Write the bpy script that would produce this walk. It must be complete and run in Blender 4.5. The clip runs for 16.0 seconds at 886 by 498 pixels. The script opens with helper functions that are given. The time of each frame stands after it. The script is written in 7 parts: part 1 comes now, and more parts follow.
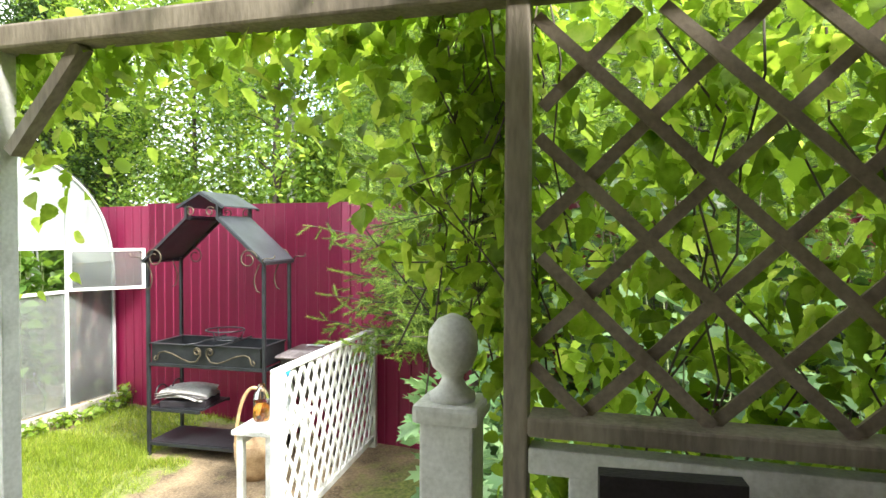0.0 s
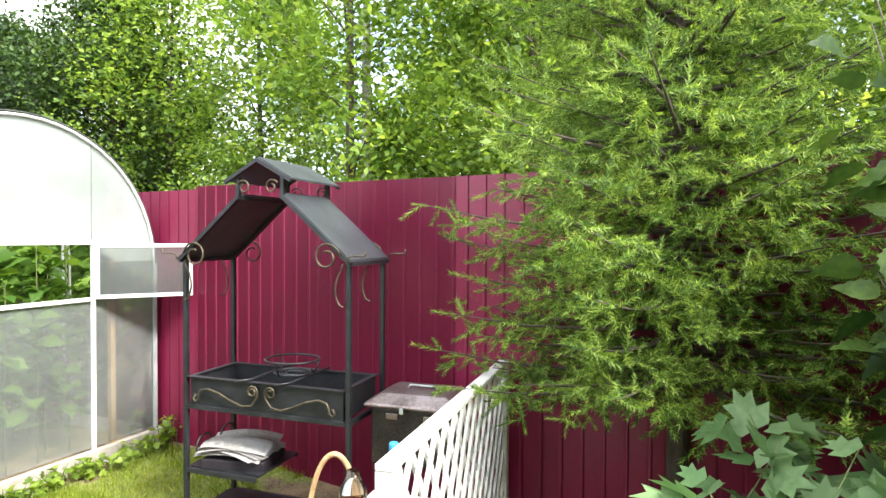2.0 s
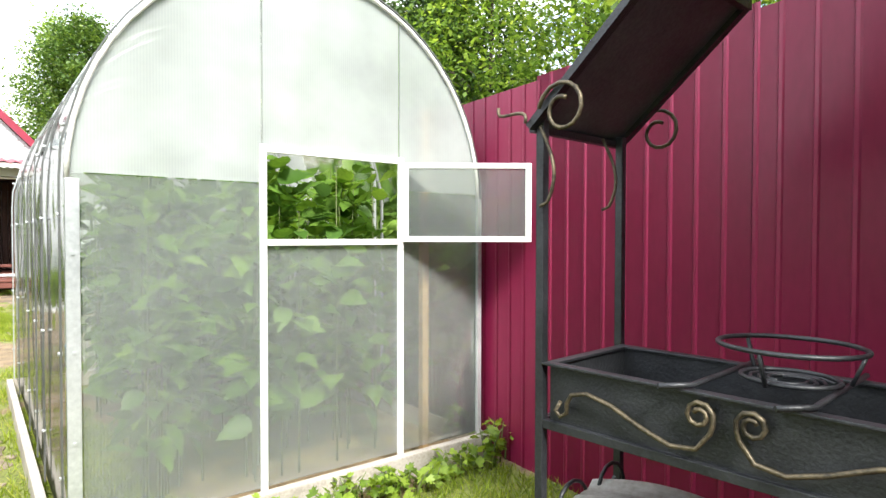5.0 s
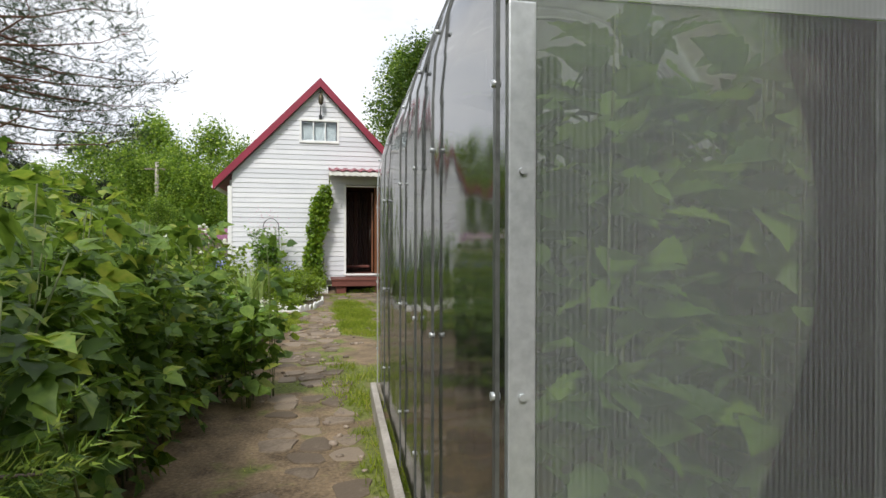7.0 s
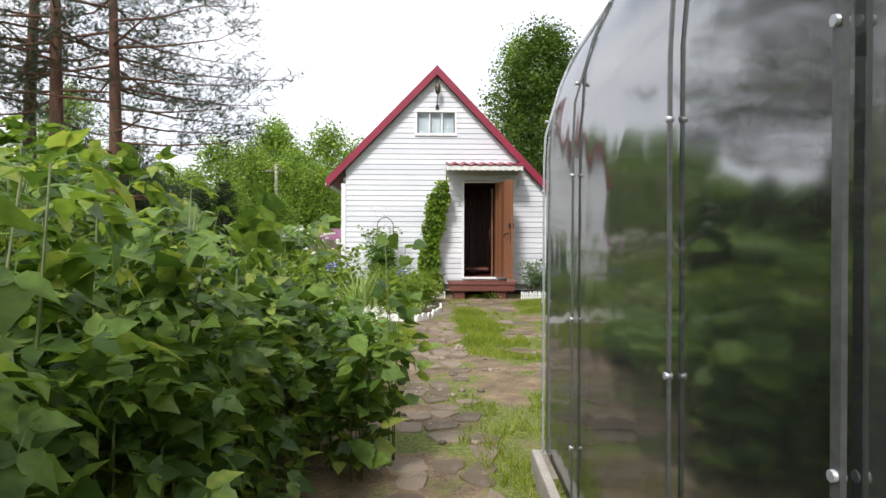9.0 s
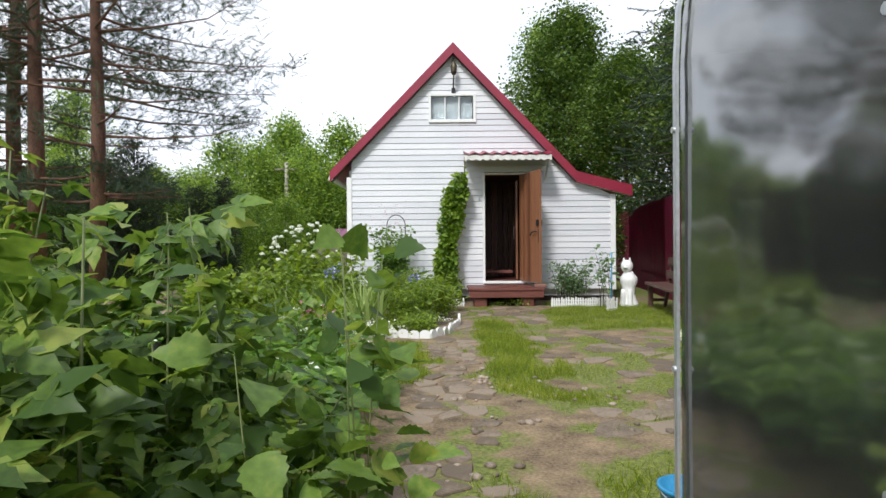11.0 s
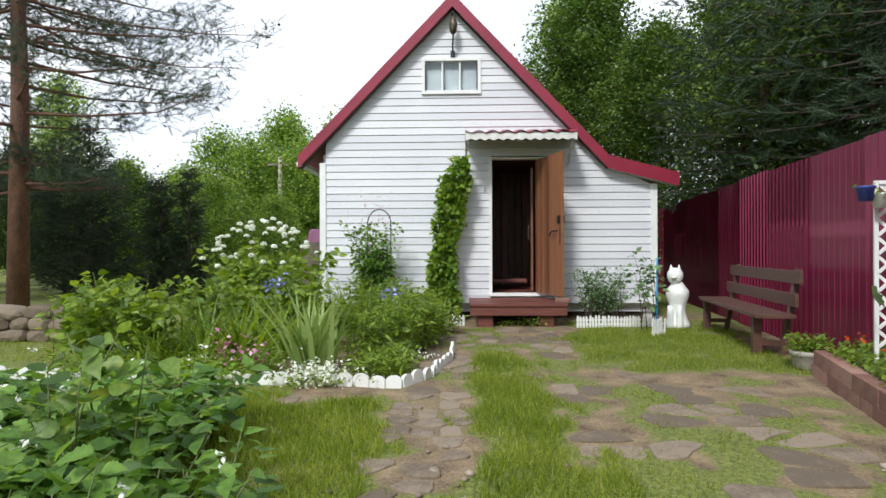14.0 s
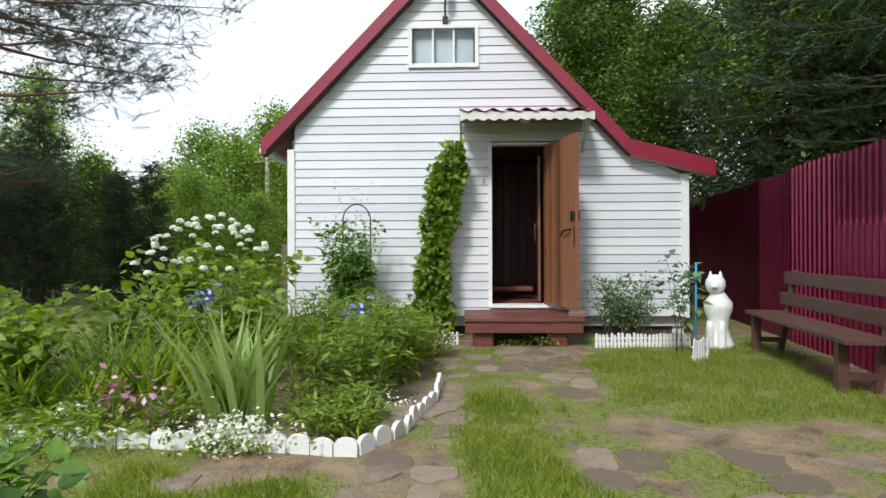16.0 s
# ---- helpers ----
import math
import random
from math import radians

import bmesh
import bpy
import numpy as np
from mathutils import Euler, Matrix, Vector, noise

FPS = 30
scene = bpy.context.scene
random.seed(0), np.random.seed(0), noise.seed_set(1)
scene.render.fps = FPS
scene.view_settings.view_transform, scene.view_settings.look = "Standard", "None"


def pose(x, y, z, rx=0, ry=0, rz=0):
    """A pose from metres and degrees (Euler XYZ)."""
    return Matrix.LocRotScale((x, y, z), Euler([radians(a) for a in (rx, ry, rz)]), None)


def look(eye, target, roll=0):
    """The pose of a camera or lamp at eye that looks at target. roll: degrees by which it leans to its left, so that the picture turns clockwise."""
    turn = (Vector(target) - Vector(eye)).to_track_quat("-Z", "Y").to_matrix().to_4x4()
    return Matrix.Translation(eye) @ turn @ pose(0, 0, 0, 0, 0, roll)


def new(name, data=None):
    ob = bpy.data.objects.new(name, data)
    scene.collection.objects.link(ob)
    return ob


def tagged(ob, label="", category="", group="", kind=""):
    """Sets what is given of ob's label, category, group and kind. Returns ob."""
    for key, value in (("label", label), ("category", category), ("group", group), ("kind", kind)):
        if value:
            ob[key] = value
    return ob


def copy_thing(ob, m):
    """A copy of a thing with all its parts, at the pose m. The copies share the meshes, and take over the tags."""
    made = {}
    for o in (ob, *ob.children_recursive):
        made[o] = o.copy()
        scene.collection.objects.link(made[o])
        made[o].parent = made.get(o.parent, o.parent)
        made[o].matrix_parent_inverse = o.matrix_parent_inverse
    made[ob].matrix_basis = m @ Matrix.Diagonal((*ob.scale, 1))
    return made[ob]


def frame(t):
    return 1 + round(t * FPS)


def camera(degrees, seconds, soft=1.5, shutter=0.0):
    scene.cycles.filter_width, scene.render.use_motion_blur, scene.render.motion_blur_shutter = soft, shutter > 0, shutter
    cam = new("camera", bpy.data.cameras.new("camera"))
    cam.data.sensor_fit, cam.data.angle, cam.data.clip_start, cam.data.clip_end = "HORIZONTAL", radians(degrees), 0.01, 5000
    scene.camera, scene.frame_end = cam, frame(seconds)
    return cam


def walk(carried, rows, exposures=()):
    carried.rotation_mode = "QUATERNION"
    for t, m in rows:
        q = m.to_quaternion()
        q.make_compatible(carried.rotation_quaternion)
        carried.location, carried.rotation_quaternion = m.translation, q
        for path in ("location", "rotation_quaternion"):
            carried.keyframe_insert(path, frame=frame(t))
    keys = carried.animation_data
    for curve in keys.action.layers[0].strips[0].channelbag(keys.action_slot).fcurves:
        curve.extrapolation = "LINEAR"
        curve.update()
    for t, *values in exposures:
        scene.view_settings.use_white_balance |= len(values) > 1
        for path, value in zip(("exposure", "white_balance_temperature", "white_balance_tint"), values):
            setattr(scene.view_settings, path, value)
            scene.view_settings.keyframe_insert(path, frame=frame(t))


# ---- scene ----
cam = camera(73.0, 16.0)
PATH = [
    (0, (-5.839, -18.291, 1.745), (-3.912, -17.759, 1.694), 0.2),
    (0.5, (-5.46, -18.029, 1.741), (-3.554, -17.425, 1.683), 0.0),
    (1, (-5.083, -17.765, 1.719), (-3.196, -17.104, 1.671), -0.1),
    (1.5, (-4.776, -17.529, 1.672), (-2.896, -16.849, 1.635), 0.2),
    (2, (-4.499, -17.33, 1.653), (-2.635, -16.605, 1.613), 0.3),
    (2.5, (-4.245, -17.152, 1.597), (-2.398, -16.385, 1.564), 0.3),
    (3, (-4.057, -17.015, 1.501), (-2.224, -16.216, 1.47), 0.4),
    (3.5, (-3.855, -16.895, 1.407), (-2.068, -15.997, 1.361), 0.1),
    (4, (-3.642, -16.665, 1.319), (-1.936, -15.622, 1.281), 0.2),
    (4.5, (-3.367, -16.289, 1.232), (-1.826, -15.016, 1.187), 0.2),
    (5, (-3.206, -15.894, 1.224), (-1.915, -14.367, 1.181), 0.1),
    (5.2, (-3.162, -15.723, 1.215), (-1.973, -14.116, 1.168), 0.2),
    (7.3, (-3.15, -14.09, 1.022), (-2.822, -12.116, 1.017), 0.1),
    (7.5, (-3.17, -13.947, 1.017), (-2.884, -11.967, 1.012), 0.1),
    (8, (-3.192, -13.547, 1.037), (-3.019, -11.554, 1.029), 0.0),
    (8.5, (-3.286, -13.254, 1.048), (-3.194, -11.256, 1.039), 0.2),
    (10.8, (-3.281, -11.688, 1.055), (-3.294, -9.688, 1.047), -0.3),
    (11, (-3.241, -11.515, 1.06), (-3.258, -9.515, 1.052), -0.4),
    (11.5, (-3.168, -11.153, 1.091), (-3.198, -9.154, 1.08), -0.4),
    (12, (-3.166, -10.694, 1.043), (-3.207, -8.694, 1.043), -0.3),
    (12.5, (-3.12, -10.292, 1.008), (-3.17, -8.292, 1.009), -0.4),
    (13, (-3.052, -9.916, 1.057), (-3.109, -7.917, 1.061), -0.4),
    (13.5, (-3.036, -9.561, 1.051), (-3.096, -7.562, 1.057), -0.3),
    (14, (-2.987, -9.192, 1.064), (-3.051, -7.193, 1.065), -0.2),
    (14.5, (-2.889, -8.794, 1.093), (-2.957, -6.796, 1.098), -0.4),
    (15, (-2.87, -8.494, 1.086), (-2.948, -6.495, 1.097), -0.3),
    (15.5, (-2.896, -8.142, 1.094), (-2.97, -6.144, 1.106), -0.2),
    (16, (-2.897, -7.73, 1.068), (-2.965, -5.732, 1.077), -0.2),
]
walk(cam, [(t, look(e, g, r)) for t, e, g, r in PATH],
     exposures=[(0.0, 2.7, 6400, 6), (1.0, 2.5, 6400, 8), (2.5, 2.35, 6350, 10), (4.5, 2.2, 6350, 8), (5.2, 2.05, 6350, 8), (7.3, 0.45, 6350, 10), (8.0, 0.72, 6350, 11), (8.7, 0.8, 6300, 12), (11.0, 0.62, 6100, 10), (16.0, 0.58, 6050, 8)])

# ---- world and sun ----
SUN_AZ = radians(202)      # compass angle from +y, clockwise
SUN_EL = radians(44)
world = bpy.data.worlds.new("sky")
scene.world = world
world.use_nodes = True
wn, wl = world.node_tree.nodes, world.node_tree.links
wn.clear()
sky = wn.new("ShaderNodeTexSky")
sky.sky_type, sky.sun_disc = "NISHITA", False
sky.sun_elevation, sky.sun_rotation = SUN_EL, SUN_AZ
wco = wn.new("ShaderNodeTexCoord")
wmap = wn.new("ShaderNodeMapping")
wmap.inputs["Scale"].default_value = (1.0, 1.0, 2.6)
wnoise = wn.new("ShaderNodeTexNoise")
wnoise.inputs["Scale"].default_value, wnoise.inputs["Detail"].default_value = 1.7, 7.0
wramp = wn.new("ShaderNodeValToRGB")
wramp.color_ramp.elements[0].position, wramp.color_ramp.elements[1].position = 0.30, 0.52
wnoise2 = wn.new("ShaderNodeTexNoise")
wnoise2.inputs["Scale"].default_value, wnoise2.inputs["Detail"].default_value = 3.1, 5.0
wramp2 = wn.new("ShaderNodeValToRGB")
wramp2.color_ramp.elements[0].position, wramp2.color_ramp.elements[1].position = 0.3, 0.7
wramp2.color_ramp.elements[0].color = (6.6, 6.95, 7.7, 1)
wramp2.color_ramp.elements[1].color = (9.8, 9.75, 9.7, 1)
wmix = wn.new("ShaderNodeMixRGB")
wbg = wn.new("ShaderNodeBackground")
wbg.inputs["Strength"].default_value = 0.1
wout = wn.new("ShaderNodeOutputWorld")
wl.new(wco.outputs["Generated"], wmap.inputs["Vector"])
wl.new(wmap.outputs["Vector"], wnoise.inputs["Vector"])
wl.new(wmap.outputs["Vector"], wnoise2.inputs["Vector"])
wl.new(wnoise.outputs["Fac"], wramp.inputs["Fac"])
wl.new(wnoise2.outputs["Fac"], wramp2.inputs["Fac"])
wl.new(wramp.outputs["Color"], wmix.inputs["Fac"])
wl.new(sky.outputs["Color"], wmix.inputs["Color1"])
wl.new(wramp2.outputs["Color"], wmix.inputs["Color2"])
wl.new(wmix.outputs["Color"], wbg.inputs["Color"])
wl.new(wbg.outputs["Background"], wout.inputs["Surface"])
sun_data = bpy.data.lights.new("sun", "SUN")
sun_data.energy, sun_data.angle, sun_data.color = 2.0, radians(10), (1.0, 0.95, 0.87)
sun = new("sun", sun_data)
sd = Vector((math.sin(SUN_AZ) * math.cos(SUN_EL), math.cos(SUN_AZ) * math.cos(SUN_EL), math.sin(SUN_EL)))
sun.matrix_world = look(sd * 60, (0, 0, 0))

# ---- materials ----
def material(name, c1, c2, rough=0.6, scale=6.0, fine=60.0, bump=0.15, metal=0.0, per="none", spec=0.5, stretch=(1, 1, 1), c3=None, wear=0.0):
    """Two colours mixed by a coarse and a fine noise; per: 'island' or 'object' varies the pieces."""
    m = bpy.data.materials.new(name)
    m.use_nodes = True
    n, l = m.node_tree.nodes, m.node_tree.links
    b = n["Principled BSDF"]
    co = n.new("ShaderNodeTexCoord")
    mp = n.new("ShaderNodeMapping")
    mp.inputs["Scale"].default_value = stretch
    l.new(co.outputs["Object"], mp.inputs["Vector"])
    n1, n2 = n.new("ShaderNodeTexNoise"), n.new("ShaderNodeTexNoise")
    n1.inputs["Scale"].default_value, n1.inputs["Detail"].default_value = scale, 4
    n2.inputs["Scale"].default_value, n2.inputs["Detail"].default_value = fine, 3
    l.new(mp.outputs["Vector"], n1.inputs["Vector"])
    l.new(mp.outputs["Vector"], n2.inputs["Vector"])
    add = n.new("ShaderNodeMath")
    add.operation = "ADD"
    h = n.new("ShaderNodeMath")
    h.operation = "MULTIPLY_ADD"
    l.new(n2.outputs["Fac"], h.inputs[0])
    h.inputs[1].default_value, h.inputs[2].default_value = 0.7, -0.35
    l.new(n1.outputs["Fac"], add.inputs[0])
    l.new(h.outputs[0], add.inputs[1])
    fac = add.outputs[0]
    if per != "none":
        r = n.new("ShaderNodeNewGeometry") if per == "island" else n.new("ShaderNodeObjectInfo")
        ro = r.outputs["Random Per Island"] if per == "island" else r.outputs["Random"]
        a2 = n.new("ShaderNodeMath")
        a2.operation = "MULTIPLY_ADD"
        l.new(ro, a2.inputs[0])
        a2.inputs[1].default_value = 0.8
        a3 = n.new("ShaderNodeMath")
        a3.operation = "ADD"
        a3.inputs[1].default_value = -0.4
        l.new(fac, a3.inputs[0])
        l.new(a3.outputs[0], a2.inputs[2])
        fac = a2.outputs[0]
    ramp = n.new("ShaderNodeValToRGB")
    e = ramp.color_ramp.elements
    e[0].position, e[1].position = 0.25, 0.75
    e[0].color, e[1].color = (*c1, 1), (*c2, 1)
    if c3:
        x = e.new(0.93)
        x.color = (*c3, 1)
    l.new(fac, ramp.inputs["Fac"])
    l.new(ramp.outputs["Color"], b.inputs["Base Color"])
    b.inputs["Roughness"].default_value, b.inputs["Metallic"].default_value = rough, metal
    b.inputs["Specular IOR Level"].default_value = spec
    if bump:
        bp = n.new("ShaderNodeBump")
        bp.inputs["Strength"].default_value, bp.inputs["Distance"].default_value = bump, 0.01
        l.new(add.outputs[0], bp.inputs["Height"])
        l.new(bp.outputs["Normal"], b.inputs["Normal"])
    return m


def leaf_material(name, dark, light, tip=None, glow=0.35, rough=0.45):
    """Leaves: colour by piece, some light through them."""
    m = material(name, dark, light, rough, 2.0, 40.0, 0.0, per="island", c3=tip, spec=0.35)
    n, l = m.node_tree.nodes, m.node_tree.links
    out, b = n["Material Output"], n["Principled BSDF"]
    ramp = [x for x in n if x.bl_idname == "ShaderNodeValToRGB"][0]
    tr = n.new("ShaderNodeBsdfTranslucent")
    hs = n.new("ShaderNodeHueSaturation")
    hs.inputs["Hue"].default_value, hs.inputs["Saturation"].default_value, hs.inputs["Value"].default_value = 0.485, 1.1, 1.7
    l.new(ramp.outputs["Color"], hs.inputs["Color"])
    l.new(hs.outputs["Color"], tr.inputs["Color"])
    mix = n.new("ShaderNodeMixShader")
    mix.inputs[0].default_value = glow
    l.new(b.outputs[0], mix.inputs[1])
    l.new(tr.outputs[0], mix.inputs[2])
    l.new(mix.outputs[0], out.inputs["Surface"])
    return m


def needle_material(name, dark, light, tip):
    """Needles: colour by shoot in broad patches, old dark growth and fresh pale shoots."""
    m = leaf_material(name, dark, light, tip, 0.35, 0.5)
    n = m.node_tree.nodes
    for x in n:
        if x.bl_idname == "ShaderNodeTexNoise" and x.inputs["Scale"].default_value < 10:
            x.inputs["Scale"].default_value = 3.5
    return m


M = {
    "siding": material("white_vinyl_siding", (0.60, 0.61, 0.645), (0.69, 0.695, 0.72), 0.42, 1.2, 30, 0.03, per="object"),
    "white": material("white_paint", (0.72, 0.72, 0.71), (0.84, 0.84, 0.82), 0.5, 5, 60, 0.06),
    "oldwhite": material("weathered_white_paint", (0.55, 0.54, 0.50), (0.80, 0.79, 0.76), 0.6, 9, 80, 0.15),
    "roof": material("red_metal_roof", (0.20, 0.012, 0.032), (0.28, 0.020, 0.048), 0.38, 2, 40, 0.03),
    "maroon": material("maroon_sheet_metal", (0.205, 0.010, 0.050), (0.25, 0.015, 0.062), 0.34, 1.3, 45, 0.04, stretch=(1, 1, 0.35)),
    "purple": material("purple_roofing", (0.22, 0.05, 0.13), (0.33, 0.10, 0.22), 0.5, 3, 40, 0.05),
    "door": material("varnished_pine_boards", (0.125, 0.046, 0.022), (0.265, 0.112, 0.054), 0.42, 3.0, 40, 0.10, per="object", stretch=(14, 14, 0.8)),
    "redwood": material("red_brown_painted_wood", (0.105, 0.030, 0.022), (0.18, 0.06, 0.045), 0.55, 5, 70, 0.15, stretch=(1, 1, 6)),
    "bench": material("brown_painted_wood", (0.065, 0.030, 0.022), (0.125, 0.060, 0.045), 0.5, 5, 70, 0.15, stretch=(6, 1, 6)),
    "darkwood_and_shade": material("dark_boards_and_verge_shade", (0.05, 0.018, 0.012), (0.11, 0.045, 0.03), 0.6, 5, 60, 0.1, per="object"),
    "greywood": material("weathered_grey_timber", (0.16, 0.13, 0.10), (0.33, 0.28, 0.22), 0.7, 7, 70, 0.3, stretch=(1, 1, 0.25)),
    "lattice": material("grey_brown_lattice", (0.15, 0.115, 0.085), (0.29, 0.235, 0.18), 0.65, 7, 70, 0.2),
    "iron": material("black_forged_iron", (0.012, 0.013, 0.015), (0.035, 0.037, 0.042), 0.42, 8, 120, 0.25, metal=0.3),
    "ironpatina": material("bronze_rubbed_iron", (0.035, 0.03, 0.022), (0.15, 0.12, 0.075), 0.45, 20, 120, 0.2, metal=0.6),
    "steelroof": material("grey_black_sheet_steel", (0.05, 0.055, 0.065), (0.10, 0.11, 0.125), 0.35, 6, 90, 0.08, metal=0.35),
    "soot": material("sooty_black_steel", (0.008, 0.007, 0.007), (0.05, 0.04, 0.033), 0.5, 7, 70, 0.2, metal=0.4, c3=(0.16, 0.14, 0.12)),
    "lidsteel": material("stained_steel_lid", (0.14, 0.10, 0.09), (0.36, 0.31, 0.30), 0.35, 6, 60, 0.1, metal=0.7),
    "galv": material("galvanised_steel", (0.42, 0.44, 0.45), (0.62, 0.64, 0.65), 0.35, 6, 60, 0.05, metal=0.5),
    "seam": material("dull_grey_seam", (0.075, 0.08, 0.075), (0.16, 0.165, 0.16), 0.4, 6, 60, 0.05, metal=0.4),
    "concrete": material("pale_concrete", (0.30, 0.27, 0.23), (0.50, 0.46, 0.41), 0.85, 6, 80, 0.3),
    "stone": material("grey_flagstone", (0.14, 0.106, 0.073), (0.265, 0.208, 0.150), 0.88, 7, 60, 0.7, per="object"),
    "pebble": material("mixed_pebbles", (0.15, 0.115, 0.085), (0.37, 0.30, 0.235), 0.75, 9, 70, 0.3, per="island"),
    "brick": material("pinkish_garden_brick", (0.20, 0.10, 0.075), (0.34, 0.19, 0.15), 0.8, 9, 80, 0.4, per="object"),
    "bark": material("dark_bark", (0.045, 0.035, 0.027), (0.13, 0.10, 0.08), 0.85, 7, 50, 0.6, stretch=(1, 1, 0.3)),
    "pinebark": material("reddish_pine_bark", (0.07, 0.035, 0.022), (0.20, 0.10, 0.065), 0.85, 7, 50, 0.6, stretch=(1, 1, 0.4)),
    "birch": material("white_birch_bark", (0.10, 0.09, 0.08), (0.72, 0.70, 0.65), 0.7, 5, 40, 0.2, stretch=(0.6, 0.6, 3)),
    "stem": material("green_stems", (0.08, 0.11, 0.03), (0.17, 0.20, 0.07), 0.6, 10, 60, 0.1),
    "wicker": material("pale_wicker", (0.33, 0.20, 0.09), (0.58, 0.40, 0.22), 0.55, 20, 120, 0.25),
    "paper": material("rain_stained_paper", (0.45, 0.42, 0.38), (0.78, 0.77, 0.76), 0.65, 6, 60, 0.1),
    "net": material("net_curtain_with_sky_grey", (0.24, 0.27, 0.29), (0.36, 0.39, 0.41), 0.8, 5, 60, 0.1),
    "blackcloth": material("black_woven_chair", (0.006, 0.004, 0.007), (0.02, 0.014, 0.02), 0.7, 20, 160, 0.3),
    "plaster": material("white_painted_plaster", (0.66, 0.66, 0.65), (0.84, 0.84, 0.82), 0.55, 7, 50, 0.08),
    "blue": material("blue_plastic", (0.03, 0.25, 0.50), (0.06, 0.36, 0.62), 0.35, 5, 50, 0.02),
    "bluedark": material("dark_blue_plastic", (0.02, 0.035, 0.20), (0.05, 0.08, 0.32), 0.4, 5, 50, 0.02),
    "flower": leaf_material("white_petals", (0.72, 0.74, 0.60), (0.86, 0.86, 0.80), glow=0.2),
    "cream": leaf_material("cream_green_petals", (0.62, 0.68, 0.38), (0.84, 0.85, 0.68), glow=0.2),
    "pink": leaf_material("pink_petals", (0.45, 0.13, 0.25), (0.70, 0.40, 0.52), glow=0.2),
    "violet": leaf_material("violet_petals", (0.20, 0.20, 0.55), (0.45, 0.45, 0.80), glow=0.2),
    "leaf_wood": leaf_material("woodland_leaves", (0.085, 0.155, 0.028), (0.23, 0.345, 0.062), (0.34, 0.43, 0.085), 0.5),
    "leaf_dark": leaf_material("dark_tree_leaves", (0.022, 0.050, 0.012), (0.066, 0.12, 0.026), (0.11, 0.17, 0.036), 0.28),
    "leaf_rasp": leaf_material("raspberry_leaves", (0.060, 0.115, 0.022), (0.19, 0.295, 0.055), (0.32, 0.37, 0.08), 0.40),
    "leaf_vine": leaf_material("creeper_leaves", (0.12, 0.195, 0.030), (0.30, 0.415, 0.080), (0.40, 0.47, 0.12), 0.72),
    "leaf_hop": leaf_material("hop_leaves", (0.075, 0.15, 0.016), (0.21, 0.33, 0.035), (0.32, 0.42, 0.07), 0.4),
    # lighter than leaf_dark: sunlight on the crowns behind the house, put into the colour
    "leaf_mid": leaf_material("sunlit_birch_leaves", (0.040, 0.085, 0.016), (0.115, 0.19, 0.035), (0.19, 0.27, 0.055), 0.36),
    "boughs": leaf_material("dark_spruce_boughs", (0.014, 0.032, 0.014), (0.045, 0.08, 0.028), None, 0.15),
    "leaf_potato": leaf_material("potato_leaves", (0.07, 0.15, 0.025), (0.19, 0.33, 0.055), (0.26, 0.40, 0.08), 0.38),
    "leaf_maple": leaf_material("pale_lobed_leaves", (0.10, 0.19, 0.07), (0.22, 0.33, 0.15), None, 0.3),
    "leaf_garden": leaf_material("garden_leaves", (0.10, 0.17, 0.02), (0.26, 0.36, 0.05), None, 0.4),
    "blade": leaf_material("iris_blades", (0.19, 0.28, 0.075), (0.36, 0.46, 0.16), None, 0.4),
    "grass": leaf_material("lawn_grass", (0.125, 0.18, 0.02), (0.28, 0.36, 0.045), (0.38, 0.37, 0.10), 0.45),
    "spruce": needle_material("spruce_needles", (0.06, 0.12, 0.024), (0.25, 0.365, 0.07), (0.42, 0.52, 0.12)),
    "darkneedle": leaf_material("dark_conifer_needles", (0.010, 0.022, 0.009), (0.035, 0.06, 0.02), None, 0.15),
    "pineneedle": leaf_material("pine_needles", (0.020, 0.040, 0.020), (0.065, 0.096, 0.042), None, 0.18),
}


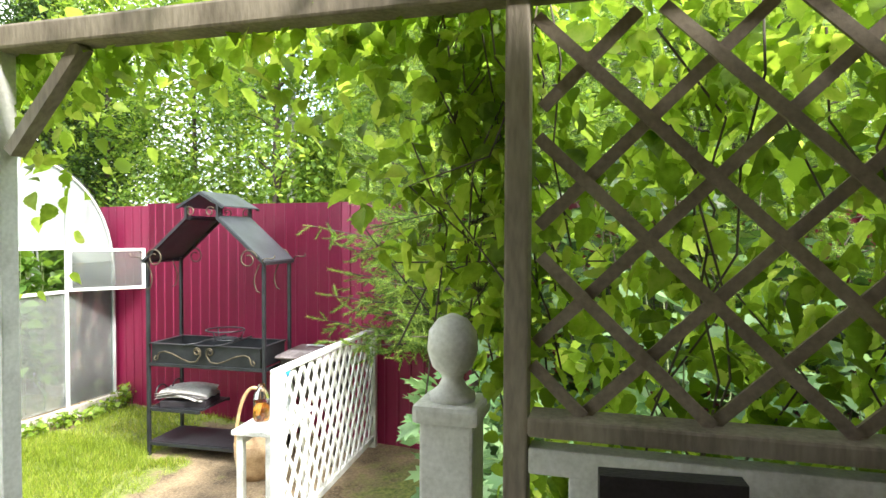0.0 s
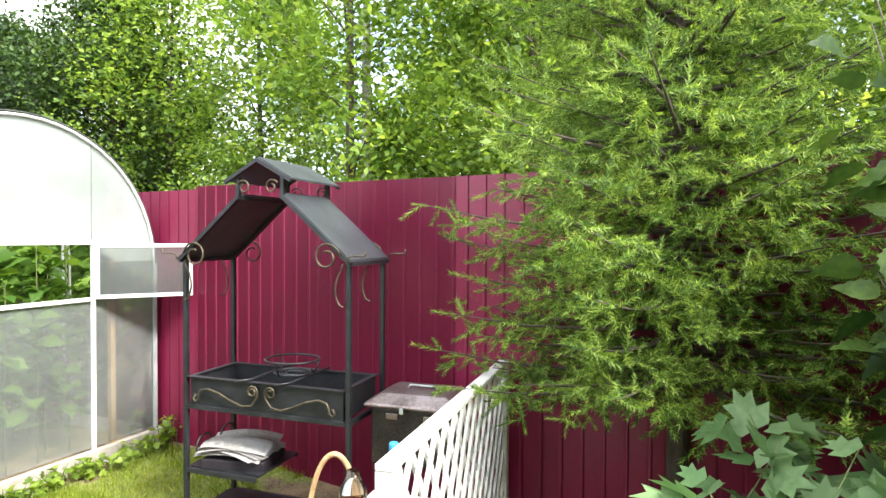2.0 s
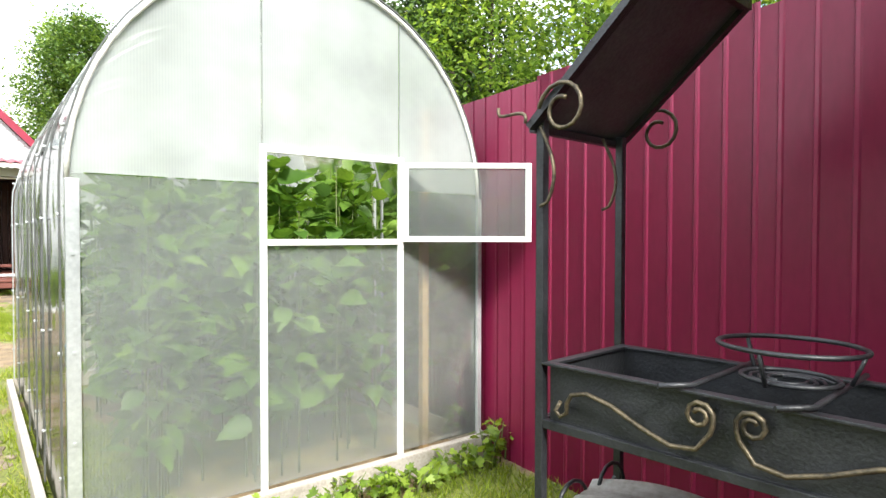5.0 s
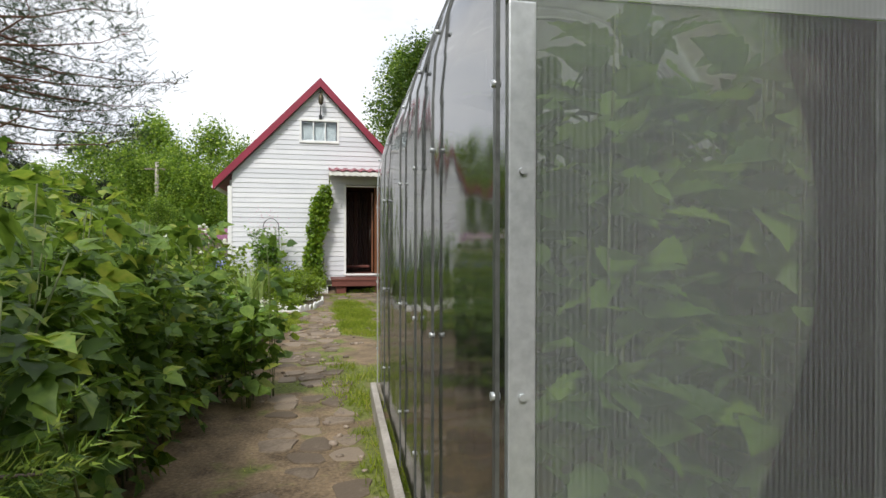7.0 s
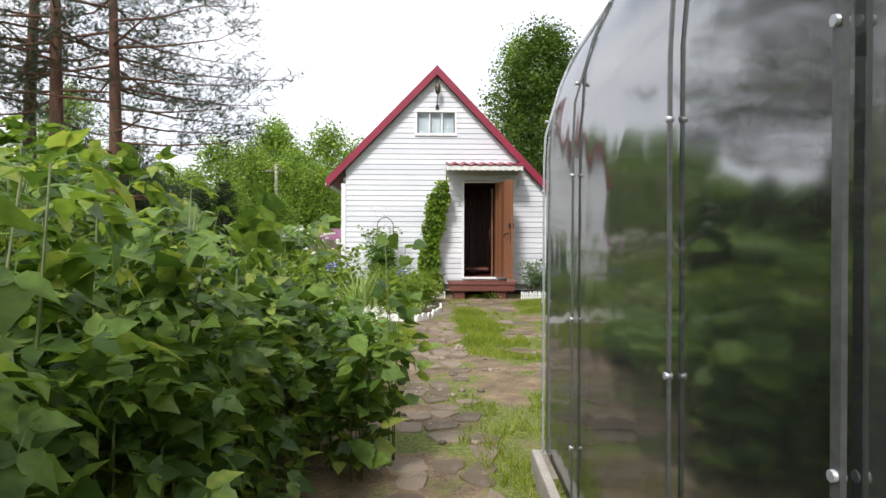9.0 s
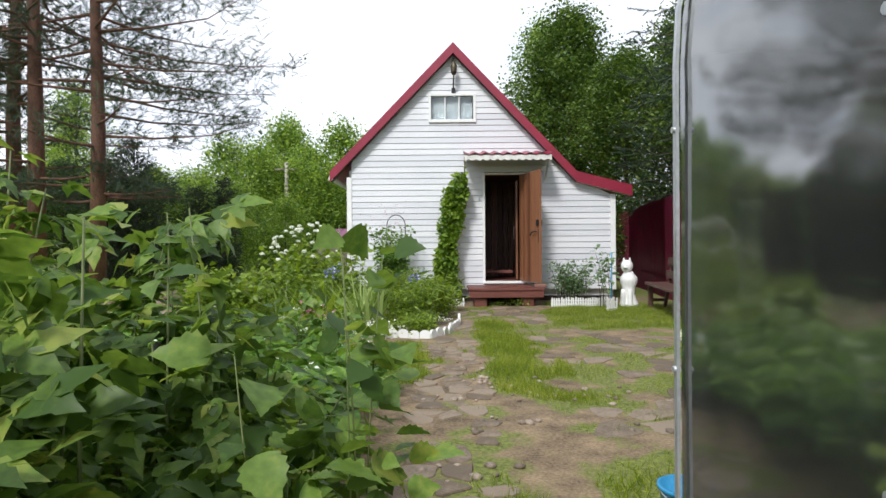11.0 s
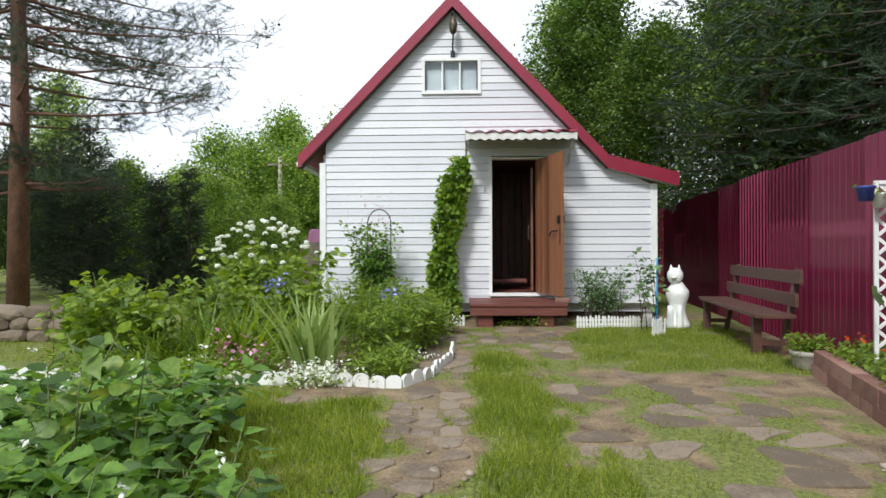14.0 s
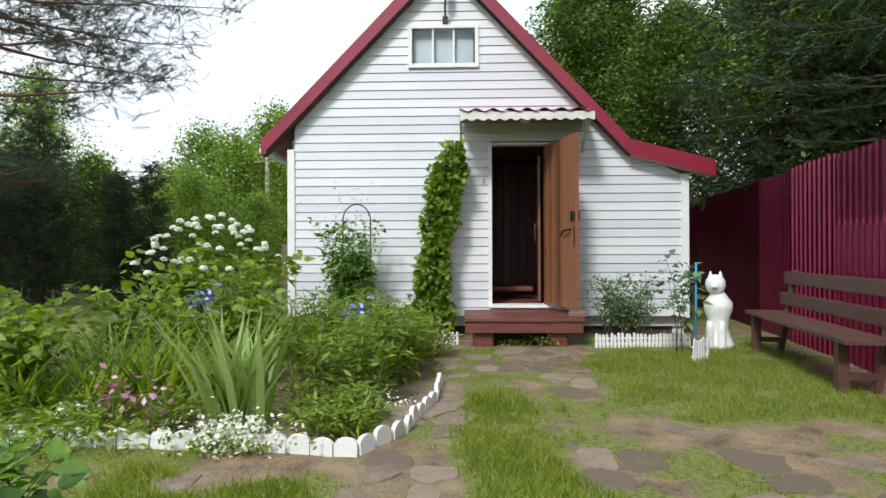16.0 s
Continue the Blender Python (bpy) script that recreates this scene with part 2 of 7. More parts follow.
def ground_material():
    """Trodden stony earth with thin turf where the grass has taken hold."""
    m = material("earth_and_turf", (0.085, 0.058, 0.032), (0.33, 0.238, 0.14), 0.92, 4.5, 60, 1.0)
    n, l = m.node_tree.nodes, m.node_tree.links
    b = n["Principled BSDF"]
    ramp = [x for x in n if x.bl_idname == "ShaderNodeValToRGB"][0]
    co = [x for x in n if x.bl_idname == "ShaderNodeTexCoord"][0]
    at = n.new("ShaderNodeAttribute")
    at.attribute_name = "turf"
    g = n.new("ShaderNodeTexNoise")
    g.inputs["Scale"].default_value, g.inputs["Detail"].default_value = 9.0, 8
    l.new(co.outputs["Object"], g.inputs["Vector"])
    add = n.new("ShaderNodeMath")
    add.operation = "ADD"
    l.new(at.outputs["Fac"], add.inputs[0])
    l.new(g.outputs["Fac"], add.inputs[1])
    gr = n.new("ShaderNodeValToRGB")
    gr.color_ramp.elements[0].position, gr.color_ramp.elements[1].position = 0.60, 0.95
    l.new(add.outputs[0], gr.inputs["Fac"])
    gc = n.new("ShaderNodeTexNoise")
    gc.inputs["Scale"].default_value, gc.inputs["Detail"].default_value = 38, 6
    gcr = n.new("ShaderNodeValToRGB")
    gcr.color_ramp.elements[0].color, gcr.color_ramp.elements[1].color = (0.075, 0.095, 0.018, 1), (0.22, 0.24, 0.055, 1)
    gcr.color_ramp.elements[0].position, gcr.color_ramp.elements[1].position = 0.3, 0.7
    l.new(co.outputs["Object"], gc.inputs["Vector"])
    l.new(gc.outputs["Fac"], gcr.inputs["Fac"])
    # grit: small pale and dark stones trodden in
    vo = n.new("ShaderNodeTexVoronoi")
    vo.inputs["Scale"].default_value = 42
    l.new(co.outputs["Object"], vo.inputs["Vector"])
    vr = n.new("ShaderNodeValToRGB")
    vr.color_ramp.elements[0].position, vr.color_ramp.elements[1].position = 0.12, 0.30
    vr.color_ramp.elements[0].color, vr.color_ramp.elements[1].color = (0.5, 0.5, 0.5, 1), (0, 0, 0, 1)
    l.new(vo.outputs["Distance"], vr.inputs["Fac"])
    grit = n.new("ShaderNodeMixRGB")
    l.new(vr.outputs["Color"], grit.inputs["Fac"])
    l.new(ramp.outputs["Color"], grit.inputs["Color1"])
    sc = n.new("ShaderNodeSeparateColor")
    l.new(vo.outputs["Color"], sc.inputs["Color"])
    sr = n.new("ShaderNodeValToRGB")
    sr.color_ramp.elements[0].color, sr.color_ramp.elements[1].color = (0.11, 0.085, 0.06, 1), (0.36, 0.30, 0.24, 1)
    l.new(sc.outputs[0], sr.inputs["Fac"])
    l.new(sr.outputs["Color"], grit.inputs["Color2"])
    mix = n.new("ShaderNodeMixRGB")
    l.new(gr.outputs["Color"], mix.inputs["Fac"])
    l.new(grit.outputs["Color"], mix.inputs["Color1"])
    l.new(gcr.outputs["Color"], mix.inputs["Color2"])
    l.new(mix.outputs["Color"], b.inputs["Base Color"])
    return m


def polycarbonate(name, haze, gloss_rough=0.07, ior=1.5, clear=0.9, flutes="X", ribs=0.12):
    """Twin-wall polycarbonate: part clear, part milky, glossy skin with fine flutes."""
    m = bpy.data.materials.new(name)
    m.use_nodes = True
    n, l = m.node_tree.nodes, m.node_tree.links
    n.remove(n["Principled BSDF"])
    out = n["Material Output"]
    tr, df, tl, gl = n.new("ShaderNodeBsdfTransparent"), n.new("ShaderNodeBsdfDiffuse"), n.new("ShaderNodeBsdfTranslucent"), n.new("ShaderNodeBsdfGlossy")
    tr.inputs["Color"].default_value = (clear * 0.97, clear, clear * 0.95, 1)
    df.inputs["Color"].default_value = (0.74, 0.78, 0.79, 1)
    tl.inputs["Color"].default_value = (0.76, 0.80, 0.80, 1)
    gl.inputs["Roughness"].default_value = gloss_rough
    co = n.new("ShaderNodeTexCoord")
    sp = n.new("ShaderNodeTexNoise")
    sp.inputs["Scale"].default_value, sp.inputs["Detail"].default_value = 2.3, 5
    l.new(co.outputs["Object"], sp.inputs["Vector"])
    rr = n.new("ShaderNodeMapRange")
    rr.inputs["To Min"].default_value, rr.inputs["To Max"].default_value = haze * 0.5, haze * 1.5
    l.new(sp.outputs["Fac"], rr.inputs["Value"])
    milk = n.new("ShaderNodeMixShader")
    milk.inputs[0].default_value = 0.55
    l.new(df.outputs[0], milk.inputs[1])
    l.new(tl.outputs[0], milk.inputs[2])
    body = n.new("ShaderNodeMixShader")
    fl = n.new("ShaderNodeTexWave")
    fl.bands_direction = flutes
    fl.inputs["Scale"].default_value, fl.inputs["Distortion"].default_value = 28.0, 0.0
    l.new(co.outputs["Object"], fl.inputs["Vector"])
    fa = n.new("ShaderNodeMath")
    fa.operation = "MULTIPLY_ADD"
    fa.inputs[1].default_value = ribs
    l.new(fl.outputs["Fac"], fa.inputs[0])
    l.new(rr.outputs[0], fa.inputs[2])
    l.new(fa.outputs[0], body.inputs[0])
    l.new(tr.outputs[0], body.inputs[1])
    l.new(milk.outputs[0], body.inputs[2])
    fr = n.new("ShaderNodeFresnel")
    fr.inputs["IOR"].default_value = ior
    top = n.new("ShaderNodeMixShader")
    l.new(fr.outputs[0], top.inputs[0])
    l.new(body.outputs[0], top.inputs[1])
    l.new(gl.outputs[0], top.inputs[2])
    wv = n.new("ShaderNodeTexNoise")
    wv.inputs["Scale"].default_value, wv.inputs["Detail"].default_value = 2.2, 2
    l.new(co.outputs["Object"], wv.inputs["Vector"])
    bp = n.new("ShaderNodeBump")
    bp.inputs["Strength"].default_value, bp.inputs["Distance"].default_value = 0.35, 0.03
    l.new(wv.outputs["Fac"], bp.inputs["Height"])
    l.new(bp.outputs["Normal"], gl.inputs["Normal"])
    l.new(top.outputs[0], out.inputs["Surface"])
    return m


M["ground"] = ground_material()
M["poly"] = polycarbonate("clear_polycarbonate", 0.10, ribs=0.12, clear=0.8)
M["polymilk"] = polycarbonate("milky_polycarbonate", 0.46, clear=0.72, ribs=0.03)
M["polyside"] = polycarbonate("glossy_polycarbonate", 0.05, 0.08, 4.4, 0.12, "Y", 0.01)


def glass_material():
    m = bpy.data.materials.new("window_glass")
    m.use_nodes = True
    b = m.node_tree.nodes["Principled BSDF"]
    b.inputs["Base Color"].default_value = (0.9, 0.95, 0.95, 1)
    b.inputs["Roughness"].default_value = 0.03
    b.inputs["Transmission Weight"].default_value = 1.0
    b.inputs["IOR"].default_value = 1.45
    return m


M["glass"] = glass_material()
M["tea"] = glass_material()
M["tea"].name = "amber_liquid"
M["tea"].node_tree.nodes["Principled BSDF"].inputs["Base Color"].default_value = (0.75, 0.30, 0.04, 1)

# ---- mesh helpers ----
def link(name, mesh, mat, parent=None, label="", m=None):
    if mat is not None:
        mesh.materials.clear()
        mesh.materials.append(mat)
    ob = new(name, mesh)
    if parent is not None:
        ob.parent = parent
    if m is not None:
        ob.matrix_basis = m
    return tagged(ob, label)


def part(name, bm, mat, parent=None, label="", m=None):
    me = bpy.data.meshes.new(name)
    bmesh.ops.recalc_face_normals(bm, faces=bm.faces)
    bm.to_mesh(me)
    bm.free()
    return link(name, me, mat, parent, label, m)


def empty(name, m=None):
    ob = new(name)
    ob.empty_display_size = 0.1
    if m is not None:
        ob.matrix_basis = m
    return ob


def box(bm, x0, x1, y0, y1, z0, z1, bevel=0.0):
    r = bmesh.ops.create_cube(bm, size=1.0, matrix=Matrix.Translation(((x0 + x1) / 2, (y0 + y1) / 2, (z0 + z1) / 2)) @ Matrix.Diagonal((abs(x1 - x0), abs(y1 - y0), abs(z1 - z0), 1)))
    if bevel:
        es = {e for v in r["verts"] for e in v.link_edges}
        bmesh.ops.bevel(bm, geom=list(es), offset=bevel, segments=2, affect="EDGES", profile=0.6)
    return bm


def beam(bm, a, b, w, h, up=(0, 0, 1), bevel=0.0):
    """A bar of section w x h from a to b."""
    a, b = Vector(a), Vector(b)
    d = (b - a).normalized()
    u = Vector(up)
    s = d.cross(u)
    if s.length < 1e-4:
        s = d.cross(Vector((1, 0, 0)))
    s.normalize()
    u = s.cross(d)
    m = Matrix((s * w, (b - a), u * h)).transposed().to_4x4()
    m.translation = (a + b) / 2
    r = bmesh.ops.create_cube(bm, size=1.0, matrix=m)
    if bevel:
        es = {e for v in r["verts"] for e in v.link_edges}
        bmesh.ops.bevel(bm, geom=list(es), offset=bevel, segments=1, affect="EDGES")
    return bm


def tube(bm, pts, radii, sides=6, cap=True):
    """A round bar through pts; radii: one number or one for each point."""
    pts = [Vector(p) for p in pts]
    if not hasattr(radii, "__len__"):
        radii = [radii] * len(pts)
    rings, prev = [], None
    for i, p in enumerate(pts):
        d = (pts[min(i + 1, len(pts) - 1)] - pts[max(i - 1, 0)]).normalized()
        if prev is None:
            s = d.cross(Vector((0.31, 0.17, 0.93)))
            if s.length < 0.05:
                s = d.cross(Vector((1, 0, 0)))
        else:
            s = prev - d * prev.dot(d)
        s.normalize()
        prev = s
        u = d.cross(s)
        rings.append([bm.verts.new(p + (s * math.cos(2 * math.pi * k / sides) + u * math.sin(2 * math.pi * k / sides)) * radii[i]) for k in range(sides)])
    for a, b in zip(rings, rings[1:]):
        for k in range(sides):
            f = bm.faces.new((a[k], a[(k + 1) % sides], b[(k + 1) % sides], b[k]))
            f.smooth = True
    if cap:
        bm.faces.new(rings[0][::-1])
        bm.faces.new(rings[-1])
    return bm


def lathe(bm, prof, sides=20, origin=(0, 0, 0)):
    """A turned solid from (radius, height) pairs."""
    rings = []
    for r, z in prof:
        rings.append([bm.verts.new((origin[0] + r * math.cos(2 * math.pi * k / sides), origin[1] + r * math.sin(2 * math.pi * k / sides), origin[2] + z)) for k in range(sides)])
    for a, b in zip(rings, rings[1:]):
        for k in range(sides):
            f = bm.faces.new((a[k], a[(k + 1) % sides], b[(k + 1) % sides], b[k]))
            f.smooth = True
    bm.faces.new(rings[0][::-1])
    bm.faces.new(rings[-1])
    return bm


def prism(bm, poly, y0, y1):
    """A solid from an (x, z) outline, from y0 to y1."""
    a = [bm.verts.new((x, y0, z)) for x, z in poly]
    b = [bm.verts.new((x, y1, z)) for x, z in poly]
    bm.faces.new(a)
    bm.faces.new(b[::-1])
    for i in range(len(poly)):
        j = (i + 1) % len(poly)
        bm.faces.new((a[j], a[i], b[i], b[j]))
    return bm


def merged(name, tv, tf, rot, loc):
    """One mesh of many copies of a small template: tv (n,3), tf list of equal-length faces, rot (N,3,3), loc (N,3)."""
    tv, tf = np.asarray(tv, float), np.asarray(tf, int)
    N, n, k = len(loc), len(tv), tf.shape[1]
    co = np.einsum("nij,vj->nvi", rot, tv) + loc[:, None, :]
    idx = (tf[None] + (np.arange(N) * n)[:, None, None]).reshape(-1)
    me = bpy.data.meshes.new(name)
    me.vertices.add(N * n)
    me.vertices.foreach_set("co", co.reshape(-1).astype(np.float32))
    F = N * len(tf)
    me.loops.add(F * k)
    me.loops.foreach_set("vertex_index", idx.astype(np.int32))
    me.polygons.add(F)
    me.polygons.foreach_set("loop_start", (np.arange(F) * k).astype(np.int32))
    me.update(calc_edges=True)
    return me


def frames(rng, N, size, up=0.5, spread=0.35, axis=None, flat=0.0):
    """Random leaf frames: columns are the leaf's side, length and normal. axis: the way the leaves point, if any."""
    nrm = rng.normal(size=(N, 3))
    nrm[:, 2] = np.abs(nrm[:, 2]) * (1 + flat * 3) + up
    nrm /= np.linalg.norm(nrm, axis=1)[:, None]
    d = rng.normal(size=(N, 3)) if axis is None else axis + rng.normal(size=(N, 3)) * spread
    d -= nrm * (d * nrm).sum(1)[:, None]
    d /= np.linalg.norm(d, axis=1)[:, None] + 1e-9
    s = np.cross(d, nrm)
    sc = size * rng.uniform(0.6, 1.25, size=N)
    return np.stack([s, d, nrm], axis=2) * sc[:, None, None]


# leaf templates: length along y from 0 to 1
LEAF = ([(0, 0, 0), (-0.30, 0.42, 0.06), (0, 1, -0.04), (0.30, 0.42, 0.06)], [(0, 2, 1), (0, 3, 2)])
def serrated():
    """An ovate toothed leaf, folded along its midrib."""
    half = [(0.16, 0.04), (0.28, 0.14), (0.26, 0.19), (0.34, 0.29), (0.29, 0.36), (0.31, 0.46), (0.23, 0.54), (0.22, 0.64), (0.13, 0.72), (0.09, 0.84), (0.035, 0.92)]
    v = [(0, 0, 0), (0, 0.34, -0.02), (0, 0.66, -0.03), (0, 1, -0.13)]
    f = []
    for s in (-1, 1):
        b = len(v)
        v += [(s * x, y, 0.26 * x - 0.12 * y * y + (0.012 if i % 2 else -0.012)) for i, (x, y) in enumerate(half)]
        f.append((0, b, b + 1) if s > 0 else (0, b + 1, b))
        for i in range(1, 10):
            a = 0 if i < 3 else (1 if i < 7 else 2)
            f.append((a, b + i, b + i + 1) if s > 0 else (a, b + i + 1, b + i))
        for a, c, i in ((0, 1, 3), (1, 2, 7), (2, 3, 10)):
            f.append((a, b + i, c) if s > 0 else (a, c, b + i))
    return v, f


BIGLEAF = serrated()


def trifoliate():
    """A raspberry leaf: three pointed, toothed leaflets on one stalk, drooping at the tips."""
    v, f = [], []
    half = [(0.22, 0.10), (0.32, 0.30), (0.25, 0.40), (0.27, 0.54), (0.13, 0.74)]
    for ang, y0, ln, dip in ((0.0, 0.36, 0.64, -0.10), (1.15, 0.30, 0.52, -0.04), (-1.15, 0.30, 0.52, -0.04)):
        c, s = math.cos(ang), math.sin(ang)
        b = len(v)
        pts = [(0, 0, 0), (0, 0.5, 0.0), (0, 1, -0.16)]
        for sg in (-1, 1):
            pts += [(sg * x, y, 0.30 * x - 0.15 * y * y) for x, y in half]
        v += [((x * c + y * s) * ln, y0 + (y * c - x * s) * ln, z * ln + dip * y) for x, y, z in pts]
        for k, sg in ((b + 3, -1), (b + 8, 1)):
            tri = [(b, k, k + 1), (b, k + 1, b + 1), (b + 1, k + 1, k + 2), (b + 1, k + 2, k + 3), (b + 1, k + 3, k + 4), (b + 1, k + 4, b + 2)]
            f += [t if sg > 0 else (t[0], t[2], t[1]) for t in tri]
    b = len(v)
    v += [(-0.012, 0, 0), (0.012, 0, 0), (0, 0.4, 0)]
    f.append((b, b + 1, b + 2))
    return v, f


TRIFOLIATE = trifoliate()
NARROW = ([(x * 0.5, y, z) for x, y, z in LEAF[0]], LEAF[1])
WIDELEAF = ([(x * 1.3, y, z) for x, y, z in BIGLEAF[0]], BIGLEAF[1])
LOBED = ([(0, 0, 0), (-0.30, -0.02, 0.02), (-0.52, 0.34, 0.05), (-0.24, 0.38, 0.03), (-0.34, 0.72, 0.04), (-0.12, 0.66, 0.02), (0, 1, -0.06), (0.12, 0.66, 0.02), (0.34, 0.72, 0.04), (0.24, 0.38, 0.03), (0.52, 0.34, 0.05), (0.30, -0.02, 0.02)],
         [(0, 2, 1), (0, 3, 2), (0, 5, 3), (3, 5, 4), (0, 6, 5), (0, 7, 6), (0, 9, 7), (7, 9, 8), (0, 10, 9), (0, 11, 10)])
BLADE = ([(-0.03, 0, 0), (0.03, 0, 0), (-0.026, 0.5, 0.06), (0.026, 0.5, 0.06), (0, 1, 0.28)], [(0, 1, 3), (0, 3, 2), (2, 3, 4)])
GRASS = ([(-0.04, 0, 0), (0.04, 0, 0), (0.0, 1, 0.25)], [(0, 1, 2)])


def needle_shoot(n=40):
    """A bottlebrush shoot of needles along y."""
    rng = np.random.default_rng(5)
    v, f = [], []
    for i in range(n):
        y = 0.05 + 0.95 * i / n
        a = i * 2.4
        l = 0.20 * (1 - 0.45 * (i / n))
        c, s = math.cos(a), math.sin(a)
        b = len(v)
        v += [(c * 0.006 - s * 0.015, y, s * 0.006 + c * 0.015), (c * 0.006 + s * 0.015, y, s * 0.006 - c * 0.015), (c * l, y + 0.11, s * l)]
        f.append((b, b + 1, b + 2))
    return v, f


SHOOT = needle_shoot()


def brush_shoot(n=36):
    """A spruce twig end: short stiff needles all round, pointing forwards."""
    v, f = [], []
    for i in range(n):
        y = 0.02 + 0.93 * i / n
        a = i * 2.4
        l = 0.20 * (1 - 0.30 * (i / n))
        c, s = math.cos(a), math.sin(a)
        b = len(v)
        v += [(-s * 0.027, y, c * 0.027), (s * 0.027, y, -c * 0.027), (c * l, y + 0.17, s * l)]
        f.append((b, b + 1, b + 2))
    return v, f


BRUSH = brush_shoot()


def leaves(name, mat, parent, tmpl, pts, size, seed=0, label="", **kw):
    rng = np.random.default_rng(seed)
    me = merged(name, tmpl[0], tmpl[1], frames(rng, len(pts), size, **kw), np.asarray(pts, float))
    return tagged(link(name, me, mat, parent, label), kind="stuff")


def clumps(rng, centres, per, radius):
    c = np.repeat(np.asarray(centres, float), per, axis=0)
    return c + rng.normal(size=c.shape) * radius


# ---- ground ----
#           x0     x1     y0     y1    blades  height  how thick
TURF = [(-2.95, -2.35, -7.2, -3.3, 26000, 0.060, 0.35), (-1.85, 0.2, -4.0, -1.5, 26000, 0.050, 0.30), (-4.6, -3.42, -6.9, -5.0, 20000, 0.065, 0.35),
        (-3.2, -2.5, -3.4, -1.2, 7000, 0.040, 0.05), (-2.6, -1.2, -9.4, -7.2, 9000, 0.045, 0.04), (-3.0, -2.4, -13.0, -9.0, 9000, 0.075, 0.15),
        (-3.2, -1.95, -15.2, -13.5, 26000, 0.060, 0.35), (-2.2, -0.9, -14.9, -13.6, 11000, 0.060, 0.35), (-5.5, -3.1, -15.8, -13.9, 14000, 0.060, 0.35),
        (-7.5, -4.2, -5.2, -4.5, 9000, 0.045, 0.12), (-2.5, -0.9, -7.3, -4.6, 9000, 0.045, 0.03), (-9.5, -6.4, -3.6, -0.4, 11000, 0.060, 0.35), (-1.5, 0.6, -1.9, -0.3, 6000, 0.055, 0.2),
        (-3.6, -0.5, -12.5, -1.2, 30000, 0.030, -0.09)]


def ground_z(x, y):
    return 0.025 * noise.noise(Vector((x * 0.8, y * 0.8, 0))) + 0.008 * noise.noise(Vector((x * 4, y * 4, 3)))


def turf_at(x, y):
    """How far the grass has grown in at that spot, 0 to 1."""
    best = -0.6
    for x0, x1, y0, y1, n, h, thick in TURF:
        edge = min(x - x0, x1 - x, y - y0, y1 - y)
        best = max(best, min(edge * 2.0, thick))
    f = noise.noise(Vector((x * 2.1, y * 2.1, 7))) + 0.5 * noise.noise(Vector((x * 7, y * 7, 2)))
    return min(1.0, max(0.0, (best + f * 0.45 + 0.10) / 0.30))


def terrain():
    xs = np.concatenate([[-400, -120, -50, -25, -16], np.linspace(-12, -5.2, 40), np.linspace(-5.1, 0.9, 90), np.linspace(1.2, 6, 16), [15, 40, 120, 400]])
    ys = np.concatenate([[-400, -120, -50, -28], np.linspace(-21, 0.4, 290), [1.5, 4, 8, 20, 60, 150, 400]])
    bm = bmesh.new()
    rows = [[bm.verts.new((x, y, ground_z(x, y))) for x in xs] for y in ys]
    for a, b in zip(rows, rows[1:]):
        for i in range(len(xs) - 1):
            f = bm.faces.new((a[i], a[i + 1], b[i + 1], b[i]))
            f.smooth = True
    ob = tagged(part("ground", bm, M["ground"], label="trodden earth and thin turf of a garden plot"), category="ground", kind="structure")
    at = ob.data.attributes.new("turf", "FLOAT", "POINT")
    # away from the trodden parts the turf closes
    far = []
    for v in ob.data.vertices:
        out = max(-4.4 - v.co.x, v.co.x - 0.4, -16.3 - v.co.y, v.co.y - 0.2)
        far.append(min(0.75, max(0.0, 0.5 * out + 0.5 * noise.noise(Vector((v.co.x * 0.9, v.co.y * 0.9, 5)))) if out > 0 else 0.0))
    at.data.foreach_set("value", [max(q, turf_at(v.co.x, v.co.y)) for q, v in zip(far, ob.data.vertices)])
    return ob


terrain()

# ---- fence ----
FA, FB = Vector((-0.80, -13.30, 0)), Vector((0.56, -3.45, 0))
FD = (FB - FA).normalized()
FN = Vector((FD.y, -FD.x, 0))           # away from the garden


def fence_at(y, off=0.0):
    """The fence's point at that y, off metres towards the garden."""
    p = FA + FD * ((y - FA.y) / FD.y)
    return p - FN * off


def sheet_mesh(width=1.15, pitch=0.115, h=2.08, depth=0.004, deep=False):
    bm = bmesh.new()
    prof = []
    n = round(width / pitch)
    for i in range(n):
        x = i * pitch
        if deep:
            prof += [(x, 0), (x + 0.045, 0), (x + 0.055, -0.022), (x + 0.102, -0.022)]
        else:
            prof += [(x, 0), (x + 0.006, -depth), (x + 0.018, -depth), (x + 0.024, 0)]
    prof.append((width, 0))
    cols = [(bm.verts.new((x, y, 0)), bm.verts.new((x, y, h))) for x, y in prof]
    for a, b in zip(cols, cols[1:]):
        bm.faces.new((a[0], b[0], b[1], a[1]))
    r = bmesh.ops.solidify(bm, geom=bm.faces[:], thickness=0.004)
    me = bpy.data.meshes.new("sheet")
    bmesh.ops.recalc_face_normals(bm, faces=bm.faces)
    bm.to_mesh(me)
    bm.free()
    return me


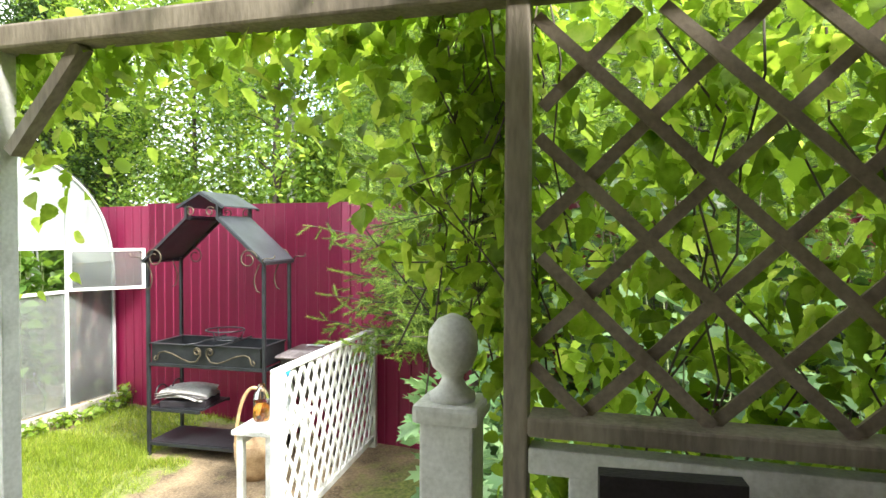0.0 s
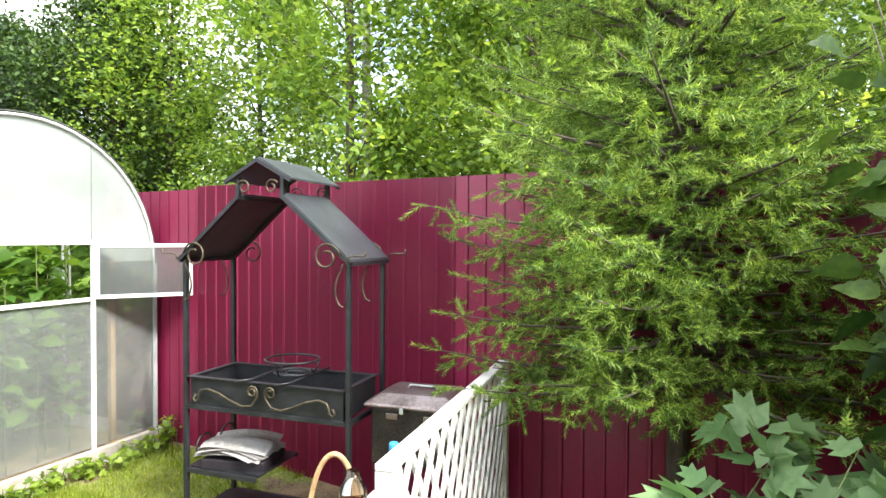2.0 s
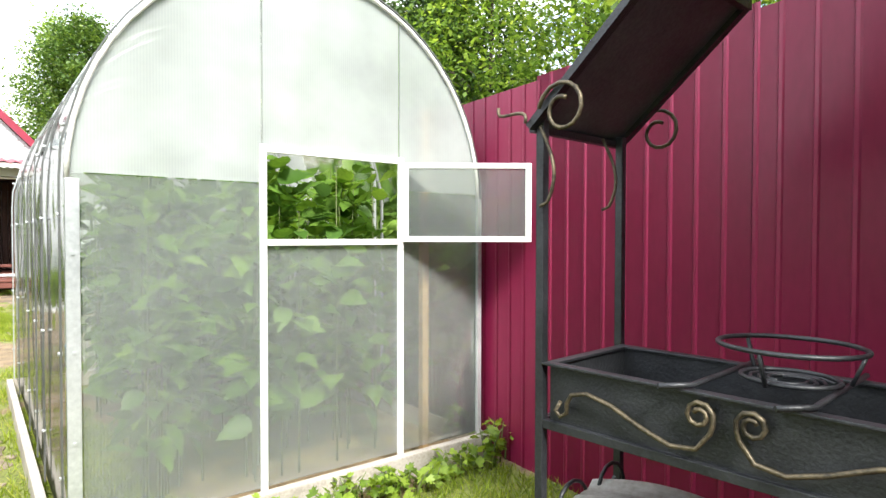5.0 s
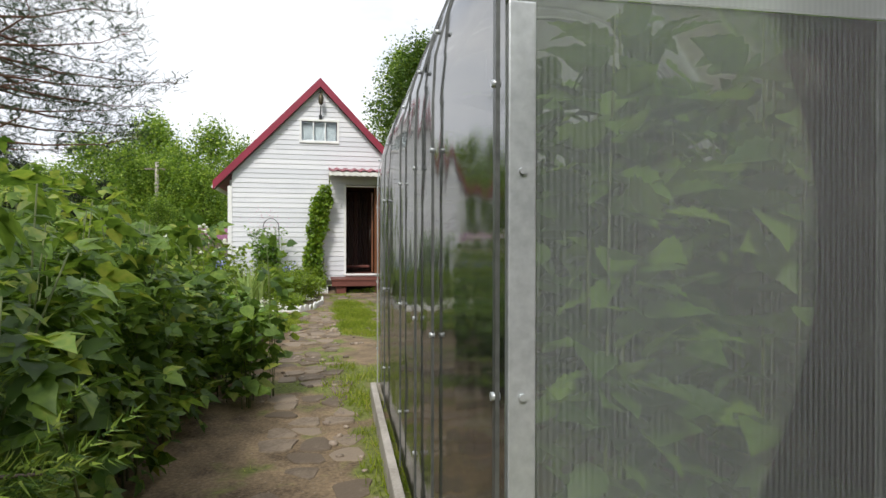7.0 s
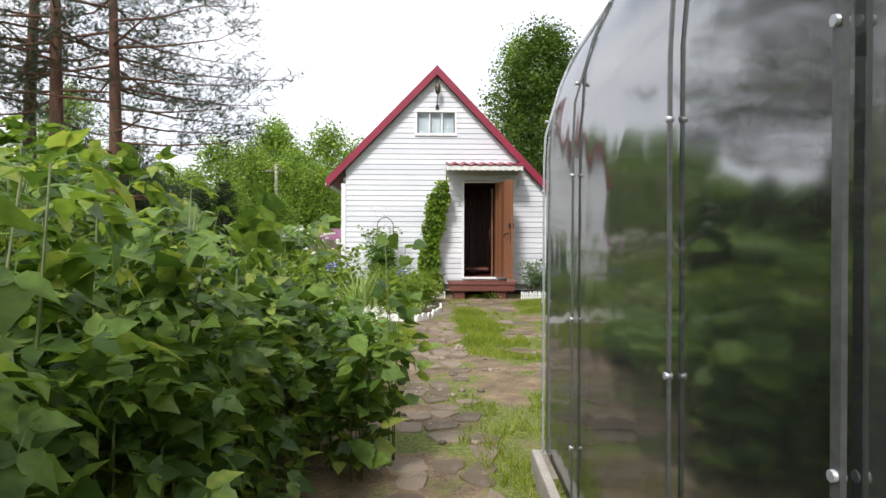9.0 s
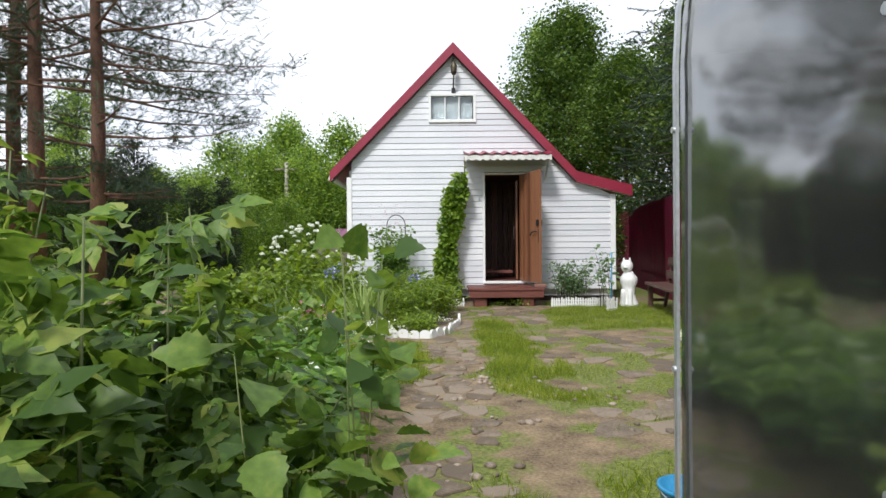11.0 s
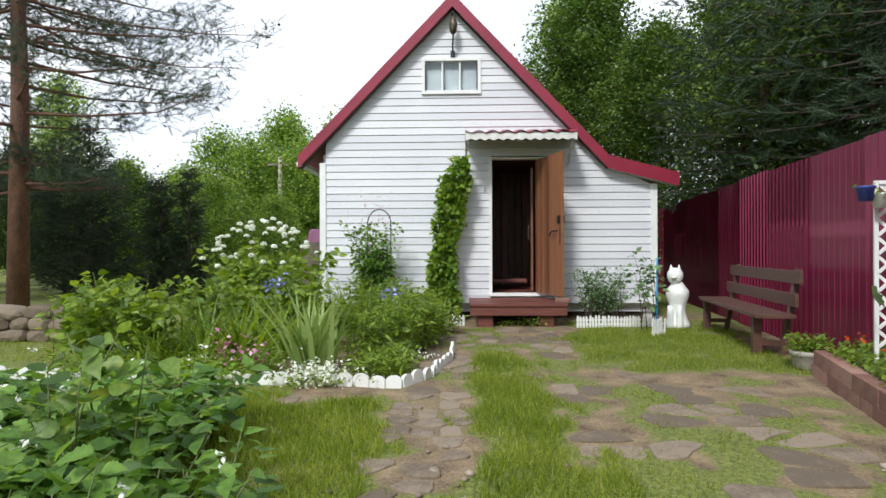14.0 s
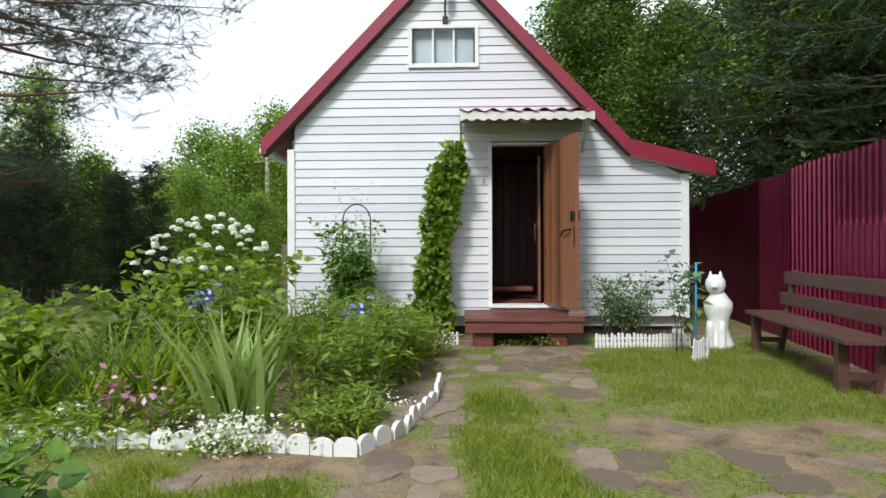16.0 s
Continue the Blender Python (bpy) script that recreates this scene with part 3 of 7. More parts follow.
def build_fence():
    f = tagged(empty("fence"), "tall maroon sheet-metal fence along the plot", "fence", kind="structure")
    flat, deep = sheet_mesh(), sheet_mesh(deep=True)
    for me in (flat, deep):
        me.materials.append(M["maroon"])
    ang = math.atan2(FD.y, FD.x)
    k = 0
    y = -25.0
    while y < 9.0:
        p = fence_at(y)
        d = -3.6 < y < -1.2
        top = (0.012 if k % 3 == 0 else 0.0) - 0.04 + (0.01 if k % 4 == 1 else 0)
        ob = link("panel", deep if d else flat, None, f)
        # the sheets face the garden
        ob.matrix_basis = Matrix.Translation((p.x, p.y, -0.03 + top)) @ Matrix.Rotation(ang, 4, "Z") @ Matrix.Diagonal((1, -1, 1, 1))
        y += 1.12 * FD.y
        k += 1
    bm = bmesh.new()
    for z in (0.45, 1.55):
        a, b = fence_at(-25, -0.04), fence_at(9, -0.04)
        beam(bm, (a.x, a.y, z), (b.x, b.y, z), 0.04, 0.04)
    part("rail", bm, M["maroon"], f)
    return f


build_fence()

# ---- house ----
APEX, EAVE, KINK, TIP = (-3.123, 4.92), (-5.48, 2.49), (-0.79, 2.46), (0.25, 2.19)
WL, WR, HZ0 = -5.16, -0.05, 0.24
DOOR = (-2.54, -1.70, 0.39, 2.44)
WIN = (-3.55, -2.74, 3.49, 3.95)
DEPTH = 5.6


def roof_z(x):
    if x <= APEX[0]:
        a, b = EAVE, APEX
    elif x <= KINK[0]:
        a, b = APEX, KINK
    else:
        a, b = KINK, TIP
    return a[1] + (b[1] - a[1]) * (x - a[0]) / (b[0] - a[0])


def build_house():
    h = tagged(empty("house", pose(-3.1, 0, 0)), "white clapboard garden house with steep red metal roof", "house")
    inv = Matrix.Translation((3.1, 0, 0))
    wall = part("wall", box(bmesh.new(), WL, WR, 0.10, 0.14, 0.1, 0.235), M["siding"], h, m=inv)
    # front boards, one course after another
    pitch, z = 0.1125, HZ0
    while z < 4.7:
        zt = z + pitch
        zm = min(zt, 4.72)
        lo = lambda zz: max(WL + 0.07, EAVE[0] + (zz + 0.19 - EAVE[1]) * (APEX[0] - EAVE[0]) / (APEX[1] - EAVE[1]))
        def hi(zz):
            q = zz + 0.19
            if q > KINK[1]:
                x = APEX[0] + (q - APEX[1]) * (KINK[0] - APEX[0]) / (KINK[1] - APEX[1])
            else:
                x = KINK[0] + (q - KINK[1]) * (TIP[0] - KINK[0]) / (TIP[1] - KINK[1])
            return min(WR - 0.07, x)
        spans = [(lo(z), hi(z), lo(zm), hi(zm))]
        for (a, b, c, d) in (DOOR, WIN):
            if z < d - 0.02 and zt > c + 0.02:
                out = []
                for s in spans:
                    if s[0] < a < s[1]:
                        out.append((s[0], a, s[2], a))
                        out.append((b, s[1], b, s[3]))
                    else:
                        out.append(s)
                spans = out
        for x0, x1, x2, x3 in spans:
            if x1 - x0 < 0.03:
                continue
            if x3 <= x2:
                x2 = x3 = (x2 + x3) / 2
                x3 += 0.002
            bm = bmesh.new()
            zc = zm + 0.006
            v = [bm.verts.new(p) for p in ((x0, -0.015, z), (x1, -0.015, z), (x3, 0.0, zc), (x2, 0.0, zc), (x0, 0.12, z), (x1, 0.12, z), (x3, 0.12, zc), (x2, 0.12, zc), (x0, -0.002, z - 0.004), (x1, -0.002, z - 0.004))]
            for f in ((0, 1, 2, 3), (5, 4, 7, 6), (0, 8, 9, 1), (8, 4, 5, 9), (3, 2, 6, 7), (0, 3, 7, 4), (1, 5, 6, 2)):
                bm.faces.new([v[i] for i in f])
            part("siding_board", bm, M["siding"], wall)
        z = zt
    # other walls, floor and inner lining
    part("side_wall", box(bmesh.new(), WL, WL + 0.14, 0.14, DEPTH, 0.0, 2.55), M["siding"], h, m=inv)
    part("side_wall", box(bmesh.new(), WR - 0.14, WR, 0.14, DEPTH, 0.0, 2.0), M["siding"], h, m=inv)
    part("rear_wall", prism(bmesh.new(), [(WL, 0), (WR, 0), (WR, 2.0), (KINK[0], 2.25), (APEX[0], 4.66), (WL, 2.55)], DEPTH, DEPTH + 0.14), M["siding"], h, m=inv)
    part("floor", box(bmesh.new(), WL + 0.14, WR - 0.14, 0.12, DEPTH, 0.30, 0.38), M["redwood"], h, m=inv)
    part("loft_floor", box(bmesh.new(), WL + 0.15, WR - 0.9, 0.13, DEPTH, 2.52, 2.6), M["darkwood_and_shade"], h, m=inv)
    # hall behind the door: board partitions, inner step and inner door leaf
    for i in range(16):
        y = 0.16 + i * 0.115
        part("wall_board", box(bmesh.new(), -1.66, -1.635, y, y + 0.108, 0.39, 2.5, 0.004), M["darkwood_and_shade"], h, m=inv)
    for i in range(9):
        x = -2.75 + i * 0.125
        part("wall_board", box(bmesh.new(), x, x + 0.118, 2.0, 2.025, 0.39, 2.5, 0.004), M["darkwood_and_shade"], h, m=inv)
    part("inner_wall", box(bmesh.new(), -2.80, -2.76, 0.14, 2.0, 0.39, 2.5), M["darkwood_and_shade"], h, m=inv)
    part("inner_step", box(bmesh.new(), -2.50, -1.9, 0.9, 1.25, 0.50, 0.56, 0.01), M["redwood"], h, m=inv)
    inner = part("inner_door", box(bmesh.new(), -0.02, 0.02, -0.75, 0.0, 0.40, 2.35, 0.006), M["door"], h, m=inv @ Matrix.Translation((-1.78, 1.05, 0)) @ Matrix.Rotation(radians(-8), 4, "Z"))
    part("handle", tube(bmesh.new(), [(-0.03, -0.66, 1.2), (-0.06, -0.66, 1.22), (-0.06, -0.66, 1.42), (-0.03, -0.66, 1.44)], 0.01), M["lidsteel"], inner)
    # corner boards
    for x0, x1, zt in ((WL - 0.02, WL + 0.075, 2.40), (WR - 0.075, WR + 0.02, 2.05)):
        part("corner_board", box(bmesh.new(), x0, x1, -0.03, 0.15, 0.22, zt, 0.004), M["white"], h, m=inv)
    part("plinth", box(bmesh.new(), WL + 0.05, WR - 0.05, 0.16, 0.3, -0.1, 0.26), M["bark"], h, m=inv)
    # red roof: two steep slopes and the flatter lean-to
    for nm, a, b, ov in (("roof_slope", EAVE, APEX, 0.02), ("roof_slope", APEX, KINK, 0.02), ("roof_lean_to", KINK, TIP, 0.0)):
        bm = bmesh.new()
        dx, dz = b[0] - a[0], b[1] - a[1]
        L = math.hypot(dx, dz)
        nx, nz = -dz / L * 0.045, dx / L * 0.045
        prism(bm, [(a[0], a[1] - 0.05), (b[0], b[1] - 0.05), (b[0] + nx * 0, b[1]), (a[0], a[1])], -0.14, DEPTH + 0.3)
        part(nm, bm, M["roof"], h, m=inv)
        bm = bmesh.new()
        t = 0.19
        prism(bm, [(a[0], a[1] - t), (b[0], b[1] - t), (b[0], b[1] + 0.012), (a[0], a[1] + 0.012)], -0.17, -0.142)
        part("verge_board", bm, M["roof"], h, m=inv)
        # steep soffits are dark brown: the thin shadow under the verge, put into colour
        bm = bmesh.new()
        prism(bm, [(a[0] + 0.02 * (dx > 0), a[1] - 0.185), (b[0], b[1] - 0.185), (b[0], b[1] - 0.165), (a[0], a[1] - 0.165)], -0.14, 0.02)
        part("soffit", bm, M["white"] if nm == "roof_lean_to" else M["darkwood_and_shade"], h, m=inv)
    part("chimney", tube(bmesh.new(), [(-5.0 + 0.6, 3.0, 3.2), (-4.4, 3.0, 4.35)], 0.07, 10), M["iron"], h, m=inv)
    # gutter end at the left eave
    part("gutter", tube(bmesh.new(), [(EAVE[0] + 0.02, -0.16, EAVE[1] - 0.12), (EAVE[0] + 0.02, DEPTH, EAVE[1] - 0.12)], 0.045, 8), M["white"], h, m=inv)
    # attic window: frame, two mullions, three panes, sill and dark room behind
    x0, x1, z0, z1 = WIN
    w = empty("attic_window", inv)
    w.parent = h
    for nm, q in (("frame_bar", (x0 - 0.05, x1 + 0.05, -0.035, 0.1, z1, z1 + 0.05)), ("frame_bar", (x0 - 0.05, x1 + 0.05, -0.045, 0.1, z0 - 0.05, z0)),
                  ("frame_bar", (x0 - 0.05, x0, -0.035, 0.1, z0, z1)), ("frame_bar", (x1, x1 + 0.05, -0.035, 0.1, z0, z1)),
                  ("mullion", (x0 + 0.255, x0 + 0.28, -0.005, 0.06, z0, z1)), ("mullion", (x0 + 0.525, x0 + 0.55, -0.005, 0.06, z0, z1))):
        part(nm, box(bmesh.new(), *q, 0.004), M["white"], w)
    for i in range(3):
        p = part("pane", box(bmesh.new(), x0 + 0.002 + i * 0.27, x0 + 0.255 + i * 0.27, 0.02, 0.024, z0 + 0.002, z1 - 0.002), M["glass"], w)
        p.visible_shadow = False
        # curtain tinted grey-blue: holds the sky's reflection in the panes as colour
        part("curtain", box(bmesh.new(), x0 + 0.002 + i * 0.27, x0 + 0.255 + i * 0.27, 0.08, 0.085, z0, z1), M["net"], w)
    # door frame, leaf of boards, lock and handle
    x0, x1, z0, z1 = DOOR
    for q in ((x0 - 0.035, x0 + 0.012, -0.03, 0.13, z0 - 0.02, z1 + 0.03), (x1 + 0.21, x1 + 0.25, -0.03, -0.016, z0 - 0.02, z1 + 0.03), (x0 + 0.012, x1, -0.012, 0.13, z1, z1 + 0.03), (x0 - 0.03, x1, -0.09, 0.13, z0 - 0.04, z0)):
        part("door_frame", box(bmesh.new(), *q, 0.004), M["white"], h, m=inv)
    part("door_jamb", box(bmesh.new(), x1 - 0.06, x1, 0.0, 0.13, z0, z1, 0.004), M["door"], h, m=inv)
    leaf = empty("front_door", inv @ Matrix.Translation((-1.85, -0.01, 0)) @ Matrix.Rotation(math.atan2(-0.86, 0.25), 4, "Z"))
    leaf.parent = h
    n = 11
    for i in range(n):
        part("door_board", box(bmesh.new(), i * 0.90 / n + 0.001, (i + 1) * 0.90 / n - 0.001, -0.02, 0.02, 0.40, 2.42, 0.004), M["door"], leaf)
    lock = part("lock", box(bmesh.new(), 0.80, 0.88, -0.045, -0.02, 1.42, 1.53, 0.008), M["iron"], leaf)
    part("lock", box(bmesh.new(), 0.80, 0.88, 0.02, 0.045, 1.42, 1.53, 0.008), M["iron"], leaf)
    for s in (-1, 1):
        part("handle", tube(bmesh.new(), [(0.78, s * 0.02, 1.32), (0.78, s * 0.06, 1.32), (0.66, s * 0.065, 1.31), (0.60, s * 0.06, 1.25)], 0.012), M["iron"], leaf)
        part("key_plate", box(bmesh.new(), 0.845, 0.875, s * 0.0205, s * 0.026, 1.12, 1.36, 0.003), M["iron"], leaf)
    return h


build_house()

# ---- awning, step and lantern ----
def build_awning():
    a = tagged(empty("awning", pose(-2.14, -0.02, 2.84)), "small red wavy sheet awning with scalloped white valance above door", "awning")
    bm = bmesh.new()
    x0, x1, n = -0.80, 0.80, 64
    top = []
    for i in range(n + 1):
        x = x0 + (x1 - x0) * i / n
        w = 0.018 * math.cos(2 * math.pi * x / 0.2)
        top.append([bm.verts.new((x, -0.66, -0.10 + w)), bm.verts.new((x, 0.0, 0.03 + w)), bm.verts.new((x, 0.0, 0.024 + w)), bm.verts.new((x, -0.66, -0.106 + w))])
    for p, q in zip(top, top[1:]):
        for k in range(4):
            bm.faces.new((p[k], q[k], q[(k + 1) % 4], p[(k + 1) % 4]))
    part("roof_sheet", bm, M["roof"], a)
    pts = []
    for i in range(81):
        x = x0 + 0.01 + (x1 - x0 - 0.02) * i / 80
        pts.append((x, -0.215 - 0.012 * math.cos(2 * math.pi * x / 0.13)))
    bm = bmesh.new()
    prism(bm, [(x0 + 0.01, -0.125), *pts, (x1 - 0.01, -0.125)], -0.64, -0.62)
    part("valance", bm, M["oldwhite"], a)
    for s in (x0 + 0.02, x1 - 0.04):
        part("bracket", beam(bmesh.new(), (s, -0.62, -0.14), (s, -0.012, -0.14), 0.03, 0.04), M["oldwhite"], a)
        part("bracket", beam(bmesh.new(), (s, -0.5, -0.16), (s, -0.012, -0.5), 0.03, 0.03), M["oldwhite"], a)
    part("ceiling_board", box(bmesh.new(), x0 + 0.03, x1 - 0.05, -0.61, -0.02, -0.125, -0.115), M["greywood"], a)
    part("porch_lamp", lathe(bmesh.new(), [(0.03, -0.16), (0.055, -0.15), (0.06, -0.128)], 14, (0.02, -0.2, 0)), M["oldwhite"], a, "round white porch lamp")


def build_steps():
    s = tagged(empty("door_step", pose(-2.22, -0.55, 0)), "low red-brown wooden step in front of the door", "step")
    for i in range(3):
        y = -0.52 + i * 0.34
        part("tread_board", box(bmesh.new(), -0.67, 0.66, y, y + 0.33, 0.285, 0.325, 0.006), M["redwood"], s)
    part("front_board", box(bmesh.new(), -0.66, 0.65, -0.50, -0.46, 0.16, 0.284, 0.006), M["redwood"], s)
    for x in (-0.45, 0.38):
        part("support_block", box(bmesh.new(), x - 0.11, x + 0.11, -0.44, 0.42, -0.03, 0.16, 0.03), M["redwood"], s)
    st = tagged(part("door_stone", box(bmesh.new(), -0.11, 0.10, -0.05, 0.05, 0.0, 0.07, 0.02), M["brick"], m=pose(-1.60, -0.90, 0.322, 0, 0, -12)), "pinkish brick holding the open door", "brick")


def build_lantern():
    l = tagged(empty("wall_lantern", pose(-3.12, -0.05, 4.2)), "old brass lantern hanging under the gable peak", "lantern")
    part("bracket", tube(bmesh.new(), [(0, 0.04, 0.42), (0, -0.12, 0.46), (0.02, -0.16, 0.40)], 0.012), M["iron"], l)
    part("cage", lathe(bmesh.new(), [(0.03, 0.10), (0.055, 0.14), (0.06, 0.27), (0.03, 0.33), (0.01, 0.38)], 8, (0.01, -0.15, 0)), M["ironpatina"], l)
    part("finial", tube(bmesh.new(), [(0.01, -0.15, 0.10), (0.0, -0.09, -0.04), (0.0, 0.03, -0.12)], 0.014), M["iron"], l)
    part("base", box(bmesh.new(), -0.035, 0.035, -0.0, 0.04, -0.2, -0.1, 0.008), M["iron"], l)


build_awning()
build_steps()
build_lantern()
tagged(part("door_bell", box(bmesh.new(), -2.655, -2.62, -0.03, -0.008, 1.95, 2.03, 0.004), M["galv"]), "small grey electric switch on the siding", "switch")

# ---- greenhouse ----
GW, GL, GZ = 1.98, 3.10, 1.43
GM = Matrix.Translation((-2.86, -13.37, 0)) @ Matrix.Rotation(radians(-2.0), 4, "Z")


def arch(x):
    r = GW / 2
    return GZ + 1.0 * math.sqrt(max(0.0, 1 - ((x - r) / r) ** 2))


def end_panel(x0, x1, z0, z1=None):
    n = 14
    top = [(x0 + (x1 - x0) * i / n) for i in range(n + 1)]
    pts = [(x0, z0), (x1, z0)] + [(x, arch(x) - 0.004 if z1 is None else z1) for x in reversed(top)]
    return pts


def build_greenhouse():
    g = tagged(empty("greenhouse", GM), "arched polycarbonate greenhouse with tomato plants inside", "greenhouse")
    posts = [0.0, 0.735, 1.45, GW]
    # ends: clear below, milky tympanum above
    for y, opening in ((0.0, True), (GL, False)):
        for i, (a, b) in enumerate(zip(posts, posts[1:])):
            a, b = a + 0.004, b - 0.004
            if opening and i == 1:
                spans = [(0.12, 1.195), (1.594, 1.61)]
            else:
                spans = [(0.12, 1.61)] if i == 1 else [(0.12, 1.45)]
            for z0, z1 in spans:
                part("pane", prism(bmesh.new(), [(a, z0), (b, z0), (b, z1), (a, z1)], y - 0.004, y + 0.004), M["poly"], g).visible_shadow = False
            part("pane", prism(bmesh.new(), end_panel(a, b, 1.615 if i == 1 else 1.455), y - 0.004, y + 0.004), M["polymilk"], g).visible_shadow = False
    # roof and side sheets, two of them
    n = 28
    prof = [(0.0, 0.12), (0.0, 0.7)] + [(GW / 2 - GW / 2 * math.cos(math.pi * k / n), GZ + math.sin(math.pi * k / n)) for k in range(n + 1)] + [(GW, 0.7), (GW, 0.12)]
    for y0, y1 in ((-0.02, 1.04), (1.04, GL + 0.02)):
        bm = bmesh.new()
        cols = [(bm.verts.new((x, y0, z)), bm.verts.new((x, y1, z))) for x, z in prof]
        for p, q in zip(cols, cols[1:]):
            f = bm.faces.new((p[0], p[1], q[1], q[0]))
            f.smooth = True
        part("roof_sheet", bm, M["polyside"], g).visible_shadow = False
    # joint strips and bolts
    for i, y in enumerate((-0.012, 0.66, 1.04, 1.55, 2.47, GL + 0.012)):
        pts = [(x - 0.012 * (x < 0.01) + 0.012 * (x > GW - 0.01), y, z + (0.012 if z > GZ else 0)) for x, z in prof]
        bm = bmesh.new()
        for p, q in zip(pts, pts[1:]):
            beam(bm, p, q, 0.007, 0.018 if i in (0, 2, 5) else 0.009, up=(0, 1, 0))
        ob = part("joint_strip", bm, M["galv"] if i == 5 else M["seam"], g)
        for z in (0.35, 0.80, 1.30, 1.62):
            x = -0.012 if z < GZ else GW / 2 - GW / 2 * math.sqrt(1 - (z - GZ) ** 2) - 0.016
            part("bolt", tube(bmesh.new(), [(x - 0.009, y, z), (x + 0.006, y, z)], 0.007, 8), M["galv"], ob)
    # end frames
    for y in (-0.016, GL + 0.016):
        for x in posts:
            zt = 1.62 if 0.1 < x < GW - 0.1 else GZ
            part("post", box(bmesh.new(), x - 0.014 + 0.018 * (x < 0.1), x + 0.014 + 0.036 * (x < 0.1), y - 0.01, y + 0.01, 0.10, zt, 0.003), M["white"] if 0.1 < x < GW - 0.1 else M["galv"], g)
            if y < 0:
                for z in (0.47, 0.80, 1.16):
                    part("bolt", tube(bmesh.new(), [(x + 0.027 * (x < 0.1), y - 0.016, z), (x + 0.027 * (x < 0.1), y - 0.009, z)], 0.006, 8), M["galv"], g)
        for z in (1.195, 1.60):
            part("rail", box(bmesh.new(), 0.752, 1.433, y - 0.009, y + 0.009, z - 0.014, z + 0.014, 0.003), M["white"], g)
        part("arch_bar", tube(bmesh.new(), [(GW / 2 - (GW / 2 - 0.01) * math.cos(math.pi * q / n), y, GZ + 0.99 * math.sin(math.pi * q / n)) for q in range(n + 1)], 0.010, 8), M["oldwhite"], g)
    for x in (1.66,):
        part("timber_stake", box(bmesh.new(), x - 0.02, x + 0.02, 0.05, 0.09, 0.0, 1.9, 0.004), M["wicker"], g)
    for y in (1.04, 2.47):
        bm = bmesh.new()
        pts = [(min(max(x, 0.03), GW - 0.03), y, z - 0.03) for x, z in prof]
        tube(bm, pts, 0.012, 6)
        part("arch_tube", bm, M["galv"], g)
    for z in (1.55, 1.9):
        part("purlin", tube(bmesh.new(), [(0.12 if z > 1.6 else 0.04, 0.02, z), (0.12 if z > 1.6 else 0.04, GL, z)], 0.012), M["galv"], g)
    # base boards
    for q in ((-0.06, GW + 0.05, -0.07, -0.02, -0.04, 0.115), (-0.06, -0.02, -0.02, GL + 0.05, -0.04, 0.115), (GW + 0.01, GW + 0.05, -0.02, GL + 0.05, -0.04, 0.115), (-0.02, GW + 0.01, GL + 0.01, GL + 0.05, -0.04, 0.115)):
        part("base_board", box(bmesh.new(), *q, 0.008), M["concrete"], g)
    # open vent leaf
    v = empty("vent_leaf", Matrix.Translation((1.455, -0.03, 0)) @ Matrix.Rotation(math.atan2(-0.44, 0.53) + radians(2), 4, "Z"))
    v.parent = g
    for q in ((0, 0.65, 1.565, 1.592), (0, 0.65, 1.195, 1.222), (0, 0.03, 1.222, 1.565), (0.62, 0.65, 1.222, 1.565)):
        part("frame_bar", box(bmesh.new(), q[0], q[1], -0.012, 0.012, q[2], q[3], 0.003), M["white"], v)
    part("pane", box(bmesh.new(), 0.03, 0.62, -0.003, 0.003, 1.222, 1.565), M["poly"], v)


build_greenhouse()


def stems_mesh(bm, rng, n, x0, x1, y0, y1, h0, h1, lean=0.18, r=0.006, z0=0.0):
    """Leaning stems over a patch; returns points along them with their outward ways."""
    pts = []
    for _ in range(n):
        x, y, h = rng.uniform(x0, x1), rng.uniform(y0, y1), rng.uniform(h0, h1)
        dx, dy = rng.normal(0, lean, 2) * h
        p = [(x + dx * t * t, y + dy * t * t, z0 + h * t * (1 - 0.08 * t)) for t in (0, 0.33, 0.66, 1.0)]
        tube(bm, p, [r, r * 0.85, r * 0.65, r * 0.35], 5)
        pts.append(p)
    return pts


def leafy(name, label, category, mats, tmpl, size, n, area, heights, per, seed, group="", low=0.12, spread=0.09, lean=0.18, origin=None, r=0.006, up=0.9, parent=None, flat=0.0, xmax=None):
    """A bush: stems and leaves set along them. area: x0, x1, y0, y1 about the origin."""
    rng = np.random.default_rng(seed)
    o = parent or tagged(empty(name, pose(*(origin or (0, 0, 0)))), label, category, group)
    bm = bmesh.new()
    st = stems_mesh(bm, rng, n, *area, *heights, lean=lean, r=r)
    tagged(part("stem_growth", bm, M[mats[0]], o), kind="stuff")
    P, A = [], []
    for p in st:
        p = np.array(p)
        for _ in range(per):
            t = rng.uniform(low, 1.0) ** 0.8
            k = min(int(t * 3), 2)
            q = p[k] + (p[k + 1] - p[k]) * (t * 3 - k)
            a = rng.uniform(0, 2 * math.pi)
            w = np.array((math.cos(a), math.sin(a), rng.uniform(-0.25, 0.35)))
            P.append(q + w * rng.uniform(0.01, spread))
            A.append(w)
    P, A = np.array(P), np.array(A)
    if xmax is not None:
        keep = P[:, 0] < xmax - origin[0]
        P, A = P[keep], A[keep]
    me = merged("leaves", tmpl[0], tmpl[1], frames(rng, len(P), size, up=up, axis=A, flat=flat), P)
    link("leaves", me, M[mats[1]], o)
    return o


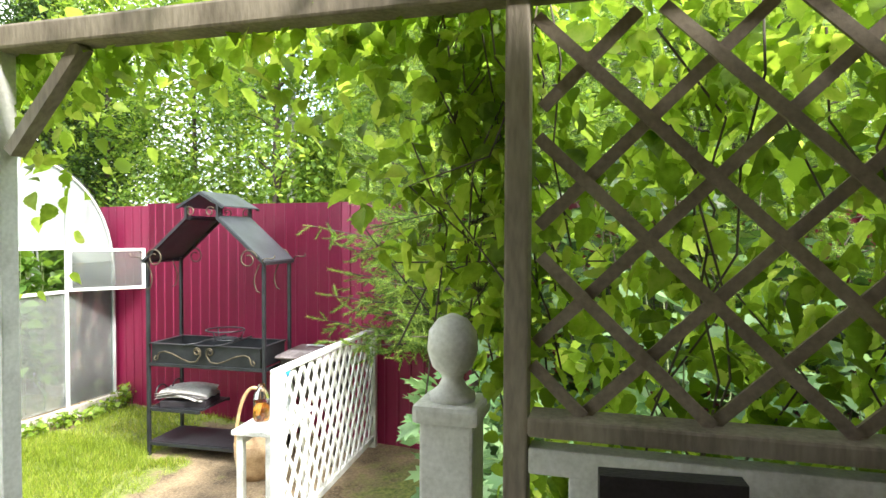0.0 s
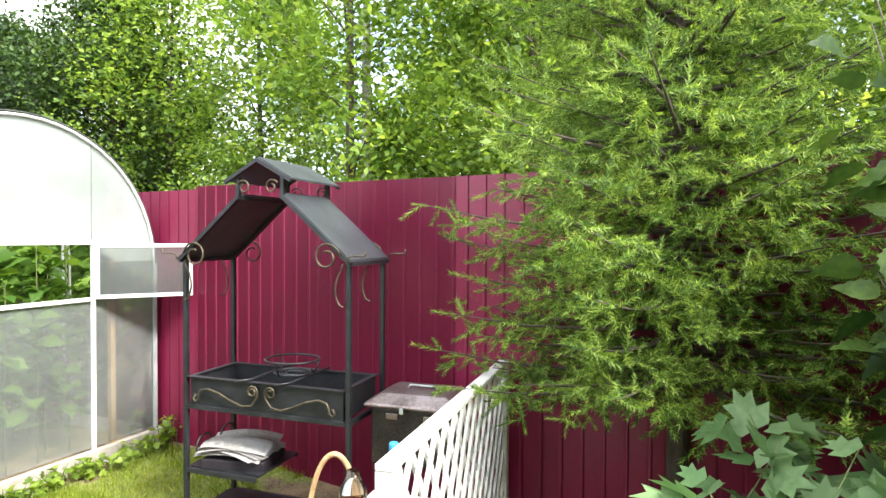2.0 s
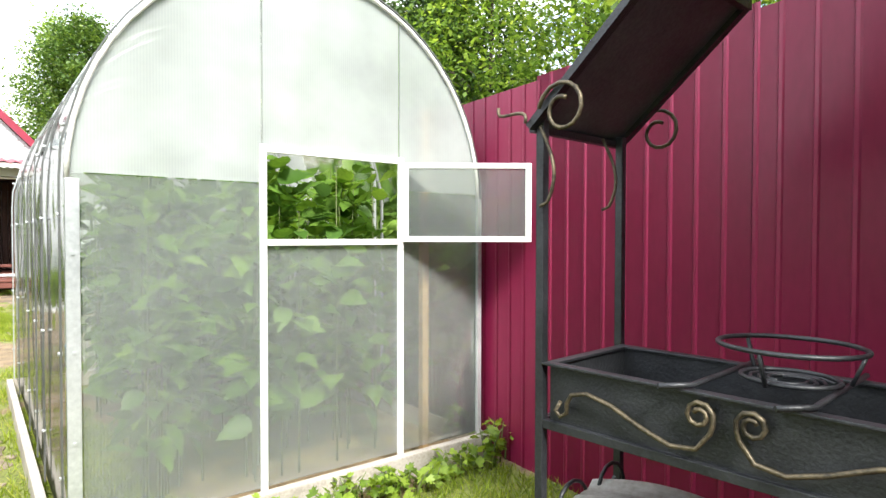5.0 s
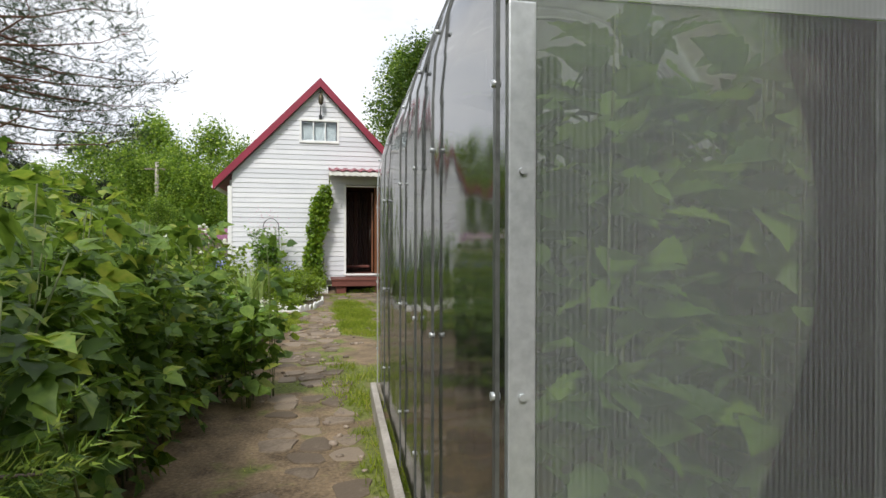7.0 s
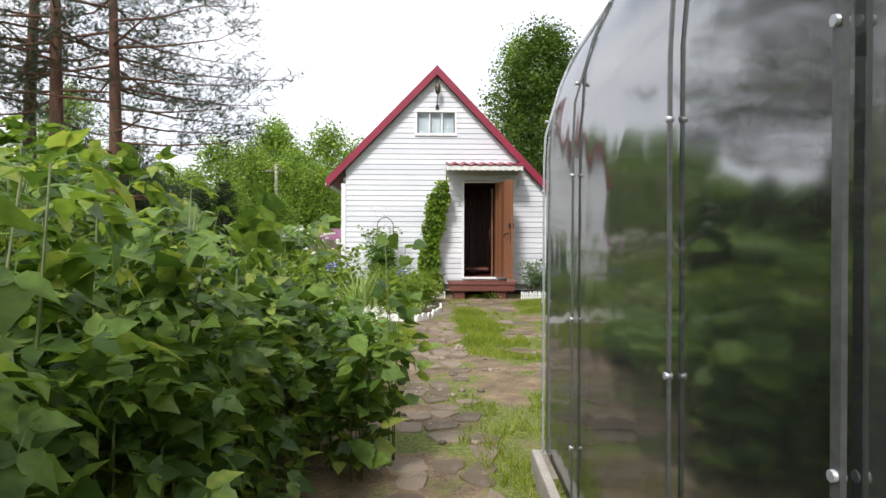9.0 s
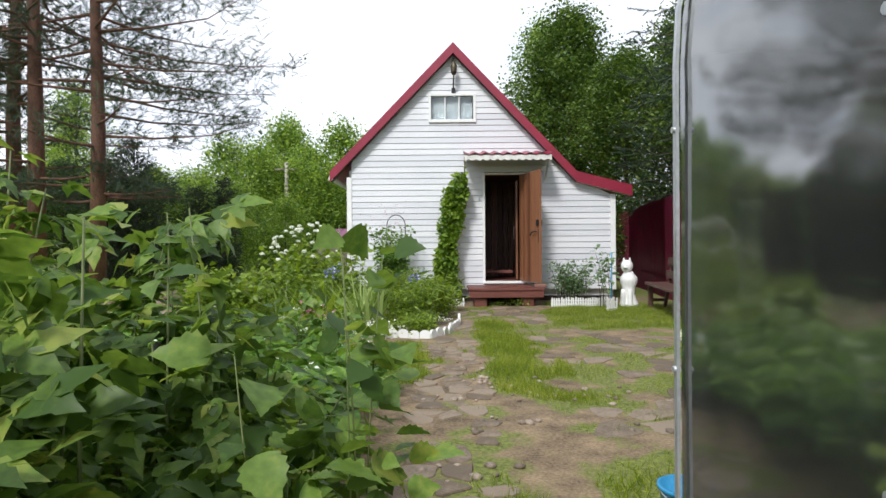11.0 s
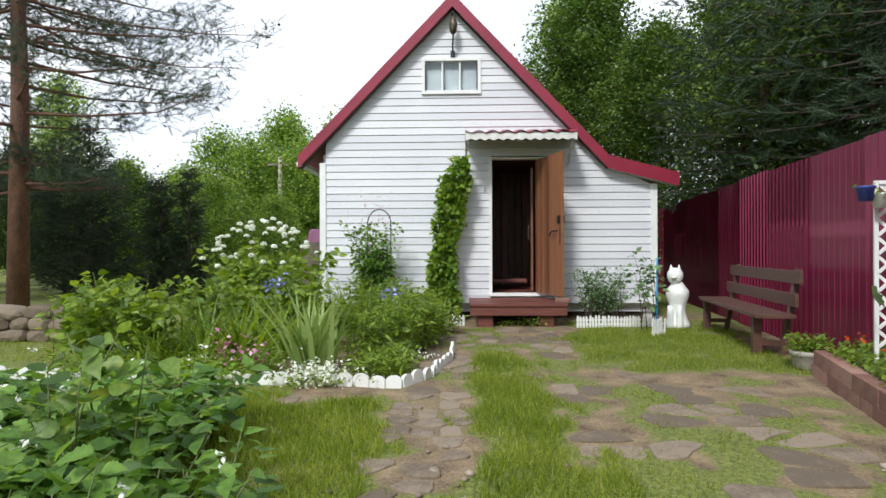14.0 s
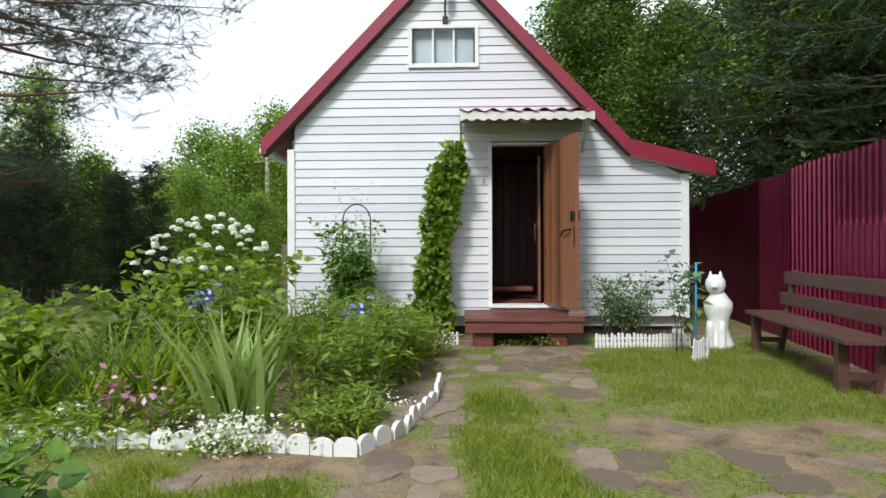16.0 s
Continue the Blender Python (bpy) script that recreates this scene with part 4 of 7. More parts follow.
# plants inside the greenhouse
for k, (gx, gy) in enumerate([(0.48, 0.54), (0.52, 1.2), (0.52, 2.2), (1.0, 0.54), (1.0, 1.3), (1.45, 0.54), (1.45, 1.3), (1.45, 2.3), (1.05, 2.4)]):
    p = GM @ Vector((gx, gy, 0))
    leafy("tomato_plant", "tall staked tomato plant with dense green leaves", "plant", ("stem", "leaf_potato"), BIGLEAF, 0.15, 9, (-0.18, 0.18, -0.22, 0.22), (1.45, 1.85), 42, 40 + k, "plants in the greenhouse", low=0.1, lean=0.02, origin=(p.x, p.y, 0.0), spread=0.12)

# ---- barbecue shelter ----
def curl(bm, pts, r):
    tube(bm, pts, r, 6)


def build_grill():
    # local x runs along the front from the left post to the right one, y goes towards the fence
    a, b = Vector((-1.944, -14.82, 0)), Vector((-1.90, -15.82, 0))
    d = (b - a).normalized()
    ang = math.atan2(d.y, d.x)
    g = tagged(empty("barbecue_shelter", Matrix.Translation(a) @ Matrix.Rotation(ang, 4, "Z")), "black forged barbecue stand with gabled sheet-metal roof and scrolls", "barbecue")
    W, D, ZT = 1.0, 0.40, 1.537
    for x in (0, W):
        for y in (0, D):
            part("post", box(bmesh.new(), x - 0.0125, x + 0.0125, y - 0.0125, y + 0.0125, -0.02, ZT, 0.003), M["iron"], g)
    for z in (0.715, 0.36, 0.09):
        for q in ((0.014, W - 0.014, -0.012, 0.012), (0.014, W - 0.014, D - 0.012, D + 0.012), (-0.012, 0.012, 0.014, D - 0.014), (W - 0.012, W + 0.012, 0.014, D - 0.014)):
            if z == 0.36 and q[0] > 0.5:
                continue
            w = 0.45 if (z == 0.36 and q[1] > 0.5) else q[1]
            part("rail", box(bmesh.new(), q[0], w, q[2], q[3], z - 0.012, z + 0.012, 0.002), M["iron"], g)
    part("shelf", box(bmesh.new(), 0.016, 0.46, 0.016, D - 0.016, 0.366, 0.378), M["iron"], g)
    part("lower_shelf", box(bmesh.new(), 0.016, W - 0.016, 0.016, D - 0.016, 0.094, 0.104), M["iron"], g)
    # fire box
    for q in ((0.03, 0.97, 0.0, 0.006), (0.03, 0.97, D - 0.03, D - 0.024)):
        part("firebox_side", box(bmesh.new(), q[0], q[1], q[2], q[3], 0.732, 0.875, 0.001), M["iron"], g)
    for q in ((0.03, 0.036), (0.964, 0.97)):
        part("firebox_end", box(bmesh.new(), q[0], q[1], 0.008, D - 0.032, 0.732, 0.873, 0.001), M["iron"], g)
    part("firebox_bottom", box(bmesh.new(), 0.03, 0.97, 0.0, D - 0.024, 0.727, 0.732), M["iron"], g)
    for q in ((0.015, 0.985, -0.016, 0.014), (0.015, 0.985, D - 0.04, D - 0.01), (0.015, 0.045, 0.016, D - 0.042), (0.955, 0.985, 0.016, D - 0.042)):
        part("firebox_rim", box(bmesh.new(), *q, 0.876, 0.884, 0.002), M["iron"], g)
    # front scroll on the fire box
    for s in (-1, 1):
        def wx(x):
            return 0.5 + s * x
        path = []
        for i in range(14):
            t = i / 13
            an = math.pi * 1.15 - t * 1.5 * 2 * math.pi
            path.append((0.055 + 0.034 * (1 - 0.65 * t) * math.cos(an) , 0.835 + 0.034 * (1 - 0.65 * t) * math.sin(an)))
        sweep = [(0.42, 0.79), (0.435, 0.765), (0.42, 0.75), (0.40, 0.765), (0.40, 0.79), (0.385, 0.815), (0.34, 0.826), (0.27, 0.81), (0.19, 0.775), (0.12, 0.752), (0.06, 0.76), (0.03, 0.80)]
        curl(b2 := bmesh.new(), [(wx(x), -0.022, z) for x, z in sweep + path], 0.006)
        part("scroll", b2, M["ironpatina"], g)
    # roof: steep side sheets, open ridge with a small lantern roof above
    cx = W / 2
    for s in (-1, 1):
        bm = bmesh.new()
        x0, z0, x1, z1 = cx + s * 0.52, ZT - 0.01, cx + s * 0.135, 1.865
        prism(bm, [(x0, z0), (x1, z1), (x1, z1 + 0.012), (x0, z0 + 0.012)], -0.03, D + 0.03)
        part("roof_sheet", bm, M["steelroof"], g)
        for y in (-0.026, D + 0.026):
            part("roof_edge", beam(bmesh.new(), (x0, y, z0 - 0.008), (x1, y, z1 - 0.008), 0.02, 0.028, up=(0, 1, 0)), M["iron"], g)
            part("ridge_post", box(bmesh.new(), x1 - 0.011, x1 + 0.011, y - 0.011, y + 0.011, z1 - 0.02, 1.962, 0.002), M["iron"], g)
        part("roof_bar", beam(bmesh.new(), (x1, -0.02, z1 - 0.012), (x1, D + 0.02, z1 - 0.012), 0.02, 0.02), M["iron"], g)
        part("eave_bar", beam(bmesh.new(), (x0, -0.02, z0 - 0.01), (x0, D + 0.02, z0 - 0.01), 0.02, 0.02), M["iron"], g)
        bm = bmesh.new()
        prism(bm, [(cx + s * 0.20, 1.94), (cx, 2.052), (cx, 2.062), (cx + s * 0.20, 1.95)], -0.04, D + 0.04)
        part("ridge_roof", bm, M["steelroof"], g)
        for y in (-0.05, D + 0.05):
            part("ridge_edge", beam(bmesh.new(), (cx + s * 0.20, y, 1.934), (cx, y, 2.045), 0.018, 0.02, up=(0, 1, 0)), M["iron"], g)
            # small scrolls in the ridge opening
            curl(bm := bmesh.new(), [(cx + s * (0.085 + 0.04 * (1 - 0.7 * t) * math.cos(0.5 + 7.5 * t)), y, 1.905 + 0.04 * (1 - 0.7 * t) * math.sin(0.5 + 7.5 * t)) for t in np.linspace(0, 1, 16)], 0.005)
            part("scroll", bm, M["ironpatina"], g)
            # scrolls at the eaves: one inward under the roof edge, one outward
            px = cx + s * 0.50
            curl(bm := bmesh.new(), [(px - s * (0.10 + 0.075 * (1 - 0.62 * t) * math.cos(3.0 - 8.2 * t)), y, ZT + 0.012 + 0.075 * (1 - 0.62 * t) * math.sin(3.0 - 8.2 * t)) for t in np.linspace(0, 1, 20)], 0.006)
            part("scroll", bm, M["ironpatina"], g)
            curl(bm := bmesh.new(), [(px + s * (0.02 + 0.09 * t - 0.02 * math.sin(6 * t)), y, ZT - 0.01 + 0.075 * t * t + 0.02 * math.sin(5 * t)) for t in np.linspace(0, 1, 10)], 0.005)
            part("scroll", bm, M["ironpatina"], g)
            curl(bm := bmesh.new(), [(px - s * (0.016 + 0.036 * math.sin(math.pi * t) * (1 + 0.5 * t)), y * 0.6, ZT - 0.02 - 0.24 * t + 0.03 * max(0, t - 0.85) * 6) for t in np.linspace(0, 1, 14)], 0.005)
            part("scroll", bm, M["ironpatina"], g)
    # side scroll under the shelf
    for k in range(2):
        curl(bm := bmesh.new(), [(0.03, 0.1 + 0.2 * k + 0.08 * (1 - 0.6 * t) * math.cos(7 * t), 0.46 + 0.08 * (1 - 0.6 * t) * math.sin(7 * t)) for t in np.linspace(0, 1, 16)], 0.006)
        part("scroll", bm, M["iron"], g)
    # two bars and a ring stand on the fire box
    for x in (0.42, 0.66):
        part("spit_bar", tube(bmesh.new(), [(x - 0.05, -0.06, 0.892), (x, 0.0, 0.893), (x, D, 0.893)], 0.007), M["iron"], g)
    r = tagged(empty("cauldron_ring", Matrix.Translation(a) @ Matrix.Rotation(ang, 4, "Z") @ Matrix.Translation((0.56, 0.18, 0.885))), "round wire cauldron stand on the barbecue", "stand")
    for z, q in ((0.085, 0.15), (0.012, 0.10)):
        part("ring", tube(bmesh.new(), [(q * math.cos(t), q * math.sin(t) * 0.9, z + 0.008) for t in np.linspace(0, 2 * math.pi, 28)], 0.006, 6), M["iron"], r)
    for t in (0.4, 2.5, 4.6):
        part("leg", tube(bmesh.new(), [(0.15 * math.cos(t), 0.135 * math.sin(t), 0.09), (0.12 * math.cos(t), 0.108 * math.sin(t), 0.015)], 0.005), M["iron"], r)
        part("scroll", tube(bmesh.new(), [(0.09 * (1 - 0.6 * u) * math.cos(t + 6 * u), 0.08 * (1 - 0.6 * u) * math.sin(t + 6 * u), 0.016) for u in np.linspace(0, 1, 12)], 0.004), M["iron"], r)
    return g


build_grill()


def build_papers():
    p = tagged(empty("paper_stack", pose(-1.77, -15.03, 0.372, 0, 0, -78)), "sagging pile of rain-stained papers on the shelf", "papers")
    rng = random.Random(3)
    for i in range(5):
        bm = bmesh.new()
        N = 8
        g = [[bm.verts.new((-0.19 + 0.40 * u / N, -0.15 + 0.30 * v / N, 0.035 + 0.012 * i + 0.05 * math.cos((u / N - 0.5) * 2.2) + 0.012 * math.sin(v * 1.1 + i))) for v in range(N + 1)] for u in range(N + 1)]
        for u in range(N):
            for v in range(N):
                bm.faces.new((g[u][v], g[u + 1][v], g[u + 1][v + 1], g[u][v + 1]))
        bmesh.ops.solidify(bm, geom=bm.faces[:], thickness=0.004)
        part("sheet", bm, M["paper"], p, m=pose(0, 0, 0.0, rng.uniform(-2, 2), rng.uniform(-4, 4), rng.uniform(-18, 18)))
    part("carton", box(bmesh.new(), -0.15, 0.22, -0.14, 0.13, 0.0, 0.055, 0.008), M["blackcloth"], p)


build_papers()


def build_smoker():
    s = tagged(empty("smoker_box", pose(-1.62, -16.10, 0, 0, 0, -86)), "sooty steel smoking box with stained lid on a stand", "smoker")
    bm = box(bmesh.new(), -0.22, 0.22, -0.17, 0.17, 0.50, 0.79, 0.012)
    part("body", bm, M["soot"], s)
    bm = bmesh.new()
    v = [bm.verts.new(p) for p in ((-0.25, -0.20, 0.793), (0.25, -0.20, 0.793), (0.25, 0.20, 0.793), (-0.25, 0.20, 0.793), (-0.25, -0.20, 0.812), (0.25, -0.20, 0.812), (0.25, 0.20, 0.812), (-0.25, 0.20, 0.812), (-0.17, -0.12, 0.855), (0.17, -0.12, 0.855), (0.17, 0.12, 0.855), (-0.17, 0.12, 0.855))]
    for f in ((3, 2, 1, 0), (0, 1, 5, 4), (1, 2, 6, 5), (2, 3, 7, 6), (3, 0, 4, 7), (4, 5, 9, 8), (5, 6, 10, 9), (6, 7, 11, 10), (7, 4, 8, 11), (8, 9, 10, 11)):
        bm.faces.new([v[i] for i in f])
    bmesh.ops.bevel(bm, geom=bm.edges[:], offset=0.006, segments=1, affect="EDGES")
    lid = part("lid", bm, M["lidsteel"], s)
    part("handle", tube(bmesh.new(), [(-0.08, 0.0, 0.855), (-0.07, 0.0, 0.872), (0.07, 0.0, 0.872), (0.08, 0.0, 0.855)], 0.006), M["galv"], lid)
    for x in (-0.10, 0.10):
        part("latch", box(bmesh.new(), x - 0.035, x + 0.03, -0.183, -0.171, 0.735, 0.765, 0.004), M["lidsteel"], s)
        part("clip", box(bmesh.new(), x + 0.05, x + 0.07, -0.213, -0.201, 0.775, 0.805, 0.003), M["galv"], s)
    for x in (-0.19, 0.19):
        for y in (-0.14, 0.14):
            part("leg", box(bmesh.new(), x - 0.016, x + 0.016, y - 0.016, y + 0.016, -0.02, 0.5), M["soot"], s)
    return s


build_smoker()


def build_white_trellis():
    a, b = Vector((-2.95, -16.56, 0)), Vector((-1.31, -16.45, 0))
    L = (b - a).length
    t = tagged(empty("lattice_screen", Matrix.Translation(a) @ Matrix.Rotation(math.atan2(b.y - a.y, b.x - a.x), 4, "Z")), "white painted diamond lattice screen beside the barbecue", "trellis")
    H0, H1 = 0.98, 0.95
    part("post", box(bmesh.new(), -0.03, 0.03, -0.03, 0.03, -0.02, H0, 0.005), M["oldwhite"], t)
    part("post", box(bmesh.new(), L - 0.03, L + 0.03, -0.03, 0.03, -0.02, H1, 0.005), M["oldwhite"], t)
    part("top_rail", beam(bmesh.new(), (-0.03, 0, H0 + 0.012), (L + 0.03, 0, H1 + 0.012), 0.06, 0.024, bevel=0.004), M["oldwhite"], t)
    part("bottom_rail", beam(bmesh.new(), (0.03, 0, 0.08), (L - 0.03, 0, 0.08), 0.04, 0.04), M["oldwhite"], t)
    for s, y in ((1, -0.008), (-1, 0.008)):
        k = -1.0
        while k < L + 1.0:
            # slat from the bottom rail to the top one, cut at the posts
            x0, x1, z0, z1 = k, k + s * 0.55, 0.09, 0.88
            pts = []
            for i in range(41):
                u = i / 40
                x = x0 + (x1 - x0) * u
                z = z0 + (H0 + (H1 - H0) * x / L - z0) * u
                if 0.02 < x < L - 0.02:
                    pts.append((x, z))
            if len(pts) > 4:
                part("slat", beam(bmesh.new(), (pts[0][0], y, pts[0][1]), (pts[-1][0], y, pts[-1][1]), 0.012, 0.026, up=(1, 0, 0)), M["oldwhite"], t)
            k += 0.125
    return t


build_white_trellis()


def build_basket_table():
    t = tagged(empty("white_table", pose(-2.60, -16.34, 0, 0, 0, 4)), "weathered white plank table beside the lattice screen", "table")
    for y in (-0.128, -0.040, 0.048):
        part("top_board", box(bmesh.new(), -0.29, 0.27, y, y + 0.083, 0.592, 0.62, 0.005), M["oldwhite"], t)
    part("apron", box(bmesh.new(), -0.25, 0.23, -0.10, -0.08, 0.53, 0.592, 0.003), M["oldwhite"], t)
    part("apron", box(bmesh.new(), -0.25, 0.23, 0.08, 0.10, 0.53, 0.592, 0.003), M["oldwhite"], t)
    for x in (-0.25, 0.23):
        for y in (-0.09, 0.09):
            part("leg", box(bmesh.new(), x - 0.02, x + 0.02, y - 0.02, y + 0.02, -0.02, 0.592, 0.003), M["oldwhite"], t)
    k = tagged(empty("wicker_basket", pose(-2.10, -15.86, 0.0, 0, 0, 108)), "pale wicker basket with a tall hoop handle on the ground", "basket")
    part("bowl", lathe(bmesh.new(), [(0.10, 0.0), (0.12, 0.06), (0.135, 0.16), (0.14, 0.25), (0.13, 0.25), (0.11, 0.06), (0.08, 0.03)], 24), M["wicker"], k)
    part("handle", tube(bmesh.new(), [(0.128 * math.cos(a), 0.0, 0.22 + 0.42 * math.sin(a)) for a in np.linspace(0, math.pi, 24)], 0.013, 8), M["wicker"], k)
    j = tagged(empty("glass_jar", pose(-2.68, -16.29, 0.62) @ Matrix.Diagonal((0.88, 0.88, 0.88, 1))), "tall glass bottle half full of amber liquid", "bottle")
    part("bottle", lathe(bmesh.new(), [(0.05, 0.0), (0.056, 0.02), (0.056, 0.17), (0.03, 0.22), (0.022, 0.25)], 20), M["glass"], j)
    part("contents", lathe(bmesh.new(), [(0.046, 0.008), (0.05, 0.02), (0.05, 0.13), (0.048, 0.132)], 20), M["tea"], j)
    c = tagged(empty("plastic_bottle", pose(-2.50, -16.36, 0.62) @ Matrix.Diagonal((0.95, 0.95, 1.35, 1))), "clear plastic bottle with a blue cap", "bottle")
    part("bottle", lathe(bmesh.new(), [(0.035, 0.0), (0.04, 0.02), (0.04, 0.12), (0.018, 0.17), (0.016, 0.18)], 16), M["polymilk"], c)
    part("cap", lathe(bmesh.new(), [(0.019, 0.172), (0.019, 0.195), (0.016, 0.198)], 16), M["blue"], c)


build_basket_table()

# ---- arbour with lattice and creeper ----
def build_arbour():
    a = tagged(empty("arbour", pose(-4.46, -18.09, 0)), "weathered timber arbour wall with diamond lattice and railing", "arbour")
    Y1 = -3.0
    for y in (0.0, 1.55, -1.45, -2.9):
        part("post", box(bmesh.new(), -0.03, 0.03, y - 0.028, y + 0.028, -0.02, 2.3, 0.006), M["greywood"] if y < 1 else M["oldwhite"], a)
    part("head_beam", box(bmesh.new(), -0.04, 0.04, -3.1, 1.7, 2.275, 2.345, 0.008), M["greywood"], a)
    for y, s in ((1.5, -1),):
        part("brace", beam(bmesh.new(), (0, y, 1.98), (0, y + s * 0.26, 2.275), 0.035, 0.045, up=(1, 0, 0)), M["greywood"], a)
    part("deck", box(bmesh.new(), -2.9, 0.06, -3.1, 1.7, 0.34, 0.42, 0.01), M["greywood"], a)
    part("deck_skirt", box(bmesh.new(), 0.0, 0.05, -3.1, 1.7, 0.0, 0.335), M["greywood"], a)
    part("entry_step", box(bmesh.new(), 0.07, 0.40, 0.1, 1.45, 0.16, 0.21, 0.01), M["greywood"], a)
    part("entry_step_riser", box(bmesh.new(), 0.09, 0.37, 0.2, 1.35, -0.02, 0.16), M["greywood"], a)
    part("hand_rail", box(bmesh.new(), -0.05, 0.05, -2.87, -0.03, 1.29, 1.335, 0.008), M["greywood"], a)
    part("lower_rail", box(bmesh.new(), -0.03, 0.03, -2.87, -0.03, 1.20, 1.26, 0.006), M["oldwhite"], a)
    for i in range(12):
        y = -0.12 - i * 0.23
        part("railing_board", box(bmesh.new(), -0.015, 0.015, y - 0.2, y, 0.43, 1.20, 0.005), M["greywood"] if i % 2 else M["oldwhite"], a)
    for s, x in ((1, -0.008), (-1, 0.008)):
        k = -4.2
        while k < 1.4:
            pts = []
            for i in range(41):
                u = i / 40
                y = k + s * 0.92 * u
                if -2.88 < y < -0.03:
                    pts.append((x, y, 1.335 + 0.90 * u))
            if len(pts) > 5:
                part("lattice_slat", beam(bmesh.new(), pts[0], pts[-1], 0.028, 0.010, up=(1, 0, 0)), M["lattice"], a)
            k += 0.27
    n = tagged(empty("newel_post", pose(-4.44, -17.93, 0)), "white newel post with a turned ball top", "post")
    part("shaft", box(bmesh.new(), -0.065, 0.065, -0.065, 0.065, -0.02, 1.30, 0.008), M["oldwhite"], n)
    part("cap", box(bmesh.new(), -0.08, 0.08, -0.08, 0.08, 1.30, 1.345, 0.012), M["oldwhite"], n)
    part("ball", lathe(bmesh.new(), [(0.056, 1.345), (0.056, 1.36), (0.036, 1.375), (0.026, 1.395), (0.028, 1.405), (0.050, 1.425), (0.062, 1.465), (0.058, 1.51), (0.036, 1.54), (0.006, 1.553)], 24), M["oldwhite"], n)
    # unseen boards above and behind the walker, added to shade the arbour
    part("roof_boards", box(bmesh.new(), -3.0, -0.12, -3.2, 1.8, 2.40, 2.44), M["greywood"], a)
    part("rear_boards", box(bmesh.new(), -2.98, -2.94, -3.2, 1.8, 0.42, 2.34), M["greywood"], a)
    part("end_boards", box(bmesh.new(), -2.94, -0.4, -3.2, -3.16, 0.42, 2.34), M["greywood"], a)
    for y in (-2.8, -1.2, 0.2, 1.6):
        part("rafter", box(bmesh.new(), -3.0, 0.15, y - 0.025, y + 0.025, 2.31, 2.36), M["greywood"], a)
    for y in (-3.0, 1.6):
        part("rear_post", box(bmesh.new(), -2.9, -2.82, y - 0.04, y + 0.04, 0.42, 2.31), M["greywood"], a)
    c = tagged(empty("garden_chair", pose(-4.60, -18.38, 0.41, 0, 0, 95) @ Matrix.Diagonal((1.3, 1, 1, 1))), "black woven garden chair by the railing", "chair")
    bm = bmesh.new()
    box(bm, -0.19, 0.19, 0.16, 0.20, 0.42, 0.93, 0.0)
    bmesh.ops.bevel(bm, geom=[e for e in bm.edges if abs(e.verts[0].co.y - e.verts[1].co.y) > 0.02 and e.verts[0].co.z > 0.8], offset=0.1, segments=6, affect="EDGES")
    part("backrest", bm, M["blackcloth"], c)
    part("seat", box(bmesh.new(), -0.2, 0.2, -0.22, 0.16, 0.40, 0.44, 0.015), M["blackcloth"], c)
    for x in (-0.17, 0.17):
        for y in (-0.19, 0.17):
            part("leg", box(bmesh.new(), x - 0.015, x + 0.015, y - 0.015, y + 0.015, 0.0, 0.40), M["blackcloth"], c)


build_arbour()


def build_creeper():
    rng = np.random.default_rng(11)
    v = tagged(empty("creeper", pose(-4.40, -18.1, 0)), "lush creeper with large green leaves over the lattice", "vine")
    bm = bmesh.new()
    for i in range(26):
        y, x = rng.uniform(-2.9, -0.1), 0.08
        z, p = rng.uniform(0.2, 1.2), []
        for k in range(9):
            p.append((x + rng.normal(0, 0.03), y, z))
            y = min(0.02, y + rng.normal(0, 0.10))
            z += 0.2
            if z > 2.35:
                break
        if len(p) > 2:
            tube(bm, p, 0.0032, 5)
    for i in range(16):
        y = rng.uniform(-0.05, 0.25)
        x = rng.uniform(0.0, 0.25)
        p = [(x + rng.normal(0, 0.015) * k, y + 0.03 * k * rng.normal(), 2.35 - k * rng.uniform(0.12, 0.22)) for k in range(6)]
        tube(bm, p, 0.0028, 5)
    tagged(part("stem_growth", bm, M["bark"], v), kind="stuff")
    P = []
    for _ in range(7200):                       # on and behind the lattice
        P.append((0.05 + abs(rng.normal(0, 0.16)), rng.uniform(-2.9, 0.1), rng.uniform(0.9, 2.5)))
    for _ in range(850):                        # curtain beside the doorway
        y = abs(rng.normal(0, 0.26))
        P.append((rng.uniform(0.0, 0.28), y, 2.42 - rng.uniform(0, 1) ** 1.1 * (1.15 - 1.1 * y)))
    for _ in range(640):                        # fringe along the beam
        P.append((rng.uniform(-0.05, 0.2), rng.uniform(0.0, 1.75), 2.38 - abs(rng.normal(0, 0.10))))
    for _ in range(170):                        # corner at the far post
        P.append((rng.uniform(-0.05, 0.25), 1.62 + rng.normal(0, 0.12), 2.35 - abs(rng.normal(0, 0.28))))
    for _ in range(450):                       # on the roof edge
        P.append((rng.uniform(-0.3, 0.25), rng.uniform(-3.1, 1.8), 2.42 + abs(rng.normal(0, 0.1))))
    P = np.array(P)
    ax = np.tile(np.array([[0.25, 0.0, -0.8]]), (len(P), 1))
    me = merged("leaves", BIGLEAF[0], BIGLEAF[1], frames(rng, len(P), 0.074, up=0.1, axis=ax, spread=0.5), P)
    link("leaves", me, M["leaf_vine"], v)


build_creeper()

